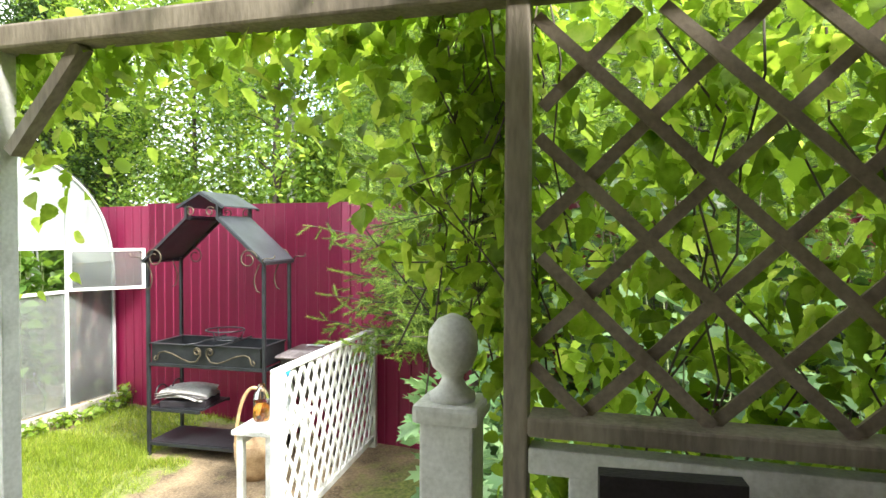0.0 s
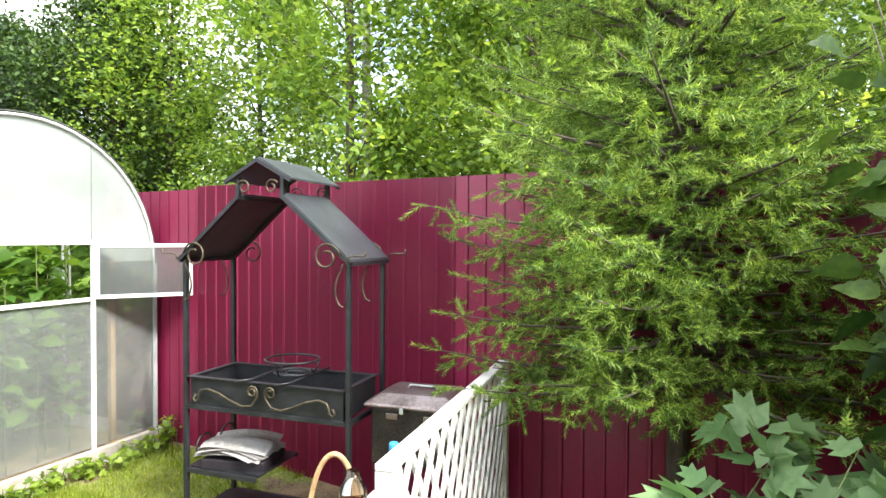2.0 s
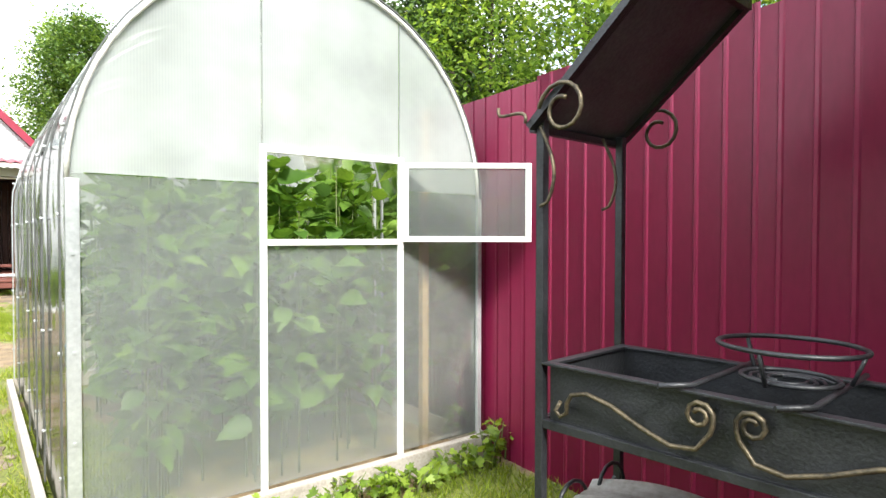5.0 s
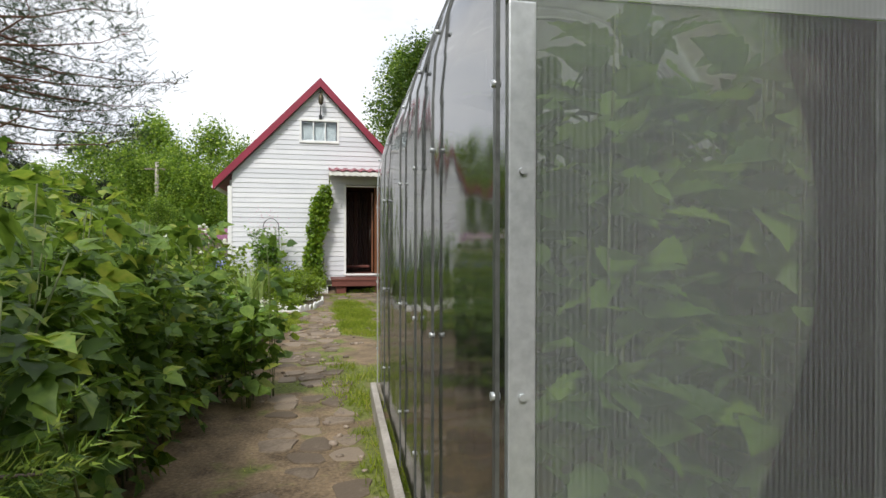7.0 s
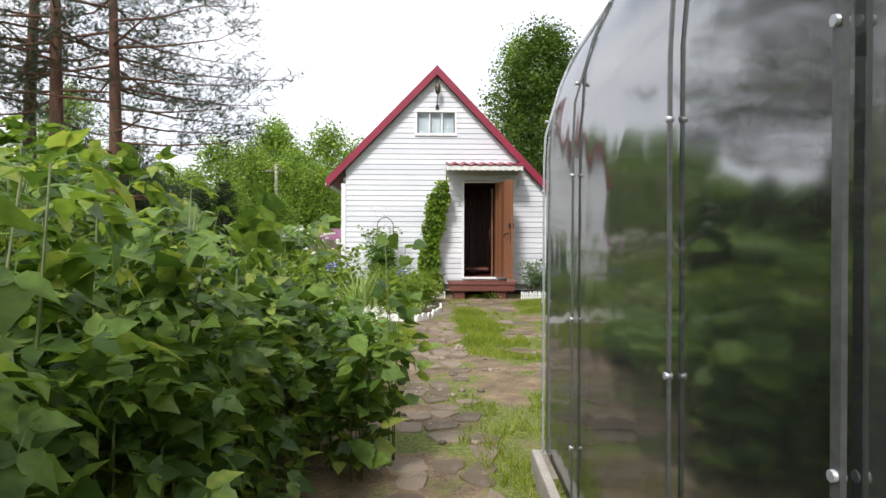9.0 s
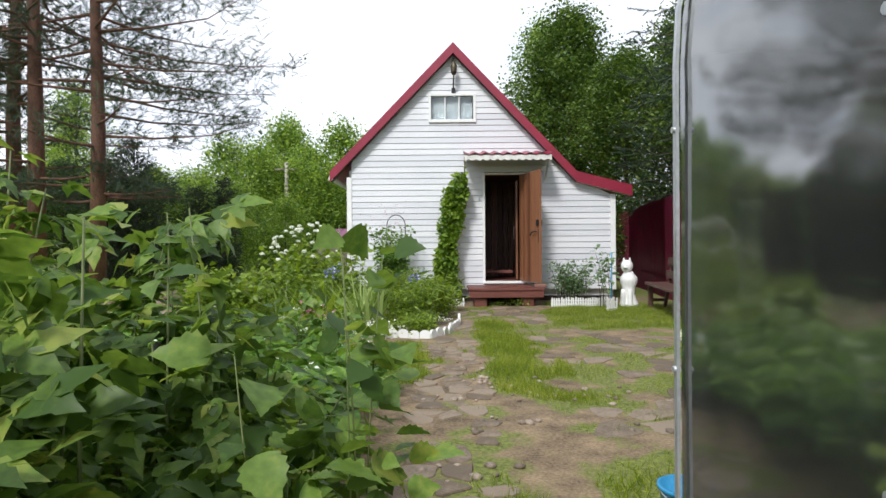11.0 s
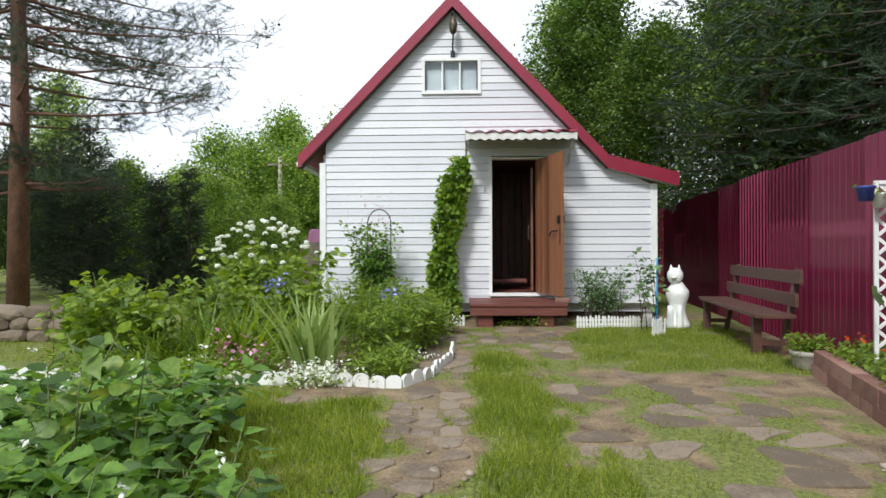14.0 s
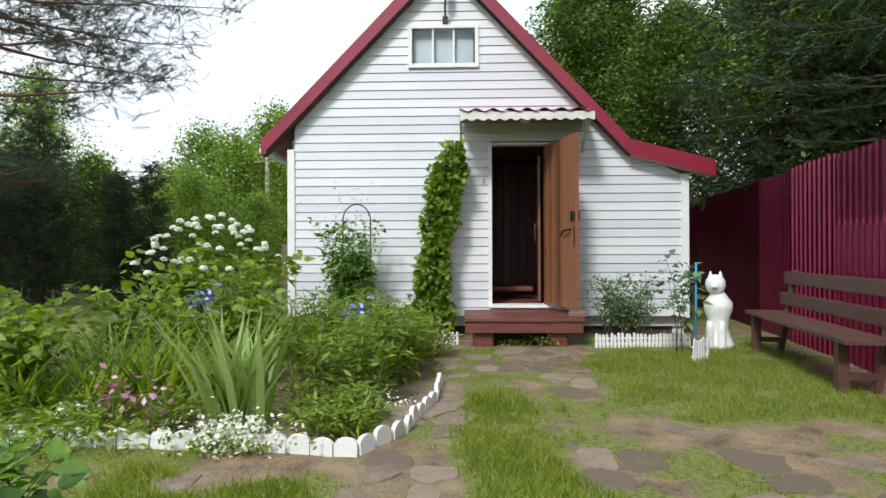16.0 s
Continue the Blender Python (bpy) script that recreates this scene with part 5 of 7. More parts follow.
# ---- conifers ----
def conifer(name, label, height, radius, seed, mats, shoot=0.16, whorls=16, per=9, density=1.0, base=0.15, droop=0.25, m=None, trunk=0.06, power=0.9):
    rng = np.random.default_rng(seed)
    o = tagged(empty(name, m), label, "tree")
    part("trunk", tube(bmesh.new(), [(0, 0, -0.05), (0.01, 0.0, height * 0.5), (0, 0.01, height)], [trunk, trunk * 0.6, trunk * 0.1], 9), M[mats[0]], o)
    bm = bmesh.new()
    P, A = [], []
    for w in range(whorls):
        t = w / (whorls - 1)
        z = base + (height - base) * t
        R = radius * (1 - t) ** power + 0.05
        for k in range(per):
            a = rng.uniform(0, 2 * math.pi)
            L = R * rng.uniform(0.75, 1.1)
            d = np.array((math.cos(a), math.sin(a), 0.0))
            side = np.array((-d[1], d[0], 0.0))
            tip = d * L + np.array((0, 0, -droop * L + 0.25 * L * t))
            root = np.array((0, 0, z + rng.uniform(-0.1, 0.1)))
            if w % 2 == 0 or t < 0.3:
                tube(bm, [tuple(root), tuple(root + tip * 0.6), tuple(root + tip)], [0.012, 0.007, 0.003], 4, False)
            n = max(4, int(L / shoot * 5 * density))
            for i in range(n):
                u = rng.uniform(0.12, 1.0)
                s = rng.choice((-1, 1))
                off = s * side * rng.uniform(0.0, 0.42) * L * (1.05 - u)
                P.append(root + tip * u + off + np.array((0, 0, rng.normal(0, 0.03) - abs(off).sum() * 0.15)))
                A.append(d * 0.8 + s * side * rng.uniform(0.1, 0.9) + np.array((0, 0, rng.uniform(-0.35, 0.15))))
    part("branch_growth", bm, M[mats[0]], o)
    P, A = np.array(P), np.array(A)
    me = merged("needles", SHOOT[0], SHOOT[1], frames(rng, len(P), shoot, up=0.6, axis=A, spread=0.2), P)
    link("needles", me, M[mats[1]], o)
    return o


def spruce(label, height, radius, seed, mats, m, shoot=0.125, nbranch=420, base=0.95, step=0.08, power=0.72, trunk=0.06, droop=0.12):
    """A spruce: limbs in loose tiers, flat fans of side twigs, each twig set with needle brushes."""
    rng = np.random.default_rng(seed)
    o = tagged(empty("spruce", m), label, "tree")
    part("trunk", tube(bmesh.new(), [(0, 0, -0.05), (0.01, 0.0, height * 0.5), (0, 0.01, height)], [trunk, trunk * 0.6, trunk * 0.1], 9), M[mats[0]], o)
    bm = bmesh.new()
    P, A = [], []
    up = np.array((0.0, 0.0, 1.0))
    for b in range(nbranch):
        t = ((b + rng.uniform(0, 1)) / nbranch) ** 1.15
        z = base + (height - base) * t
        L = (radius * (1 - t) ** power + 0.06) * rng.uniform(0.55, 1.12) * (0.78 + 0.22 * min(1.0, t * 6))
        a = b * 2.4 + rng.uniform(-0.4, 0.4)
        d = np.array((math.cos(a), math.sin(a), 0.0))
        side = np.array((-d[1], d[0], 0.0))
        rise = 0.30 * t - droop
        bend = rng.normal(0, 0.10)

        def at(u):
            return np.array((0, 0, z)) + d * L * u + side * bend * L * u * u + up * L * (rise * u + 0.16 * u * u)
        tube(bm, [tuple(at(u)) for u in (0.0, 0.35, 0.7, 1.0)], [0.006 + 0.010 * L, 0.005 + 0.006 * L, 0.005, 0.002], 4, False)
        u = 0.22
        k = 0
        while u < 1.0:
            sg = 1 if k % 2 else -1
            q = at(u)
            tl = min(0.44, 0.50 * L * (1.08 - u) + 0.04) * rng.uniform(0.7, 1.15)
            w = d * rng.uniform(0.65, 0.95) + sg * side * rng.uniform(0.6, 0.95) + up * rng.uniform(-0.35, 0.12)
            w /= np.linalg.norm(w)
            n = max(1, int(tl / (shoot * 0.72)))
            for i in range(n):
                P.append(q + w * tl * i / n)
                A.append(w + up * rng.uniform(-0.1, 0.15))
                if i and n > 1:
                    for s2 in (-1, 1):
                        if rng.random() < 0.75:
                            c = np.cross(w, up) * s2
                            P.append(q + w * tl * i / n)
                            A.append(w * 0.7 + c * 0.7 + up * rng.uniform(-0.25, 0.1))
            u += step / L
            k += 1
        for i in range(2):
            P.append(at(0.86 + 0.1 * i))
            A.append(d + up * 0.2)
    part("branch_growth", bm, M[mats[0]], o)
    P, A = np.array(P), np.array(A)
    A /= np.linalg.norm(A, axis=1)[:, None]
    me = merged("needles", BRUSH[0], BRUSH[1], frames(rng, len(P), shoot, up=0.3, axis=A, spread=0.08), P)
    link("needles", me, M[mats[1]], o)
    return o


young = spruce("bushy green spruce with fresh light shoots by the fence", 5.0, 1.30, 21, ("bark", "spruce"), pose(-1.42, -17.35, 0))
copy_thing(young, pose(-1.55, -19.1, 0, 0, 0, 140))
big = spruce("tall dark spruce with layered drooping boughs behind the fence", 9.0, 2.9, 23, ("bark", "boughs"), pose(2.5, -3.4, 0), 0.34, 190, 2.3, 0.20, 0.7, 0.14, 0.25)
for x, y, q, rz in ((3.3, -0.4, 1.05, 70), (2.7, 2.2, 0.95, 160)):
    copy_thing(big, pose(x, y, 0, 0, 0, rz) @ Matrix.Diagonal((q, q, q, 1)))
conifer("spruce", "young green spruce at the edge of the path", 1.9, 0.85, 22, ("bark", "spruce"), 0.20, 12, 9, 1.6, 0.25, 0.18, pose(-4.30, -13.42, 0), 0.04)
for k, (x, y, h, r) in enumerate([(-8.95, 3.7, 2.75, 0.42), (-9.7, 3.9, 2.6, 0.55), (-11.6, 4.4, 3.9, 1.0), (-12.6, 5.0, 3.3, 1.1)]):
    conifer("thuja", "dark columnar evergreen across the garden", h, r, 30 + k, ("bark", "darkneedle"), 0.20, 18, 10, 1.6, 0.05, -0.55, pose(x, y, 0), 0.05, 0.55)


def pine(label, m, height, seed):
    rng = np.random.default_rng(seed)
    o = tagged(empty("pine", m), label, "tree")
    part("trunk", tube(bmesh.new(), [(0, 0, -0.1), (0.05, 0, height * 0.4), (-0.05, 0.05, height * 0.8), (0, 0, height)], [0.17, 0.13, 0.08, 0.02], 10), M["pinebark"], o)
    bm = bmesh.new()
    P, A = [], []
    for k in range(46):
        t = rng.uniform(0.22, 1.0)
        z = height * t
        a = rng.uniform(0, 2 * math.pi)
        L = (1.2 + 3.2 * math.sin(math.pi * min(1, (1 - t) * 1.25)) ** 0.8) * rng.uniform(0.55, 1.0)
        d = np.array((math.cos(a), math.sin(a), 0.0))
        side = np.array((-d[1], d[0], 0.0))
        p = [np.array((0, 0, z)) + d * L * u + np.array((0, 0, -0.10 * L * u + 0.14 * L * u * u)) + side * rng.normal(0, 0.08) * L * u for u in (0, 0.35, 0.7, 1.0)]
        tube(bm, [tuple(q) for q in p], [0.035, 0.022, 0.012, 0.004], 5, False)
        for i in range(int(9 + L * 5)):
            u = rng.uniform(0.35, 1.0)
            k2 = min(int(u * 3), 2)
            q = p[k2] + (p[k2 + 1] - p[k2]) * (u * 3 - k2)
            tw = side * rng.normal(0, 0.32) * L * 0.4 + np.array((0, 0, rng.normal(0.05, 0.10)))
            e = q + tw
            tube(bm, [tuple(q), tuple(e)], [0.006, 0.003], 3, False)
            n = 5
            P += [e + rng.normal(0, 0.10, 3) for _ in range(n)]
            A += [np.array((d[0], d[1], 0.5)) + rng.normal(0, 0.6, 3) for _ in range(n)]
    part("branch_growth", bm, M["pinebark"], o)
    P, A = np.array(P), np.array(A)
    me = merged("needles", SHOOT[0], SHOOT[1], frames(rng, len(P), 0.26, up=0.3, axis=A, spread=0.3), P)
    link("needles", me, M["pineneedle"], o)
    return o


p1 = pine("tall pine with reddish trunk and sparse drooping boughs", pose(-10.2, 0.3, 0), 9.0, 51)
for x, y, rz, s in ((-11.6, 0.6, 130, 1.08), (-13.4, 2.5, 250, 1.15)):
    copy_thing(p1, pose(x, y, 0, 0, 0, rz) @ Matrix.Diagonal((s, s, s, 1)))

# ---- broadleaved trees ----
def tree(name, label, height, radius, seed, mats, leaf=0.135, nclump=150, per=90, low=0.15, trunk=0.09, m=None, spread=0.33):
    rng = np.random.default_rng(seed)
    o = tagged(empty(name, m), label, "tree", "trees behind the fence")
    ph = rng.uniform(0, 6)
    part("trunk", tube(bmesh.new(), [(0.12 * math.sin(ph + 3 * t) * t, 0.12 * math.cos(ph + 2 * t) * t, height * 0.95 * t) for t in np.linspace(0, 1, 7)], [trunk * (1 - 0.85 * t) + 0.008 for t in np.linspace(0, 1, 7)], 8), M[mats[0]], o)
    bm = bmesh.new()
    C = []
    for k in range(nclump):
        t = low + (1 - low) * rng.uniform(0, 1) ** 0.85
        R = radius * (math.sin(math.pi * min(1.0, 0.12 + 0.88 * (t - low) / (1 - low) * 1.02)) ** 0.6) * rng.uniform(0.25, 1.05)
        a = rng.uniform(0, 2 * math.pi)
        c = np.array((R * math.cos(a), R * math.sin(a), height * t))
        C.append(c)
        if k % 4 == 0:
            tube(bm, [(0, 0, max(0.3, height * t - 0.5 * R)), tuple(c * np.array((0.5, 0.5, 1)) - np.array((0, 0, 0.12 * R))), tuple(c)], [trunk * 0.28, trunk * 0.16, 0.006], 4, False)
    tagged(part("limb_growth", bm, M[mats[0]], o), kind="stuff")
    P = clumps(rng, C, per, spread)
    me = merged("crown", LEAF[0], LEAF[1], frames(rng, len(P), leaf, up=0.5), P)
    link("crown", me, M[mats[1]], o)
    return o


rngf = random.Random(17)
protos = [tree("woodland_tree", "leafy green woodland tree behind the fence", 8.5, 1.9, 61, ("bark", "leaf_wood"), m=pose(3.6, -12.6, 0)),
          tree("woodland_tree", "slender green aspen behind the fence", 10.5, 1.6, 62, ("bark", "leaf_wood"), low=0.10, m=pose(5.5, -15.0, 0)),
          tree("woodland_tree", "bushy green undergrowth tree behind the fence", 4.6, 1.8, 63, ("bark", "leaf_wood"), low=0.08, nclump=120, m=pose(2.6, -17.2, 0), trunk=0.05),
          tree("birch", "birch with a white trunk behind the fence", 11.0, 1.5, 64, ("birch", "leaf_wood"), low=0.55, nclump=80, m=pose(4.24, -12.6, 0), trunk=0.10)]
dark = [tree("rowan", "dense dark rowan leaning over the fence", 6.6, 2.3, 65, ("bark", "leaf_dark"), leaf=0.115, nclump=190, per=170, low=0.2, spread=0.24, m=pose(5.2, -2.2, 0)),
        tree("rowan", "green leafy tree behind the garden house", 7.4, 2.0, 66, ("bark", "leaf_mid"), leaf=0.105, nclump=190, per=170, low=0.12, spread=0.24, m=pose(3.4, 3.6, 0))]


def place(o, x, y, s, rz):
    copy_thing(o, pose(x, y, 0, 0, 0, rz) @ Matrix.Diagonal((s, s, s * rngf.uniform(0.9, 1.1), 1)))


for row, dist in enumerate((3.1, 5.2, 7.8, 11.0, 15.0)):
    y = -30.0 + row * 0.9
    while y < -5.0:
        b = fence_at(y, -dist - rngf.uniform(-0.7, 0.7))
        if b.x < 4.4 and abs((b.x + 3.855) * 0.469 - (b.y + 16.895) * 0.883) < 1.5:
            y += 1.6
            continue
        o = protos[2] if row == 0 else rngf.choice(protos[:2] + ([protos[3]] if rngf.random() < 0.2 else []) + [protos[2]])
        place(o, b.x, b.y, rngf.uniform(0.72, 1.0) * (0.8 if row == 0 else 1.0), rngf.uniform(0, 360))
        y += rngf.uniform(1.7, 2.9)
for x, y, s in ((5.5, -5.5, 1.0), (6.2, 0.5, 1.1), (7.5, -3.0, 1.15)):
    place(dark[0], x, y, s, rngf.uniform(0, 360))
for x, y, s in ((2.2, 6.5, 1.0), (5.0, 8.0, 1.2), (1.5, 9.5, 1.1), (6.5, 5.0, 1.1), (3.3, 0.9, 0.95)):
    place(dark[1], x, y, s, rngf.uniform(0, 360))
place(dark[1], 0.9, 8.8, 1.25, 40)
place(protos[1], 0.2, 10.5, 0.85, 80)
for x, y, q in ((-8.4, 15.0, 1.05), (-10.0, 17.5, 1.2), (-11.8, 15.5, 1.1), (-13.8, 17.0, 1.25), (-7.0, 19.0, 1.2), (-16.0, 13.0, 0.85), (-18.5, 8.0, 0.75), (-9.0, 21.0, 1.5), (-12.4, 22.0, 1.5)):
    place(protos[2], x, y, q, rngf.uniform(0, 360))
for x, y, q in ((-14.6, 6.0, 0.50), (-17.0, 7.5, 0.55), (-17.5, 3.5, 0.45), (-13.2, 8.6, 0.5)):
    place(dark[0], x, y, q, rngf.uniform(0, 360))
# lighter trees far across the garden
for k in range(34):
    x = -34 + k * 1.05 + rngf.uniform(-0.6, 0.6)
    y = 19 + rngf.uniform(-4, 14) + (6 if x > -9 else 0)
    if x < 0.5:
        place(rngf.choice((protos[0], protos[2], protos[2])), x, y, rngf.uniform(0.75, 1.15), rngf.uniform(0, 360))
for x, y, s in ((-10.6, 9.0, 0.62), (-9.2, 10.5, 0.55), (-13.0, 8.5, 0.7), (-15.5, 4.0, 0.45), (-15.0, -3.0, 0.45), (-17.0, -8.0, 0.8), (-14.0, -10.5, 0.7), (-12.5, -15.0, 0.8), (-13.0, -20.0, 0.9), (-9.0, -24.0, 0.9), (-5.0, -26.0, 0.9)):
    place(protos[2], x, y, s, rngf.uniform(0, 360))


# ---- far pole and shed ----
def build_far():
    u = tagged(empty("utility_pole", pose(-10.3, 14.7, 0)), "grey concrete power-line pole beyond the garden", "pole")
    part("shaft", tube(bmesh.new(), [(0, 0, -0.1), (0, 0, 4.8)], [0.11, 0.08], 8), M["concrete"], u)
    part("crossarm", box(bmesh.new(), -0.5, 0.5, -0.04, 0.04, 4.45, 4.53), M["greywood"], u)
    for k, z in enumerate((4.55, 4.5)):
        part("wire", tube(bmesh.new(), [(-0.4 + 0.8 * k, 0, z), (-4.5, 1.5, z - 0.2), (-9.0, 3.0, z + 0.1)], 0.01, 4), M["iron"], u)
    s = tagged(empty("shed", pose(-6.5, 6.3, 0)), "low shed with a purple roof behind the house", "shed")
    part("wall", box(bmesh.new(), -0.55, 0.55, -0.5, 0.7, 0.0, 1.25), M["greywood"], s)
    part("roof", prism(bmesh.new(), [(-0.7, 1.22), (0.7, 1.22), (0.62, 1.85), (-0.62, 1.85), ], -0.62, -0.56), M["purple"], s, m=Matrix.Rotation(radians(-24), 4, "X") @ Matrix.Translation((0, 0.55, -0.1)))


build_far()

# ---- hedge, potato patch and border plants ----
rngp = random.Random(29)
k = 0
for y in np.arange(-13.6, -9.3, 0.62):
    for x in (-4.15, -4.75, -5.4, -6.2):
        if y < -13.0 and x > -4.9:
            continue
        hmax = 1.32 if x > -4.5 else (1.66 if x > -5.0 else 1.85)
        leafy("raspberry_bush", "leafy green raspberry bush along the stone path", "bush", ("stem", "leaf_rasp"), TRIFOLIATE, 0.135, 11, (-0.30, 0.28, -0.34, 0.34), (hmax * 0.62, hmax), 50 if x > -5 else 30, 200 + k, "raspberry bushes", low=0.05, spread=0.16, origin=(x + (0.18 if y < -12.5 and x > -4.5 else 0.0) + rngp.uniform(-0.06, 0.06), y, 0), lean=0.07, xmax=-3.68)
        k += 1
leafy("raspberry_bush", "tall raspberry shoot with broad soft leaves", "bush", ("stem", "leaf_rasp"), WIDELEAF, 0.082, 3, (-0.06, 0.05, -0.06, 0.06), (1.12, 1.24), 30, 291, "raspberry bushes", low=0.12, spread=0.15, xmax=-3.25, origin=(-3.42, -10.06, 0), lean=0.03, r=0.0035, up=0.6)
leafy("raspberry_bush", "young raspberry shoots with broad soft leaves", "bush", ("stem", "leaf_rasp"), WIDELEAF, 0.105, 9, (-0.25, 0.10, -0.22, 0.2), (0.55, 0.95), 34, 293, "raspberry bushes", low=0.05, spread=0.15, xmax=-3.36, origin=(-3.66, -10.15, 0), lean=0.06, r=0.004)
leafy("raspberry_bush", "tall raspberry shoot with broad soft leaves", "bush", ("stem", "leaf_rasp"), WIDELEAF, 0.11, 9, (-0.35, 0.2, -0.3, 0.25), (0.6, 0.95), 40, 292, "raspberry bushes", low=0.1, spread=0.16, origin=(-4.0, -9.35, 0), lean=0.10, r=0.005)
pots = []
for v in range(3):
    o = leafy("potato_plant", "flowering potato plant in the vegetable patch", "plant", ("stem", "leaf_potato"), BIGLEAF, 0.098, 14, (-0.16, 0.16, -0.16, 0.16), (0.30, 0.52), 24, 310 + v, "potato plants", low=0.2, spread=0.15, lean=0.35, origin=(-4.0 - v * 0.5, -8.4, 0), flat=0.4)
    rr = np.random.default_rng(v)
    P = clumps(rr, [(rr.uniform(-0.18, 0.18), rr.uniform(-0.18, 0.18), rr.uniform(0.46, 0.56)) for _ in range(1)], 6, 0.016)
    leaves("blossom", M["flower"], o, LEAF, P, 0.028, v, "small white potato blossom")
    pots.append(o)
for y in np.arange(-8.9, -5.9, 0.42):
    for x in np.arange(-8.2, -3.75, 0.47):
        if y > -6.9 and x > -4.0 - 0.25 * (y > -6.5):
            continue
        copy_thing(rngp.choice(pots), pose(x + rngp.uniform(-0.1, 0.1), y + rngp.uniform(-0.08, 0.08), 0, 0, 0, rngp.uniform(0, 360)) @ Matrix.Diagonal((1, 1, rngp.uniform(0.8, 1.1), 1)))
leafy("cane_plant", "upright young raspberry cane among the potatoes", "plant", ("stem", "leaf_rasp"), BIGLEAF, 0.10, 5, (-0.2, 0.2, -0.15, 0.15), (0.6, 0.9), 22, 331, origin=(-4.35, -7.0, 0), low=0.2, spread=0.12)


def blades(name, label, n, length, seed, origin, mat="blade", spread=0.12, out=0.45, width=1.0, cat="plant"):
    rng = np.random.default_rng(seed)
    o = tagged(empty(name, pose(*origin)), label, cat)
    a = rng.uniform(0, 2 * math.pi, n)
    A = np.stack([np.cos(a) * out * rng.uniform(0.3, 1.3, n), np.sin(a) * out * rng.uniform(0.3, 1.3, n), np.ones(n)], 1)
    P = np.stack([rng.normal(0, spread, n), rng.normal(0, spread, n), np.zeros(n)], 1)
    d = A / np.linalg.norm(A, axis=1)[:, None]
    nrm = np.stack([np.cos(a), np.sin(a), -out * np.ones(n)], 1)
    nrm -= d * (d * nrm).sum(1)[:, None]
    nrm /= np.linalg.norm(nrm, axis=1)[:, None]
    s = np.cross(d, nrm)
    sc = length * rng.uniform(0.65, 1.1, n)
    rot = np.stack([s * width, d, nrm], axis=2) * sc[:, None, None]
    tagged(link("blade_growth", merged("blades", BLADE[0], BLADE[1], rot, P), M[mat], o), kind="stuff")
    return o


blades("iris_clump", "fan of pale green iris blades in the flower bed", 64, 0.80, 1, (-4.25, -4.15, 0.0), out=0.30, width=1.05, spread=0.08)
for i, (x, y, l) in enumerate([(-5.0, -3.7, 0.75), (-5.3, -3.9, 0.62), (-4.7, -3.3, 0.7), (-5.5, -3.3, 0.7), (-4.4, -1.5, 0.75), (-4.75, -1.6, 0.7), (-4.0, -1.3, 0.7), (-3.6, -1.2, 0.6), (-5.8, -3.9, 0.6)]):
    blades("daylily", "arching daylily clump with long green leaves", 90, l, 10 + i, (x, y, 0.0), mat="leaf_garden", out=0.75, width=0.7, spread=0.1)
for i, (x, y, a, h, n, mt, lf, lab) in enumerate([
        (-6.15, -3.7, 0.38, 0.95, 34, "leaf_garden", 0.10, "leafy peony bush in the flower bed"), (-6.6, -3.3, 0.35, 0.85, 26, "leaf_garden", 0.10, "leafy peony bush in the flower bed"),
        (-3.75, -3.6, 0.28, 0.75, 30, "leaf_garden", 0.07, "feathery green phlox in the flower bed"), (-3.55, -2.9, 0.28, 0.8, 30, "leaf_garden", 0.07, "feathery green phlox in the flower bed"),
        (-3.95, -2.5, 0.30, 0.85, 30, "leaf_garden", 0.07, "tall green phlox in the flower bed"), (-3.5, -2.2, 0.25, 0.7, 24, "leaf_garden", 0.07, "low green phlox in the flower bed"),
        (-4.9, -2.6, 0.4, 0.95, 34, "leaf_garden", 0.09, "tall leafy border plant in the flower bed"), (-5.6, -2.7, 0.35, 0.85, 28, "leaf_garden", 0.09, "tall leafy border plant in the flower bed"),
        (-5.0, -4.25, 0.45, 0.22, 40, "leaf_garden", 0.06, "low green ground cover by the edging"), (-5.9, -4.2, 0.4, 0.22, 34, "leaf_garden", 0.06, "low green ground cover by the edging"),
        (-3.7, -4.2, 0.25, 0.30, 24, "leaf_garden", 0.06, "low green ground cover by the edging"), (-3.3, -1.5, 0.22, 0.45, 20, "leaf_garden", 0.07, "low green plant beside the path")]):
    leafy("border_plant", lab, "plant", ("stem", mt), NARROW if lf < 0.08 else BIGLEAF, lf * 1.3 if lf < 0.08 else lf, n, (-a, a, -a, a), (h * 0.55, h), 44 if lf < 0.08 else 34, 400 + i, "border plants", low=0.05, spread=0.11, origin=(x, y, 0), r=0.004)


def flower_heads(parent, name, mat, heads, r, per, size, seed, label=""):
    rng = np.random.default_rng(seed)
    for c in heads:
        d = rng.normal(size=(per, 3))
        d /= np.linalg.norm(d, axis=1)[:, None]
        d[:, 2] = np.where(d[:, 2] < -0.35, -d[:, 2], d[:, 2])
        P = np.array(c) + d * r * np.array((1, 1, 0.75))
        nrm = d + rng.normal(0, 0.25, d.shape)
        nrm /= np.linalg.norm(nrm, axis=1)[:, None]
        t = np.cross(nrm, rng.normal(size=d.shape))
        t /= np.linalg.norm(t, axis=1)[:, None]
        s = np.cross(t, nrm)
        me = merged(name, LEAF[0], LEAF[1], np.stack([s * 1.6, t, nrm], axis=2) * size, P - t * size * 0.5)
        link(name, me, M[mat], parent, label)


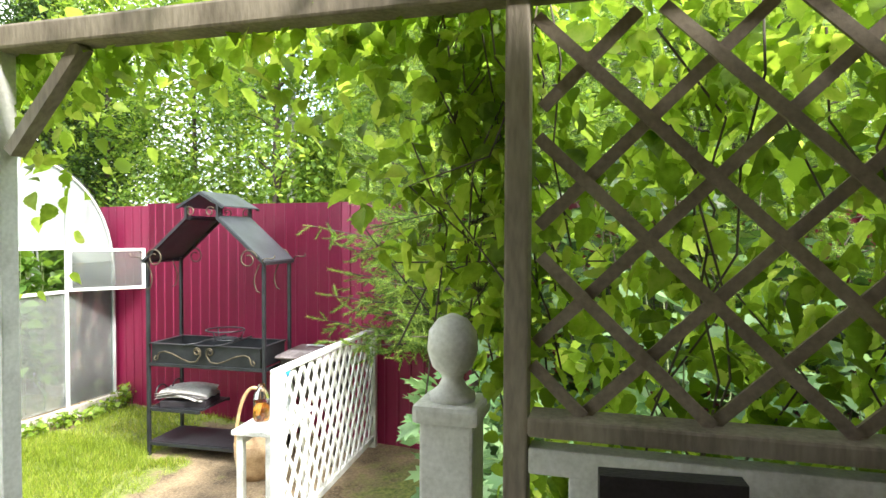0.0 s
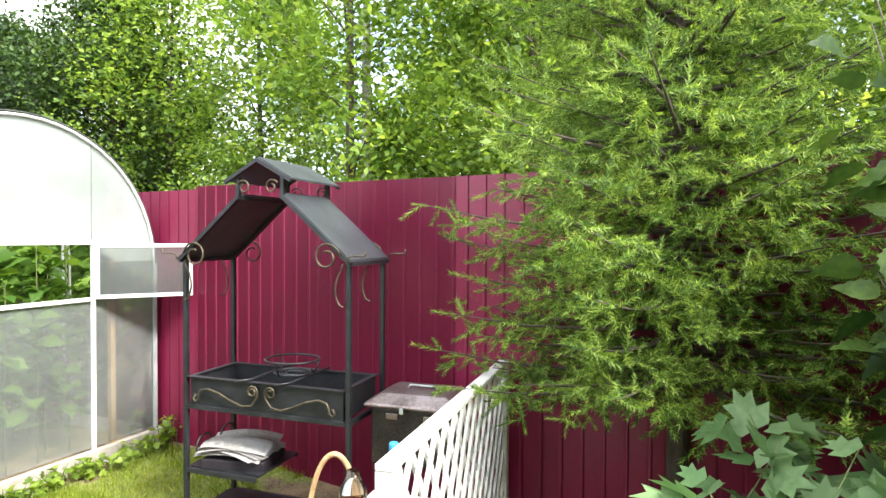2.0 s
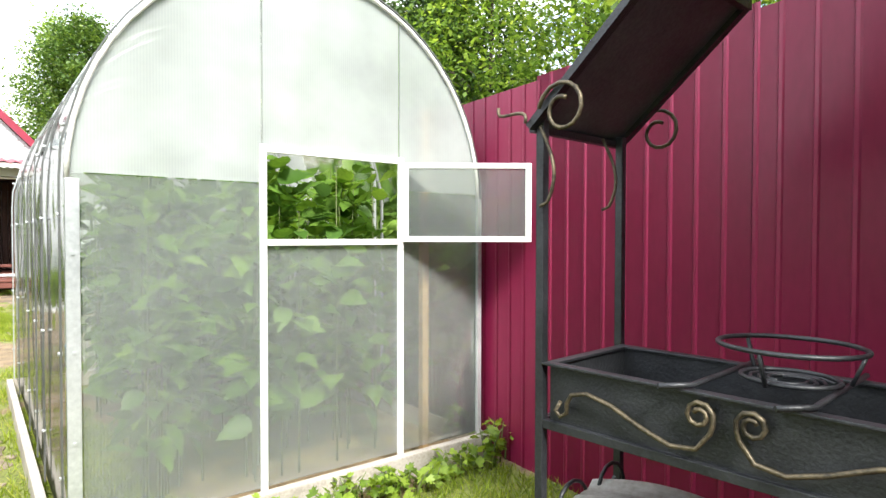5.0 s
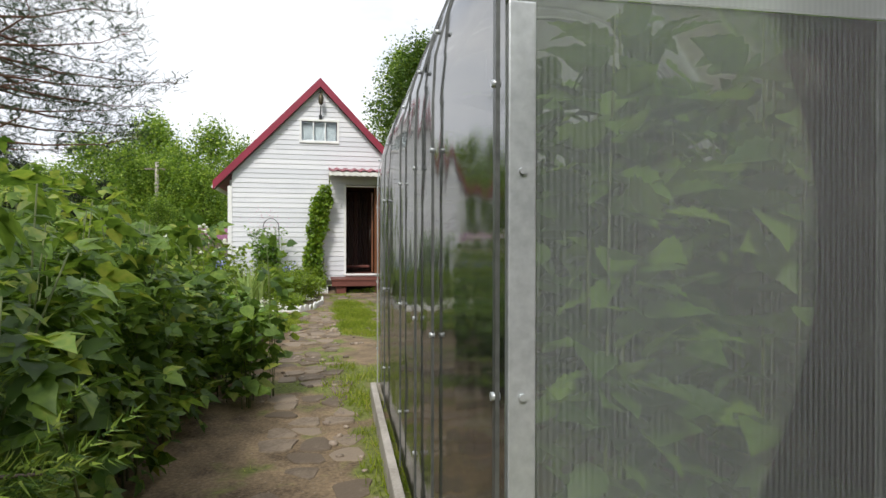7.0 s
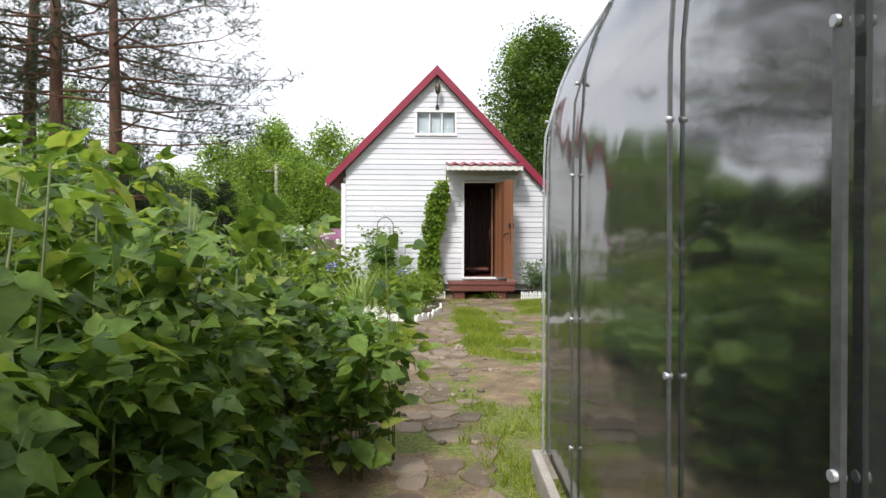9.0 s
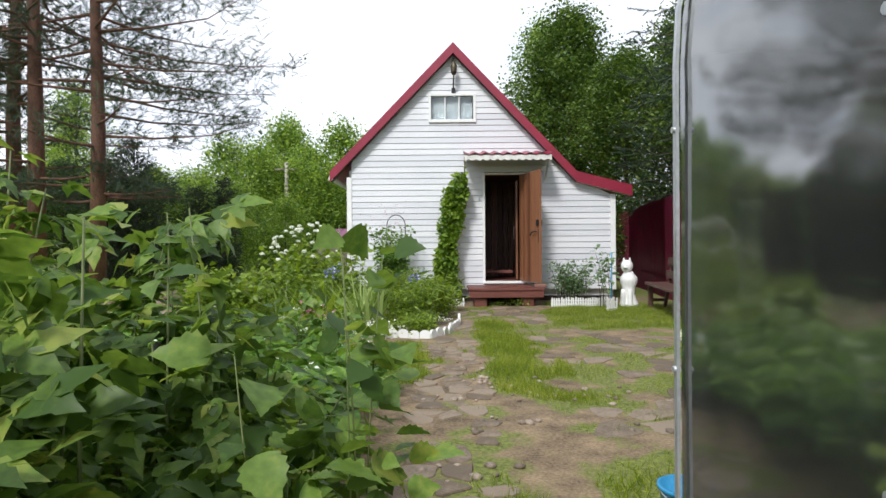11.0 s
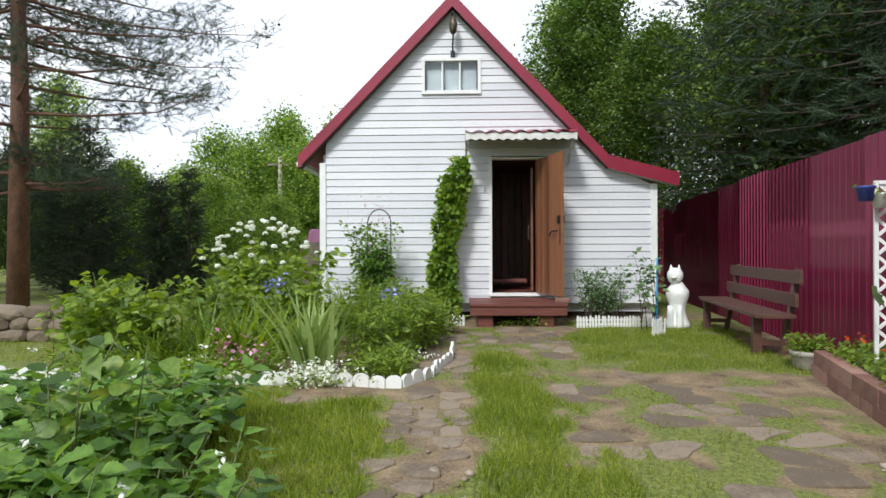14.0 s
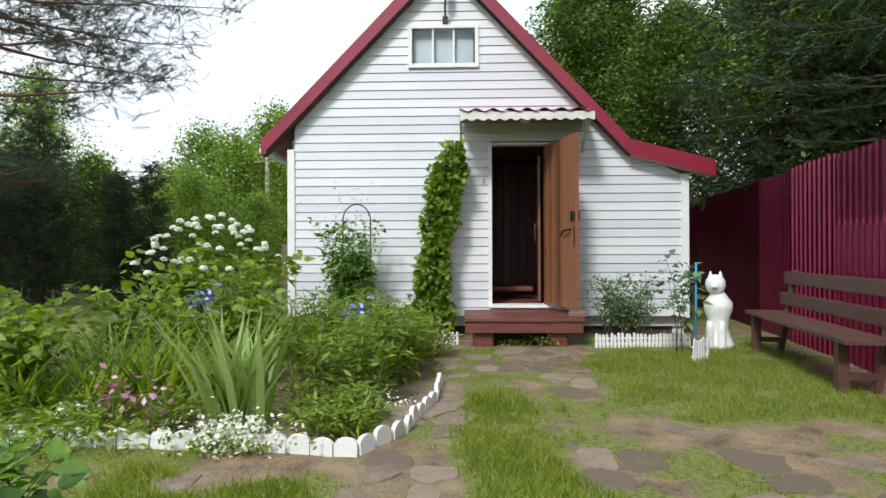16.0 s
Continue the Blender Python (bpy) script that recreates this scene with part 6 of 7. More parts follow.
# white-flowering bush at the house corner, climbing rose, hop column
hb = leafy("hydrangea_bush", "large hydrangea bush with white flower heads", "bush", ("stem", "leaf_garden"), BIGLEAF, 0.12, 46, (-0.55, 0.55, -0.5, 0.5), (0.8, 1.35), 30, 450, low=0.15, spread=0.14, origin=(-5.55, -1.5, 0))
rr = np.random.default_rng(4)
flower_heads(hb, "flower_head", "flower", [((q := rr.uniform(0, 6.28)) and (0.85 * math.cos(q) * (u := rr.uniform(0.15, 1.0))), 0.65 * math.sin(q) * u, 1.42 - 0.55 * u ** 2 + rr.uniform(-0.06, 0.06)) for _ in range(62)], 0.036, 44, 0.026, 5)
leafy("rose_bush", "tall climbing rose bush against the white wall", "bush", ("stem", "leaf_potato"), BIGLEAF, 0.065, 26, (-0.22, 0.22, -0.12, 0.1), (1.0, 1.62), 95, 451, low=0.15, spread=0.12, origin=(-4.27, -0.42, 0), lean=0.09)
rb = tagged(empty("rose_blossoms", pose(-4.27, -0.42, 0)), "small pink blossom sprays on the rose bush", "flowers")
leaves("petals", M["pink"], rb, LEAF, np.random.default_rng(8).normal(size=(170, 3)) * np.array((0.22, 0.1, 0.16)) + np.array((0, -0.05, 1.55)), 0.028, 3)
ar = tagged(empty("plant_hoop", pose(-4.2, -0.45, 0)), "thin dark wire hoop for the climbing rose", "support")
part("hoop", tube(bmesh.new(), [(0.17 * math.cos(a), 0, 1.45 + 0.2 * math.sin(a)) for a in np.linspace(0, math.pi, 16)], 0.008), M["iron"], ar)
for s in (-0.17, 0.17):
    part("leg", tube(bmesh.new(), [(s, 0, -0.03), (s, 0, 1.45)], 0.008), M["iron"], ar)


def build_hop():
    rng = np.random.default_rng(77)
    o = tagged(empty("hop_vine", pose(-3.15, -0.2, 0)), "dense yellow-green climbing vine on the house wall", "vine")
    bm = bmesh.new()
    for i in range(7):
        ph = rng.uniform(0, 6)
        tube(bm, [(-0.1 + 0.22 * (z / 2.3) ** 2 + 0.06 * math.sin(ph + 4 * z), 0.02 * math.cos(ph + 5 * z), z) for z in np.linspace(0, 2.35, 14)], 0.006, 5)
    part("stems", bm, M["stem"], o)
    N = 3000
    z = rng.uniform(0.15, 2.40, N)
    w = (0.27 - 0.10 * (z / 2.4) ** 3) * (0.85 + 0.3 * np.sin(z * 7.0) * np.sin(z * 3.1 + 1))
    P = np.stack([-0.16 + 0.30 * (z / 2.35) ** 2 + rng.uniform(-1, 1, N) * w, -0.08 + rng.normal(0, 0.07, N), z + rng.normal(0, 0.05, N)], 1)
    ax = np.tile(np.array([[0.0, -0.5, -0.7]]), (N, 1))
    link("leaves", merged("leaves", LOBED[0], LOBED[1], frames(rng, N, 0.075, up=0.2, axis=ax, spread=0.5), P), M["leaf_hop"], o)


build_hop()
leafy("currant_bush", "twiggy young bush in front of the white wall", "bush", ("bark", "leaf_maple"), LEAF, 0.052, 46, (-0.26, 0.24, -0.14, 0.12), (0.45, 0.88), 44, 460, low=0.3, spread=0.09, lean=0.28, origin=(-0.98, -0.6, 0))
leafy("young_tree", "thin young apple tree tied to a blue stake", "tree", ("bark", "leaf_maple"), BIGLEAF, 0.085, 6, (-0.1, 0.12, -0.06, 0.06), (0.7, 1.2), 22, 461, low=0.35, spread=0.1, lean=0.2, origin=(-0.62, -1.45, 0))
sk = tagged(part("plant_stake", tube(bmesh.new(), [(0, 0, -0.03), (0.01, 0, 0.95)], 0.011, 8), M["blue"], m=pose(-0.52, -1.5, 0)), "bright blue plastic plant stake in the grass", "stake")
leafy("weed_clump", "small leafy weeds under the wooden step", "plant", ("stem", "leaf_garden"), LEAF, 0.05, 14, (-0.3, 0.3, -0.05, 0.05), (0.06, 0.15), 12, 462, origin=(-2.2, -0.95, 0))

# lobed bush in front of the spruce, weeds along the greenhouse
leafy("viburnum_bush", "pale lobed-leaf bush beside the arbour", "bush", ("stem", "leaf_maple"), LOBED, 0.14, 30, (-0.40, 0.40, -0.5, 0.35), (0.7, 1.28), 26, 470, low=0.2, spread=0.14, origin=(-2.72, -17.72, 0))
leafy("viburnum_bush", "pale lobed-leaf bush beside the arbour", "bush", ("stem", "leaf_maple"), LOBED, 0.12, 20, (-0.35, 0.35, -0.3, 0.3), (0.5, 0.85), 24, 471, low=0.1, spread=0.14, origin=(-3.55, -17.9, 0))
leafy("viburnum_bush", "broad green bush outside the arbour lattice", "bush", ("stem", "leaf_maple"), BIGLEAF, 0.12, 40, (-0.35, 0.35, -0.9, 0.5), (1.1, 1.9), 30, 472, low=0.1, spread=0.18, origin=(-3.75, -19.0, 0))
leafy("viburnum_bush", "broad green bush outside the arbour lattice", "bush", ("stem", "leaf_maple"), BIGLEAF, 0.12, 40, (-0.35, 0.35, -0.9, 0.9), (1.1, 2.0), 30, 473, low=0.1, spread=0.18, origin=(-3.2, -20.2, 0))
for i, (x, y) in enumerate(((-2.35, -18.6), (-2.1, -19.5), (-2.5, -20.4), (-2.2, -21.4))):
    leafy("elder_bush", "tall green elder bush between the arbour and the fence", "bush", ("bark", "leaf_dark"), BIGLEAF, 0.13, 26, (-0.45, 0.35, -0.5, 0.5), (1.5, 2.5), 46, 474 + 20 * i, "elder bushes by the fence", low=0.1, spread=0.22, origin=(x, y, 0))
for i in range(13):
    p = GM @ Vector((0.2 + i * 0.155, -0.16 - 0.03 * (i % 3), 0))
    leafy("weed_clump", "low strawberry-like weeds by the greenhouse base", "plant", ("stem", "leaf_garden"), LOBED, 0.055, 7, (-0.07, 0.07, -0.05, 0.05), (0.05, 0.15 if i < 11 else 0.28), 8, 480 + i, "weeds by the greenhouse", origin=(p.x, p.y, 0), spread=0.05)

# ---- edging of the flower bed ----
def scallop_mesh():
    bm = bmesh.new()
    pts = [(-0.062, -0.02), (0.062, -0.02), (0.062, 0.075)] + [(0.062 * math.cos(a), 0.075 + 0.045 * math.sin(a)) for a in np.linspace(0.25, math.pi - 0.25, 7)] + [(-0.062, 0.075)]
    prism(bm, pts, -0.014, 0.014)
    me = bpy.data.meshes.new("edging_piece")
    bmesh.ops.recalc_face_normals(bm, faces=bm.faces)
    bm.to_mesh(me)
    bm.free()
    me.materials.append(M["white"])
    return me


def build_edging():
    e = tagged(empty("bed_edging"), "white scalloped plastic edging round the flower bed", "edging")
    me = scallop_mesh()
    line = [Vector((-8.2, -4.22, 0)), Vector((-6.4, -4.36, 0)), Vector((-3.45, -4.62, 0)), Vector((-3.25, -4.2, 0)), Vector((-3.10, -3.5, 0)), Vector((-3.08, -2.9, 0))]
    for a, b in zip(line, line[1:]):
        L = (b - a).length
        n = max(1, int(L / 0.125))
        for i in range(n):
            p = a + (b - a) * ((i + 0.5) / n)
            ob = link("edging_piece", me, None, e)
            ob.matrix_basis = Matrix.Translation((p.x, p.y, rngp.uniform(-0.015, 0.01))) @ Matrix.Rotation(math.atan2(b.y - a.y, b.x - a.x) + rngp.uniform(-0.12, 0.12), 4, "Z") @ Matrix.Rotation(rngp.uniform(-0.12, 0.12), 4, "X") @ Matrix.Diagonal((1, 1, 0.82, 1))
    al = tagged(empty("white_alyssum", pose(-4.15, -4.58, 0)), "cushion of tiny white alyssum flowers on the edging", "flowers")
    rng = np.random.default_rng(3)
    P = np.stack([rng.normal(0, 0.15, 700), rng.normal(0, 0.07, 700), np.abs(rng.normal(0.10, 0.05, 700))], 1)
    leaves("blossom", M["flower"], al, LEAF, P, 0.032, 4)
    leaves("leaves", M["leaf_garden"], al, LEAF, P[:400] * np.array((1, 1, 0.6)), 0.04, 5)
    for x, y in ((-3.35, -4.1), (-3.55, -3.9), (-6.0, -3.95), (-5.2, -4.3)):
        a2 = tagged(empty("white_alyssum", pose(x, y, 0)), "small white blossom cushion in the flower bed", "flowers")
        leaves("blossom", M["flower"], a2, LEAF, np.random.default_rng(int(-x * 100)).normal(size=(60, 3)) * np.array((0.07, 0.05, 0.03)) + np.array((0, 0, 0.16)), 0.026, 6)
    for x, y, z, mt, lab in ((-4.85, -3.3, 0.72, "violet", "violet bellflower among the border leaves"), (-4.95, -4.3, 0.25, "pink", "small pink flowers by the edging"), (-4.7, -4.35, 0.22, "pink", "small pink flowers by the edging"), (-3.7, -3.3, 0.62, "violet", "violet bellflower among the border leaves")):
        a2 = tagged(empty("flower_spray", pose(x, y, 0)), lab, "flowers")
        leaves("petals", M[mt], a2, LEAF, np.random.default_rng(int(-y * 100)).normal(size=(40, 3)) * np.array((0.05, 0.05, 0.06)) + np.array((0, 0, z)), 0.05, 7)
        part("stem", tube(bmesh.new(), [(0, 0, 0), (0.01, 0, z)], 0.004), M["stem"], a2)


build_edging()


def picket_row(a, b, h=0.15, label="low white plastic picket border by the wall", w=0.014, pitch=0.042, mat="white"):
    a, b = Vector((*a, 0)), Vector((*b, 0))
    L = (b - a).length
    o = tagged(empty("picket_border", Matrix.Translation(a) @ Matrix.Rotation(math.atan2(b.y - a.y, b.x - a.x), 4, "Z")), label, "edging", "white picket borders")
    bm = bmesh.new()
    prism(bm, [(-w, -0.02), (w, -0.02), (w, h - w), (0, h), (-w, h - w)], -0.005, 0.005)
    me = bpy.data.meshes.new("picket")
    bmesh.ops.recalc_face_normals(bm, faces=bm.faces)
    bm.to_mesh(me)
    bm.free()
    me.materials.append(M[mat])
    n = int(L / pitch)
    for i in range(n):
        link("picket", me, None, o).matrix_basis = pose(0.02 + i * L / n, 0, rngp.uniform(-0.01, 0.02), 0, rngp.uniform(-5, 5), 0)
    for z in (h * 0.27, h * 0.67):
        part("rail", box(bmesh.new(), 0.0, L, 0.0055, 0.010, z - 0.008, z + 0.008), M[mat], o)


picket_row((-4.6, -0.95), (-2.95, -0.80))
picket_row((-1.45, -1.05), (-0.35, -0.95))
picket_row((-0.72, -1.95), (-0.50, -1.78), 0.22)
picket_row((-6.4, -6.55), (-4.6, -6.78), 0.34, "weathered white wooden pickets behind the potato patch", 0.036, 0.125, "oldwhite")

# ---- bench, cat statue, pots, raised bed ----
def build_bench():
    a, b = Vector((0.167, -1.10, 0)), Vector((-0.155, -3.30, 0))
    d = (b - a).normalized()
    L = (b - a).length
    # local x along the front edge away from the house, y towards the fence
    o = tagged(empty("garden_bench", Matrix.Translation(a) @ Matrix.Rotation(math.atan2(d.y, d.x), 4, "Z")), "brown painted wooden bench with two back slats by the fence", "bench")
    part("seat", box(bmesh.new(), -0.03, L + 0.03, 0.0, 0.36, 0.385, 0.425, 0.006), M["bench"], o)
    for x in (0.10, L - 0.22):
        part("leg", box(bmesh.new(), x, x + 0.07, 0.03, 0.11, -0.02, 0.385, 0.004), M["bench"], o)
        part("back_leg", beam(bmesh.new(), (x + 0.03, 0.30, -0.02), (x + 0.03, 0.46, 0.86), 0.07, 0.05), M["bench"], o)
        part("stretcher", box(bmesh.new(), x + 0.01, x + 0.05, 0.11, 0.32, 0.10, 0.15), M["bench"], o)
    for z, y in ((0.56, 0.375), (0.78, 0.415)):
        part("back_slat", box(bmesh.new(), -0.02, L + 0.02, y - 0.02, y + 0.012, z - 0.065, z + 0.065, 0.006), M["bench"], o)


build_bench()


def build_cat():
    bm = bmesh.new()
    lathe(bm, [(0.165, 0.0), (0.16, 0.05), (0.125, 0.12), (0.10, 0.22), (0.115, 0.33), (0.15, 0.43), (0.145, 0.50), (0.09, 0.57), (0.065, 0.61)], 22)
    lathe(bm, [(0.05, 0.585), (0.085, 0.62), (0.105, 0.68), (0.10, 0.74), (0.065, 0.79), (0.02, 0.805)], 22, (-0.025, -0.03, 0))
    for s in (-1, 1):
        lathe(bm, [(0.035, 0.765), (0.02, 0.80), (0.004, 0.845)], 8, (-0.025 + s * 0.05, -0.03, 0))
        lathe(bm, [(0.05, 0.0), (0.05, 0.03), (0.04, 0.2), (0.03, 0.3)], 10, (-0.02 + s * 0.06, -0.13, 0))
    lathe(bm, [(0.035, 0.66), (0.04, 0.68), (0.02, 0.70)], 10, (-0.03, -0.125, 0))
    ob = part("cat_statue", bm, M["plaster"], m=pose(-0.08, -1.0, 0, 0, 0, -25))
    tagged(ob, "white plaster statue of a sitting cat by the bench", "statue")


build_cat()


def pot(name, label, prof, mat, m, cat="pot"):
    o = tagged(empty(name, m), label, cat)
    part("pot", lathe(bmesh.new(), prof, 24), mat, o)
    return o


fp = pot("flower_pot", "cream clay pot with green marigold plants by the bench", [(0.10, 0.0), (0.12, 0.02), (0.135, 0.12), (0.15, 0.13), (0.15, 0.165), (0.135, 0.165), (0.12, 0.13)], M["concrete"], pose(0.05, -3.83, 0))
leafy("x", "", "", ("stem", "leaf_garden"), LEAF, 0.05, 22, (-0.12, 0.12, -0.12, 0.12), (0.22, 0.36), 22, 520, parent=fp, low=0.4, spread=0.07, r=0.003)


def build_raised_bed():
    o = tagged(empty("raised_bed"), "brick-edged raised bed with soil along the fence", "flower bed")
    a, b = Vector((0.02, -4.02, 0)), Vector((-0.95, -7.2, 0))
    L = (b - a).length
    d = (b - a) / L
    ang = math.atan2(d.y, d.x)
    me_b = bmesh.new()
    box(me_b, -0.118, 0.118, -0.055, 0.055, -0.06, 0.06, 0.006)
    me = bpy.data.meshes.new("brick")
    me_b.to_mesh(me)
    me_b.free()
    me.materials.append(M["brick"])
    n = int(L / 0.245)
    for c in range(2):
        for i in range(n):
            p = a + d * (0.125 + i * 0.245 + 0.11 * c)
            ob = link("brick", me, None, o)
            ob.matrix_basis = Matrix.Translation((p.x, p.y, 0.035 + 0.122 * c if c == 0 else 0.155)) @ Matrix.Rotation(ang + rngp.uniform(-0.03, 0.03), 4, "Z")
    f = fence_at(-4.02, 0.06)
    for i in range(4):
        p = Vector((0.02, -4.0, 0)) + (Vector((f.x, f.y, 0)) - Vector((0.02, -4.0, 0))) * (i + 0.5) / 4
        ob = link("brick", me, None, o)
        ob.matrix_basis = Matrix.Translation((p.x + 0.05, p.y, 0.09)) @ Matrix.Rotation(0.05, 4, "Z") @ Matrix.Diagonal((0.45, 1, 1, 1))
    g = fence_at(-7.2, 0.06)
    bm = bmesh.new()
    q = [bm.verts.new(p) for p in ((a.x + 0.06, a.y - 0.05, 0.15), (b.x + 0.06, b.y, 0.15), (g.x, g.y, 0.15), (f.x, f.y, 0.15))]
    fa = bm.faces.new(q)
    r = bmesh.ops.extrude_face_region(bm, geom=[fa])
    bmesh.ops.translate(bm, verts=[v for v in r["geom"] if isinstance(v, bmesh.types.BMVert)], vec=(0, 0, -0.17))
    part("soil", bm, M["bark"], o)
    for i in range(9):
        t = (i + 0.5) / 9
        p = a + (b - a) * t
        leafy("marigold_plant", "low marigold plants with small orange flowers", "plant", ("stem", "leaf_garden"), LEAF, 0.05, 16, (-0.10, 0.30, -0.16, 0.16), (0.10, 0.2), 22, 530 + i, "marigolds in the raised bed", origin=(p.x + 0.18, p.y, 0.14), low=0.3, spread=0.07, r=0.003)
        m2 = tagged(empty("marigold_flower", pose(p.x + 0.2, p.y, 0.15)), "tiny orange-red marigold blossoms", "flowers", "marigold blossoms")
        rng = np.random.default_rng(i)
        for j in range(3):
            flower_heads(m2, "blossom", "orange", [(rng.uniform(-0.1, 0.2), rng.uniform(-0.12, 0.12), 0.20)], 0.014, 18, 0.016, i * 3 + j)


M["orange"] = leaf_material("orange_petals", (0.45, 0.05, 0.01), (0.65, 0.14, 0.02), glow=0.15)
build_raised_bed()


def build_white_ladder():
    # narrow lattice with squash vine and two hanging pots
    o = tagged(empty("plant_trellis", pose(0.13, -4.58, 0.1, 0, 0, -8)), "narrow white lattice trellis with climbing squash", "trellis")
    for x in (0.0, 0.30):
        part("upright", box(bmesh.new(), x - 0.014, x + 0.014, -0.012, 0.012, 0.0, 1.47, 0.003), M["white"], o)
    for z in (1.455, 0.06):
        part("cross_bar", box(bmesh.new(), 0.014, 0.286, -0.012, 0.012, z - 0.014, z + 0.014, 0.003), M["white"], o)
    z = 0.08
    while z < 1.36:
        for s, y in ((1, -0.006), (-1, 0.006)):
            x0, x1 = (0.014, 0.286) if s > 0 else (0.286, 0.014)
            part("slat", beam(bmesh.new(), (x0, y, z), (x1, y, min(z + 0.26, 1.45)), 0.01, 0.024, up=(1, 0, 0)), M["white"], o)
        z += 0.14
    for x, zz, mt, lab in ((-0.13, 1.31, "bluedark", "dark blue plastic pot hung on the trellis"), (-0.02, 1.26, "white", "white plastic pot hung on the trellis")):
        q = tagged(empty("hanging_pot", pose(0.13 + x, -4.66, 0.1 + zz)), lab, "pot")
        part("pot", lathe(bmesh.new(), [(0.045, 0.0), (0.06, 0.09), (0.068, 0.095), (0.068, 0.11), (0.06, 0.11), (0.05, 0.08)], 18), M[mt], q)
        part("hook", tube(bmesh.new(), [(0, 0.06, 0.09), (0, 0.085, 0.12), (0, 0.09, 0.09)], 0.004), M["iron"], q)
        leafy("x", "", "", ("stem", "leaf_garden"), LEAF, 0.03, 6, (-0.03, 0.03, -0.03, 0.03), (0.11, 0.17), 8, 560 + int(zz * 100), parent=q, low=0.6, spread=0.03, r=0.002)
    rng = np.random.default_rng(90)
    s = tagged(empty("squash_vine", pose(0.3, -4.62, 0.12)), "squash vine with very large leaves on the trellis", "vine")
    part("stem", tube(bmesh.new(), [(0.1, 0.05, 0), (0.0, 0.0, 0.4), (0.12, 0.03, 0.8), (0.08, 0, 1.2), (0.2, 0.02, 1.45)], 0.008), M["stem"], s)
    P = np.array([(-0.28, -0.08, 0.62), (0.12, -0.08, 0.66), (-0.12, -0.1, 0.40), (0.1, -0.1, 0.36), (0.0, -0.1, 0.95), (0.12, -0.06, 1.15), (0.2, 0, 1.4), (0.45, -0.2, 0.30), (0.35, -0.3, 0.22), (-0.2, -0.15, 0.22), (0.2, -0.5, 0.3), (0.3, -0.8, 0.35), (0.1, -0.9, 0.28)])
    ax = np.tile(np.array([[-0.2, -0.6, -0.2]]), (len(P), 1))
    link("leaves", merged("leaves", LOBED[0], LOBED[1], frames(rng, len(P), 0.21, up=0.6, axis=ax, spread=0.5), P), M["leaf_maple"], s)


build_white_ladder()

hy = leafy("hydrangea_bush", "hydrangea with large cream flower heads by the path", "bush", ("stem", "leaf_garden"), BIGLEAF, 0.105, 34, (-0.5, 0.4, -0.45, 0.45), (0.28, 0.52), 30, 600, low=0.2, spread=0.14, origin=(-1.15, -7.85, 0), lean=0.25)
rr = np.random.default_rng(14)
HH = []
for i in range(40):
    a, u = rr.uniform(0, 2 * math.pi), math.sqrt(rr.uniform(0.05, 1.0))
    HH.append((0.72 * u * math.cos(a), 0.66 * u * math.sin(a), 0.72 - 0.42 * u * u + rr.uniform(-0.06, 0.06)))
flower_heads(hy, "flower_head", "cream", HH, 0.066, 130, 0.034, 15, "domed cream-white flower head")

bk = tagged(empty("bucket", pose(-2.38, -9.35, 0) @ Matrix.Diagonal((0.8, 0.8, 0.8, 1))), "light blue plastic bucket on the grass", "bucket")
part("body", lathe(bmesh.new(), [(0.09, 0.0), (0.125, 0.22), (0.135, 0.225), (0.135, 0.24), (0.12, 0.24), (0.085, 0.02)], 24), M["blue"], bk)
part("handle", tube(bmesh.new(), [(0.13 * math.cos(a), -0.1 * math.sin(a), 0.225 - 0.05 * math.sin(a)) for a in np.linspace(0, math.pi, 12)], 0.004), M["galv"], bk)

# low dry-stone wall across the garden, and a boulder at its end
def field_stone(k):
    bm = bmesh.new()
    bmesh.ops.create_icosphere(bm, subdivisions=2, radius=1.0)
    for v in bm.verts:
        v.co = Vector([math.copysign(abs(c) ** 0.7, c) for c in v.co])
        v.co *= 1 + 0.22 * noise.noise(v.co * 1.3 + Vector((k * 3.1, 0, 0)))
    me = bpy.data.meshes.new("stone")
    bm.to_mesh(me)
    bm.free()
    me.materials.append(M["stone"])
    return me


def build_stone_wall():
    sw = tagged(empty("stone_wall", pose(-9.0, -2.3, 0)), "low dry-stone wall of dark field stones across the lawn", "wall")
    kinds = [field_stone(k) for k in range(6)]
    for c in range(3):
        x = -2.6 + 0.1 * c
        while x < 2.15 - 0.12 * c:
            w = rngp.uniform(0.10, 0.20)
            link("stone", rngp.choice(kinds), None, sw).matrix_basis = Matrix.Translation((x + w, 0.06 * x + 0.03 * c + rngp.uniform(-0.03, 0.03), 0.06 + 0.135 * c)) @ Matrix.Rotation(rngp.uniform(-0.25, 0.25), 4, "Y") @ Matrix.Rotation(rngp.uniform(-0.3, 0.3), 4, "Z") @ Matrix.Diagonal((w * 1.1, 0.15, rngp.uniform(0.065, 0.09), 1))
            x += w * 1.9
    tagged(link("boulder", field_stone(9), None, None, m=pose(-6.72, -2.95, 0.12) @ Matrix.Diagonal((0.27, 0.22, 0.30, 1))), "rounded brown boulder on the lawn by the bed", "boulder")


build_stone_wall()

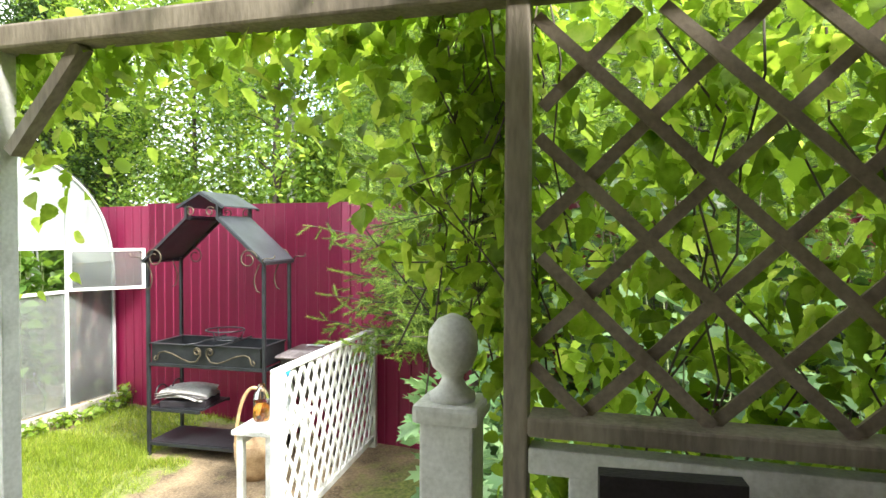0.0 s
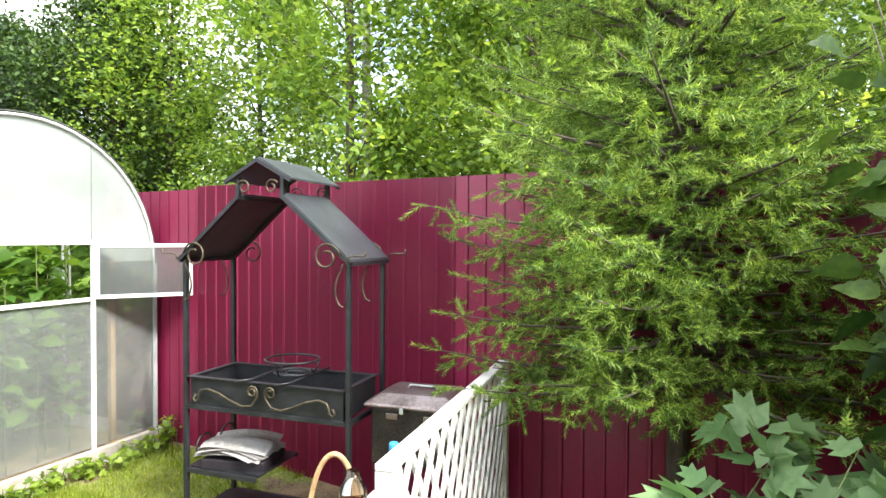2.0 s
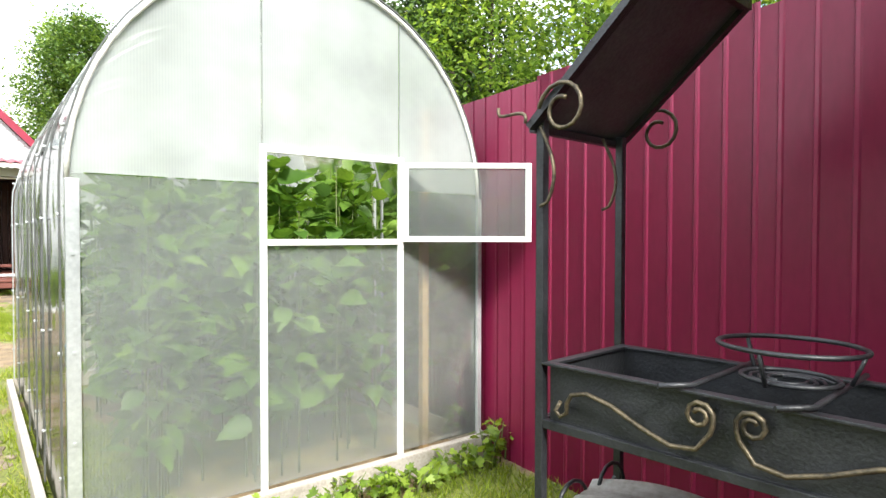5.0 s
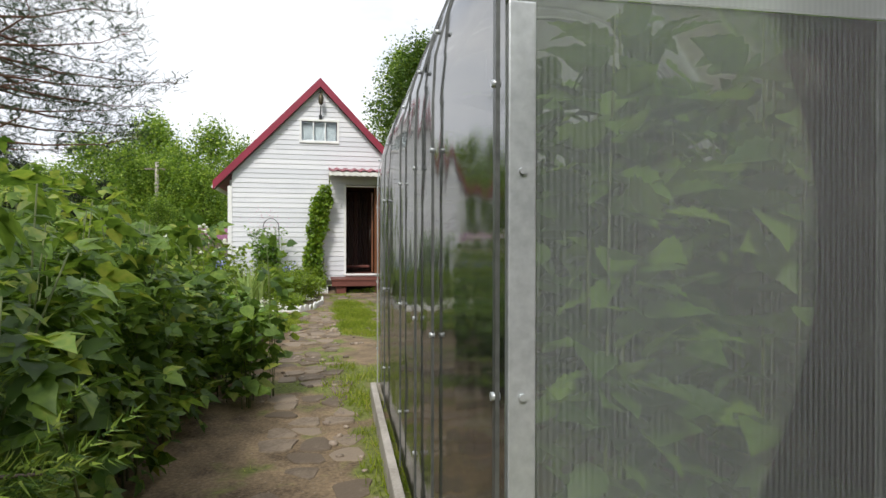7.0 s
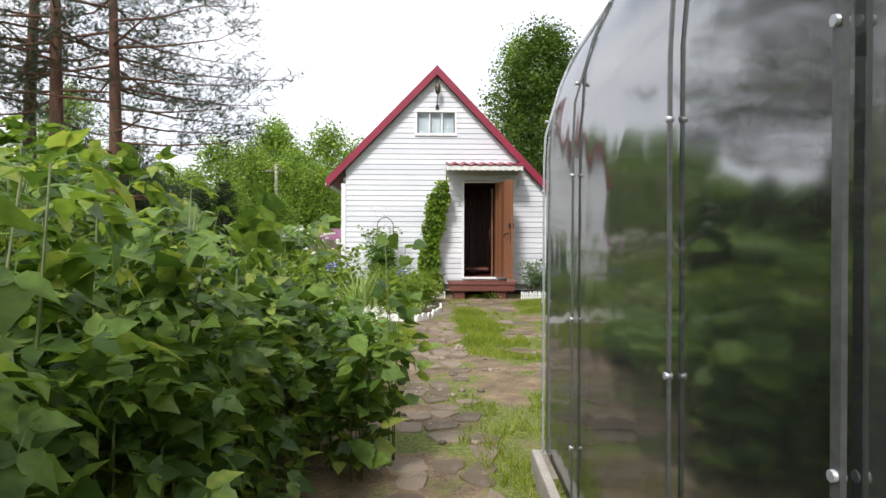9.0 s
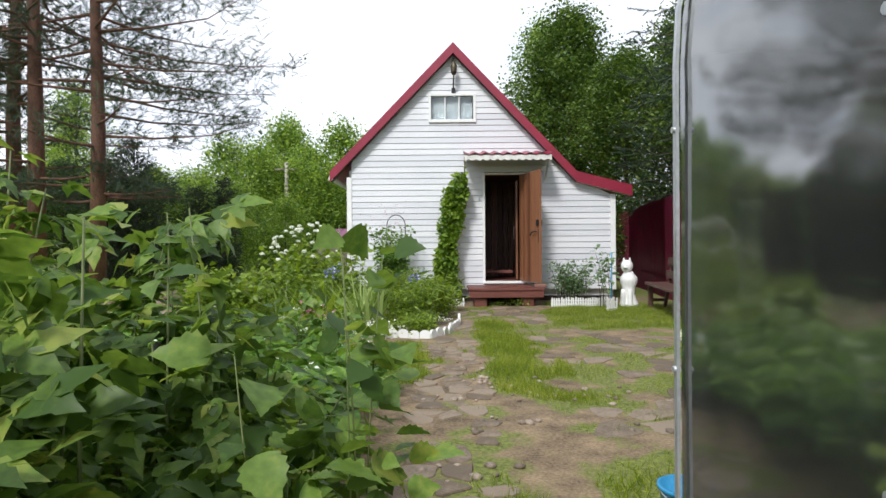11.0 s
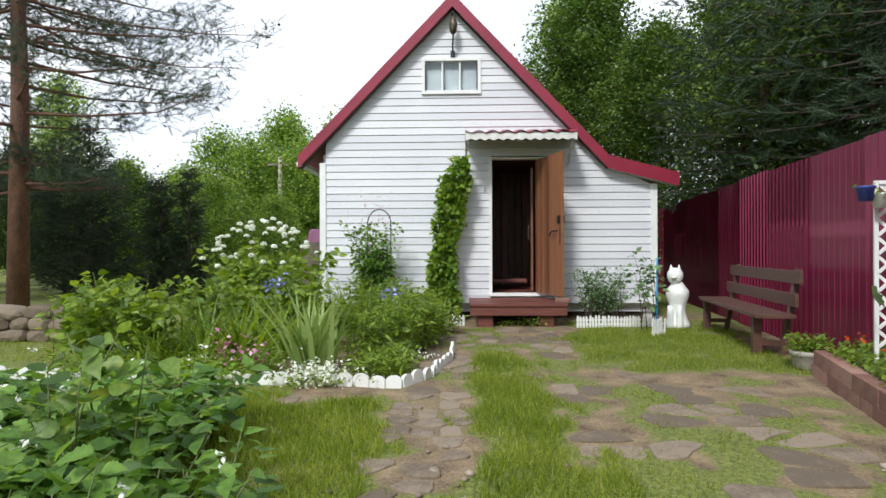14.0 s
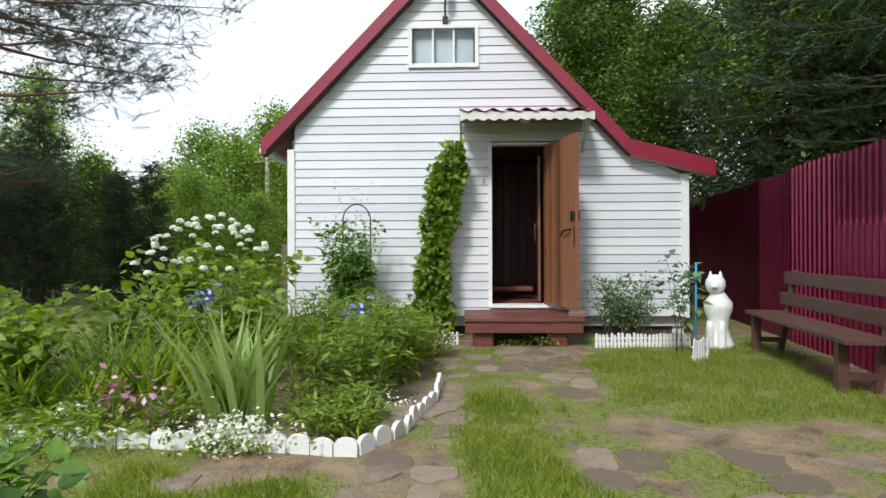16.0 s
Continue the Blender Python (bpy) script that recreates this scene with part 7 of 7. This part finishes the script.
# ---- grass ----
def build_grass():
    rng = np.random.default_rng(5)
    P, H = [], []
    for x0, x1, y0, y1, n, h, thick in TURF:
        for _ in range(n):
            x, y = rng.uniform(x0 - 0.15, x1 + 0.15), rng.uniform(y0 - 0.2, y1 + 0.2)
            k = turf_at(x, y)
            if rng.random() < k * k:
                P.append((x, y, ground_z(x, y)))
                H.append(h * (0.55 + 0.45 * k))
    P, H = np.array(P), np.array(H)
    N = len(P)
    A = np.stack([rng.normal(0, 0.55, N), rng.normal(0, 0.55, N), np.ones(N)], 1)
    rot = frames(rng, N, 1.0, up=0.0, axis=A, spread=0.1) * H[:, None, None]
    tagged(link("grass", merged("grass", GRASS[0], GRASS[1], rot * np.array((1.25, 1, 1))[None, None, :], P), M["grass"], label="short green lawn grass between the paving"), category="grass", kind="stuff")


build_grass()

# ---- flagstones and pebbles, set in the earth ----
def clip(poly, px, py, nx, ny):
    """The part of a polygon on the near side of the line through (px, py) with normal (nx, ny)."""
    out = []
    for (ax, ay), (bx, by) in zip(poly, poly[1:] + poly[:1]):
        da, db = (ax - px) * nx + (ay - py) * ny, (bx - px) * nx + (by - py) * ny
        if da <= 0:
            out.append((ax, ay))
        if da * db < 0:
            u = da / (da - db)
            out.append((ax + (bx - ax) * u, ay + (by - ay) * u))
    return out


def slab(cx, cy, poly, rng, parent):
    """One flat stone with a worn, wavering outline, sunk almost flush."""
    pts = []
    for (ax, ay), (bx, by) in zip(poly, poly[1:] + poly[:1]):
        L = math.hypot(bx - ax, by - ay)
        if L < 0.02:
            continue
        for u in ((0.14, 0.5, 0.86) if L > 0.09 else (0.5,)):
            w = rng.uniform(-0.06, 0.03) * L
            pts.append((ax + (bx - ax) * u + (by - ay) / L * w, ay + (by - ay) * u - (bx - ax) / L * w))
    if len(pts) < 5:
        return
    bm = bmesh.new()
    z = rng.uniform(0.004, 0.012)
    tx, ty = rng.uniform(-0.025, 0.025), rng.uniform(-0.025, 0.025)
    rings = [[bm.verts.new((x * k, y * k, h + (x * tx + y * ty if h > 0 else 0))) for x, y in pts] for k, h in ((1.03, -0.05), (1.0, z - 0.007), (0.965, z - 0.001), (0.90, z))]
    n = len(pts)
    for a, b in zip(rings, rings[1:]):
        for i in range(n):
            bm.faces.new((a[i], a[(i + 1) % n], b[(i + 1) % n], b[i]))
    bm.faces.new(rings[-1])
    part("flagstone", bm, M["stone"], parent, m=pose(cx, cy, ground_z(cx, cy), 0, 0, 0))


def build_paving():
    o = tagged(empty("pavement"), "uneven grey flagstones laid in trodden earth", "paving", kind="structure")
    rng = random.Random(8)
    #         x0     x1     y0     y1    size  share laid
    for x0, x1, y0, y1, cell, share in ((-3.48, -2.94, -13.4, -5.0, 0.20, 0.86), (-3.44, -2.86, -5.0, -1.7, 0.24, 0.75), (-2.40, -0.85, -8.8, -3.9, 0.29, 0.55), (-2.85, -1.75, -3.3, -1.25, 0.28, 0.75), (-7.0, -3.7, -5.25, -4.85, 0.24, 0.7)):
        nx, ny = max(2, round((x1 - x0) / cell)), round((y1 - y0) / cell)
        C = {(i, j): (x0 + (x1 - x0) * (i + 0.5 + rng.uniform(-0.36, 0.36)) / nx, y0 + (y1 - y0) * (j + 0.5 + rng.uniform(-0.36, 0.36)) / ny) for i in range(-1, nx + 1) for j in range(-1, ny + 1)}
        for i in range(nx):
            for j in range(ny):
                cx, cy = C[i, j]
                if rng.random() > share or turf_at(cx, cy) > 0.75:
                    continue
                poly = [(-cell, -cell), (cell, -cell), (cell, cell), (-cell, cell)]
                for di in (-1, 0, 1):
                    for dj in (-1, 0, 1):
                        if di or dj:
                            qx, qy = C[i + di, j + dj][0] - cx, C[i + di, j + dj][1] - cy
                            q = math.hypot(qx, qy)
                            g = max(0.02, q / 2 - rng.uniform(0.006, 0.022))
                            poly = clip(poly, qx / q * g, qy / q * g, qx, qy)
                if len(poly) > 2:
                    slab(cx, cy, poly, rng, o)
    # pebbles between the stones
    bm = bmesh.new()
    bmesh.ops.create_icosphere(bm, subdivisions=1, radius=1.0)
    tv = [tuple(v.co) for v in bm.verts]
    tf = [tuple(v.index for v in f.verts) for f in bm.faces]
    bm.free()
    rg = np.random.default_rng(6)
    P = []
    for x0, x1, y0, y1, n in ((-2.5, -0.6, -8.8, -6.2, 100), (-3.6, -2.9, -12.5, -6.0, 140), (-3.2, -2.4, -8.0, -6.6, 40)):
        for _ in range(n):
            x, y = rg.uniform(x0, x1), rg.uniform(y0, y1)
            if noise.noise(Vector((x * 1.6, y * 1.6, 4))) > -0.05:
                P.append((x, y, ground_z(x, y) + 0.008))
    P = np.array(P)
    a = rg.uniform(0, 6.28, len(P))
    s = rg.uniform(0.010, 0.032, len(P))
    R = np.zeros((len(P), 3, 3))
    R[:, 0, 0], R[:, 0, 1], R[:, 1, 0], R[:, 1, 1], R[:, 2, 2] = np.cos(a) * s * 1.3, -np.sin(a) * s, np.sin(a) * s * 1.3, np.cos(a) * s, s * 0.6
    pb = tagged(link("pebbles", merged("pebbles", tv, tf, R, P), M["pebble"], label="rounded pebbles strewn between the flagstones"), category="pebbles", kind="stuff")
    for f in pb.data.polygons:
        f.use_smooth = True


build_paving()
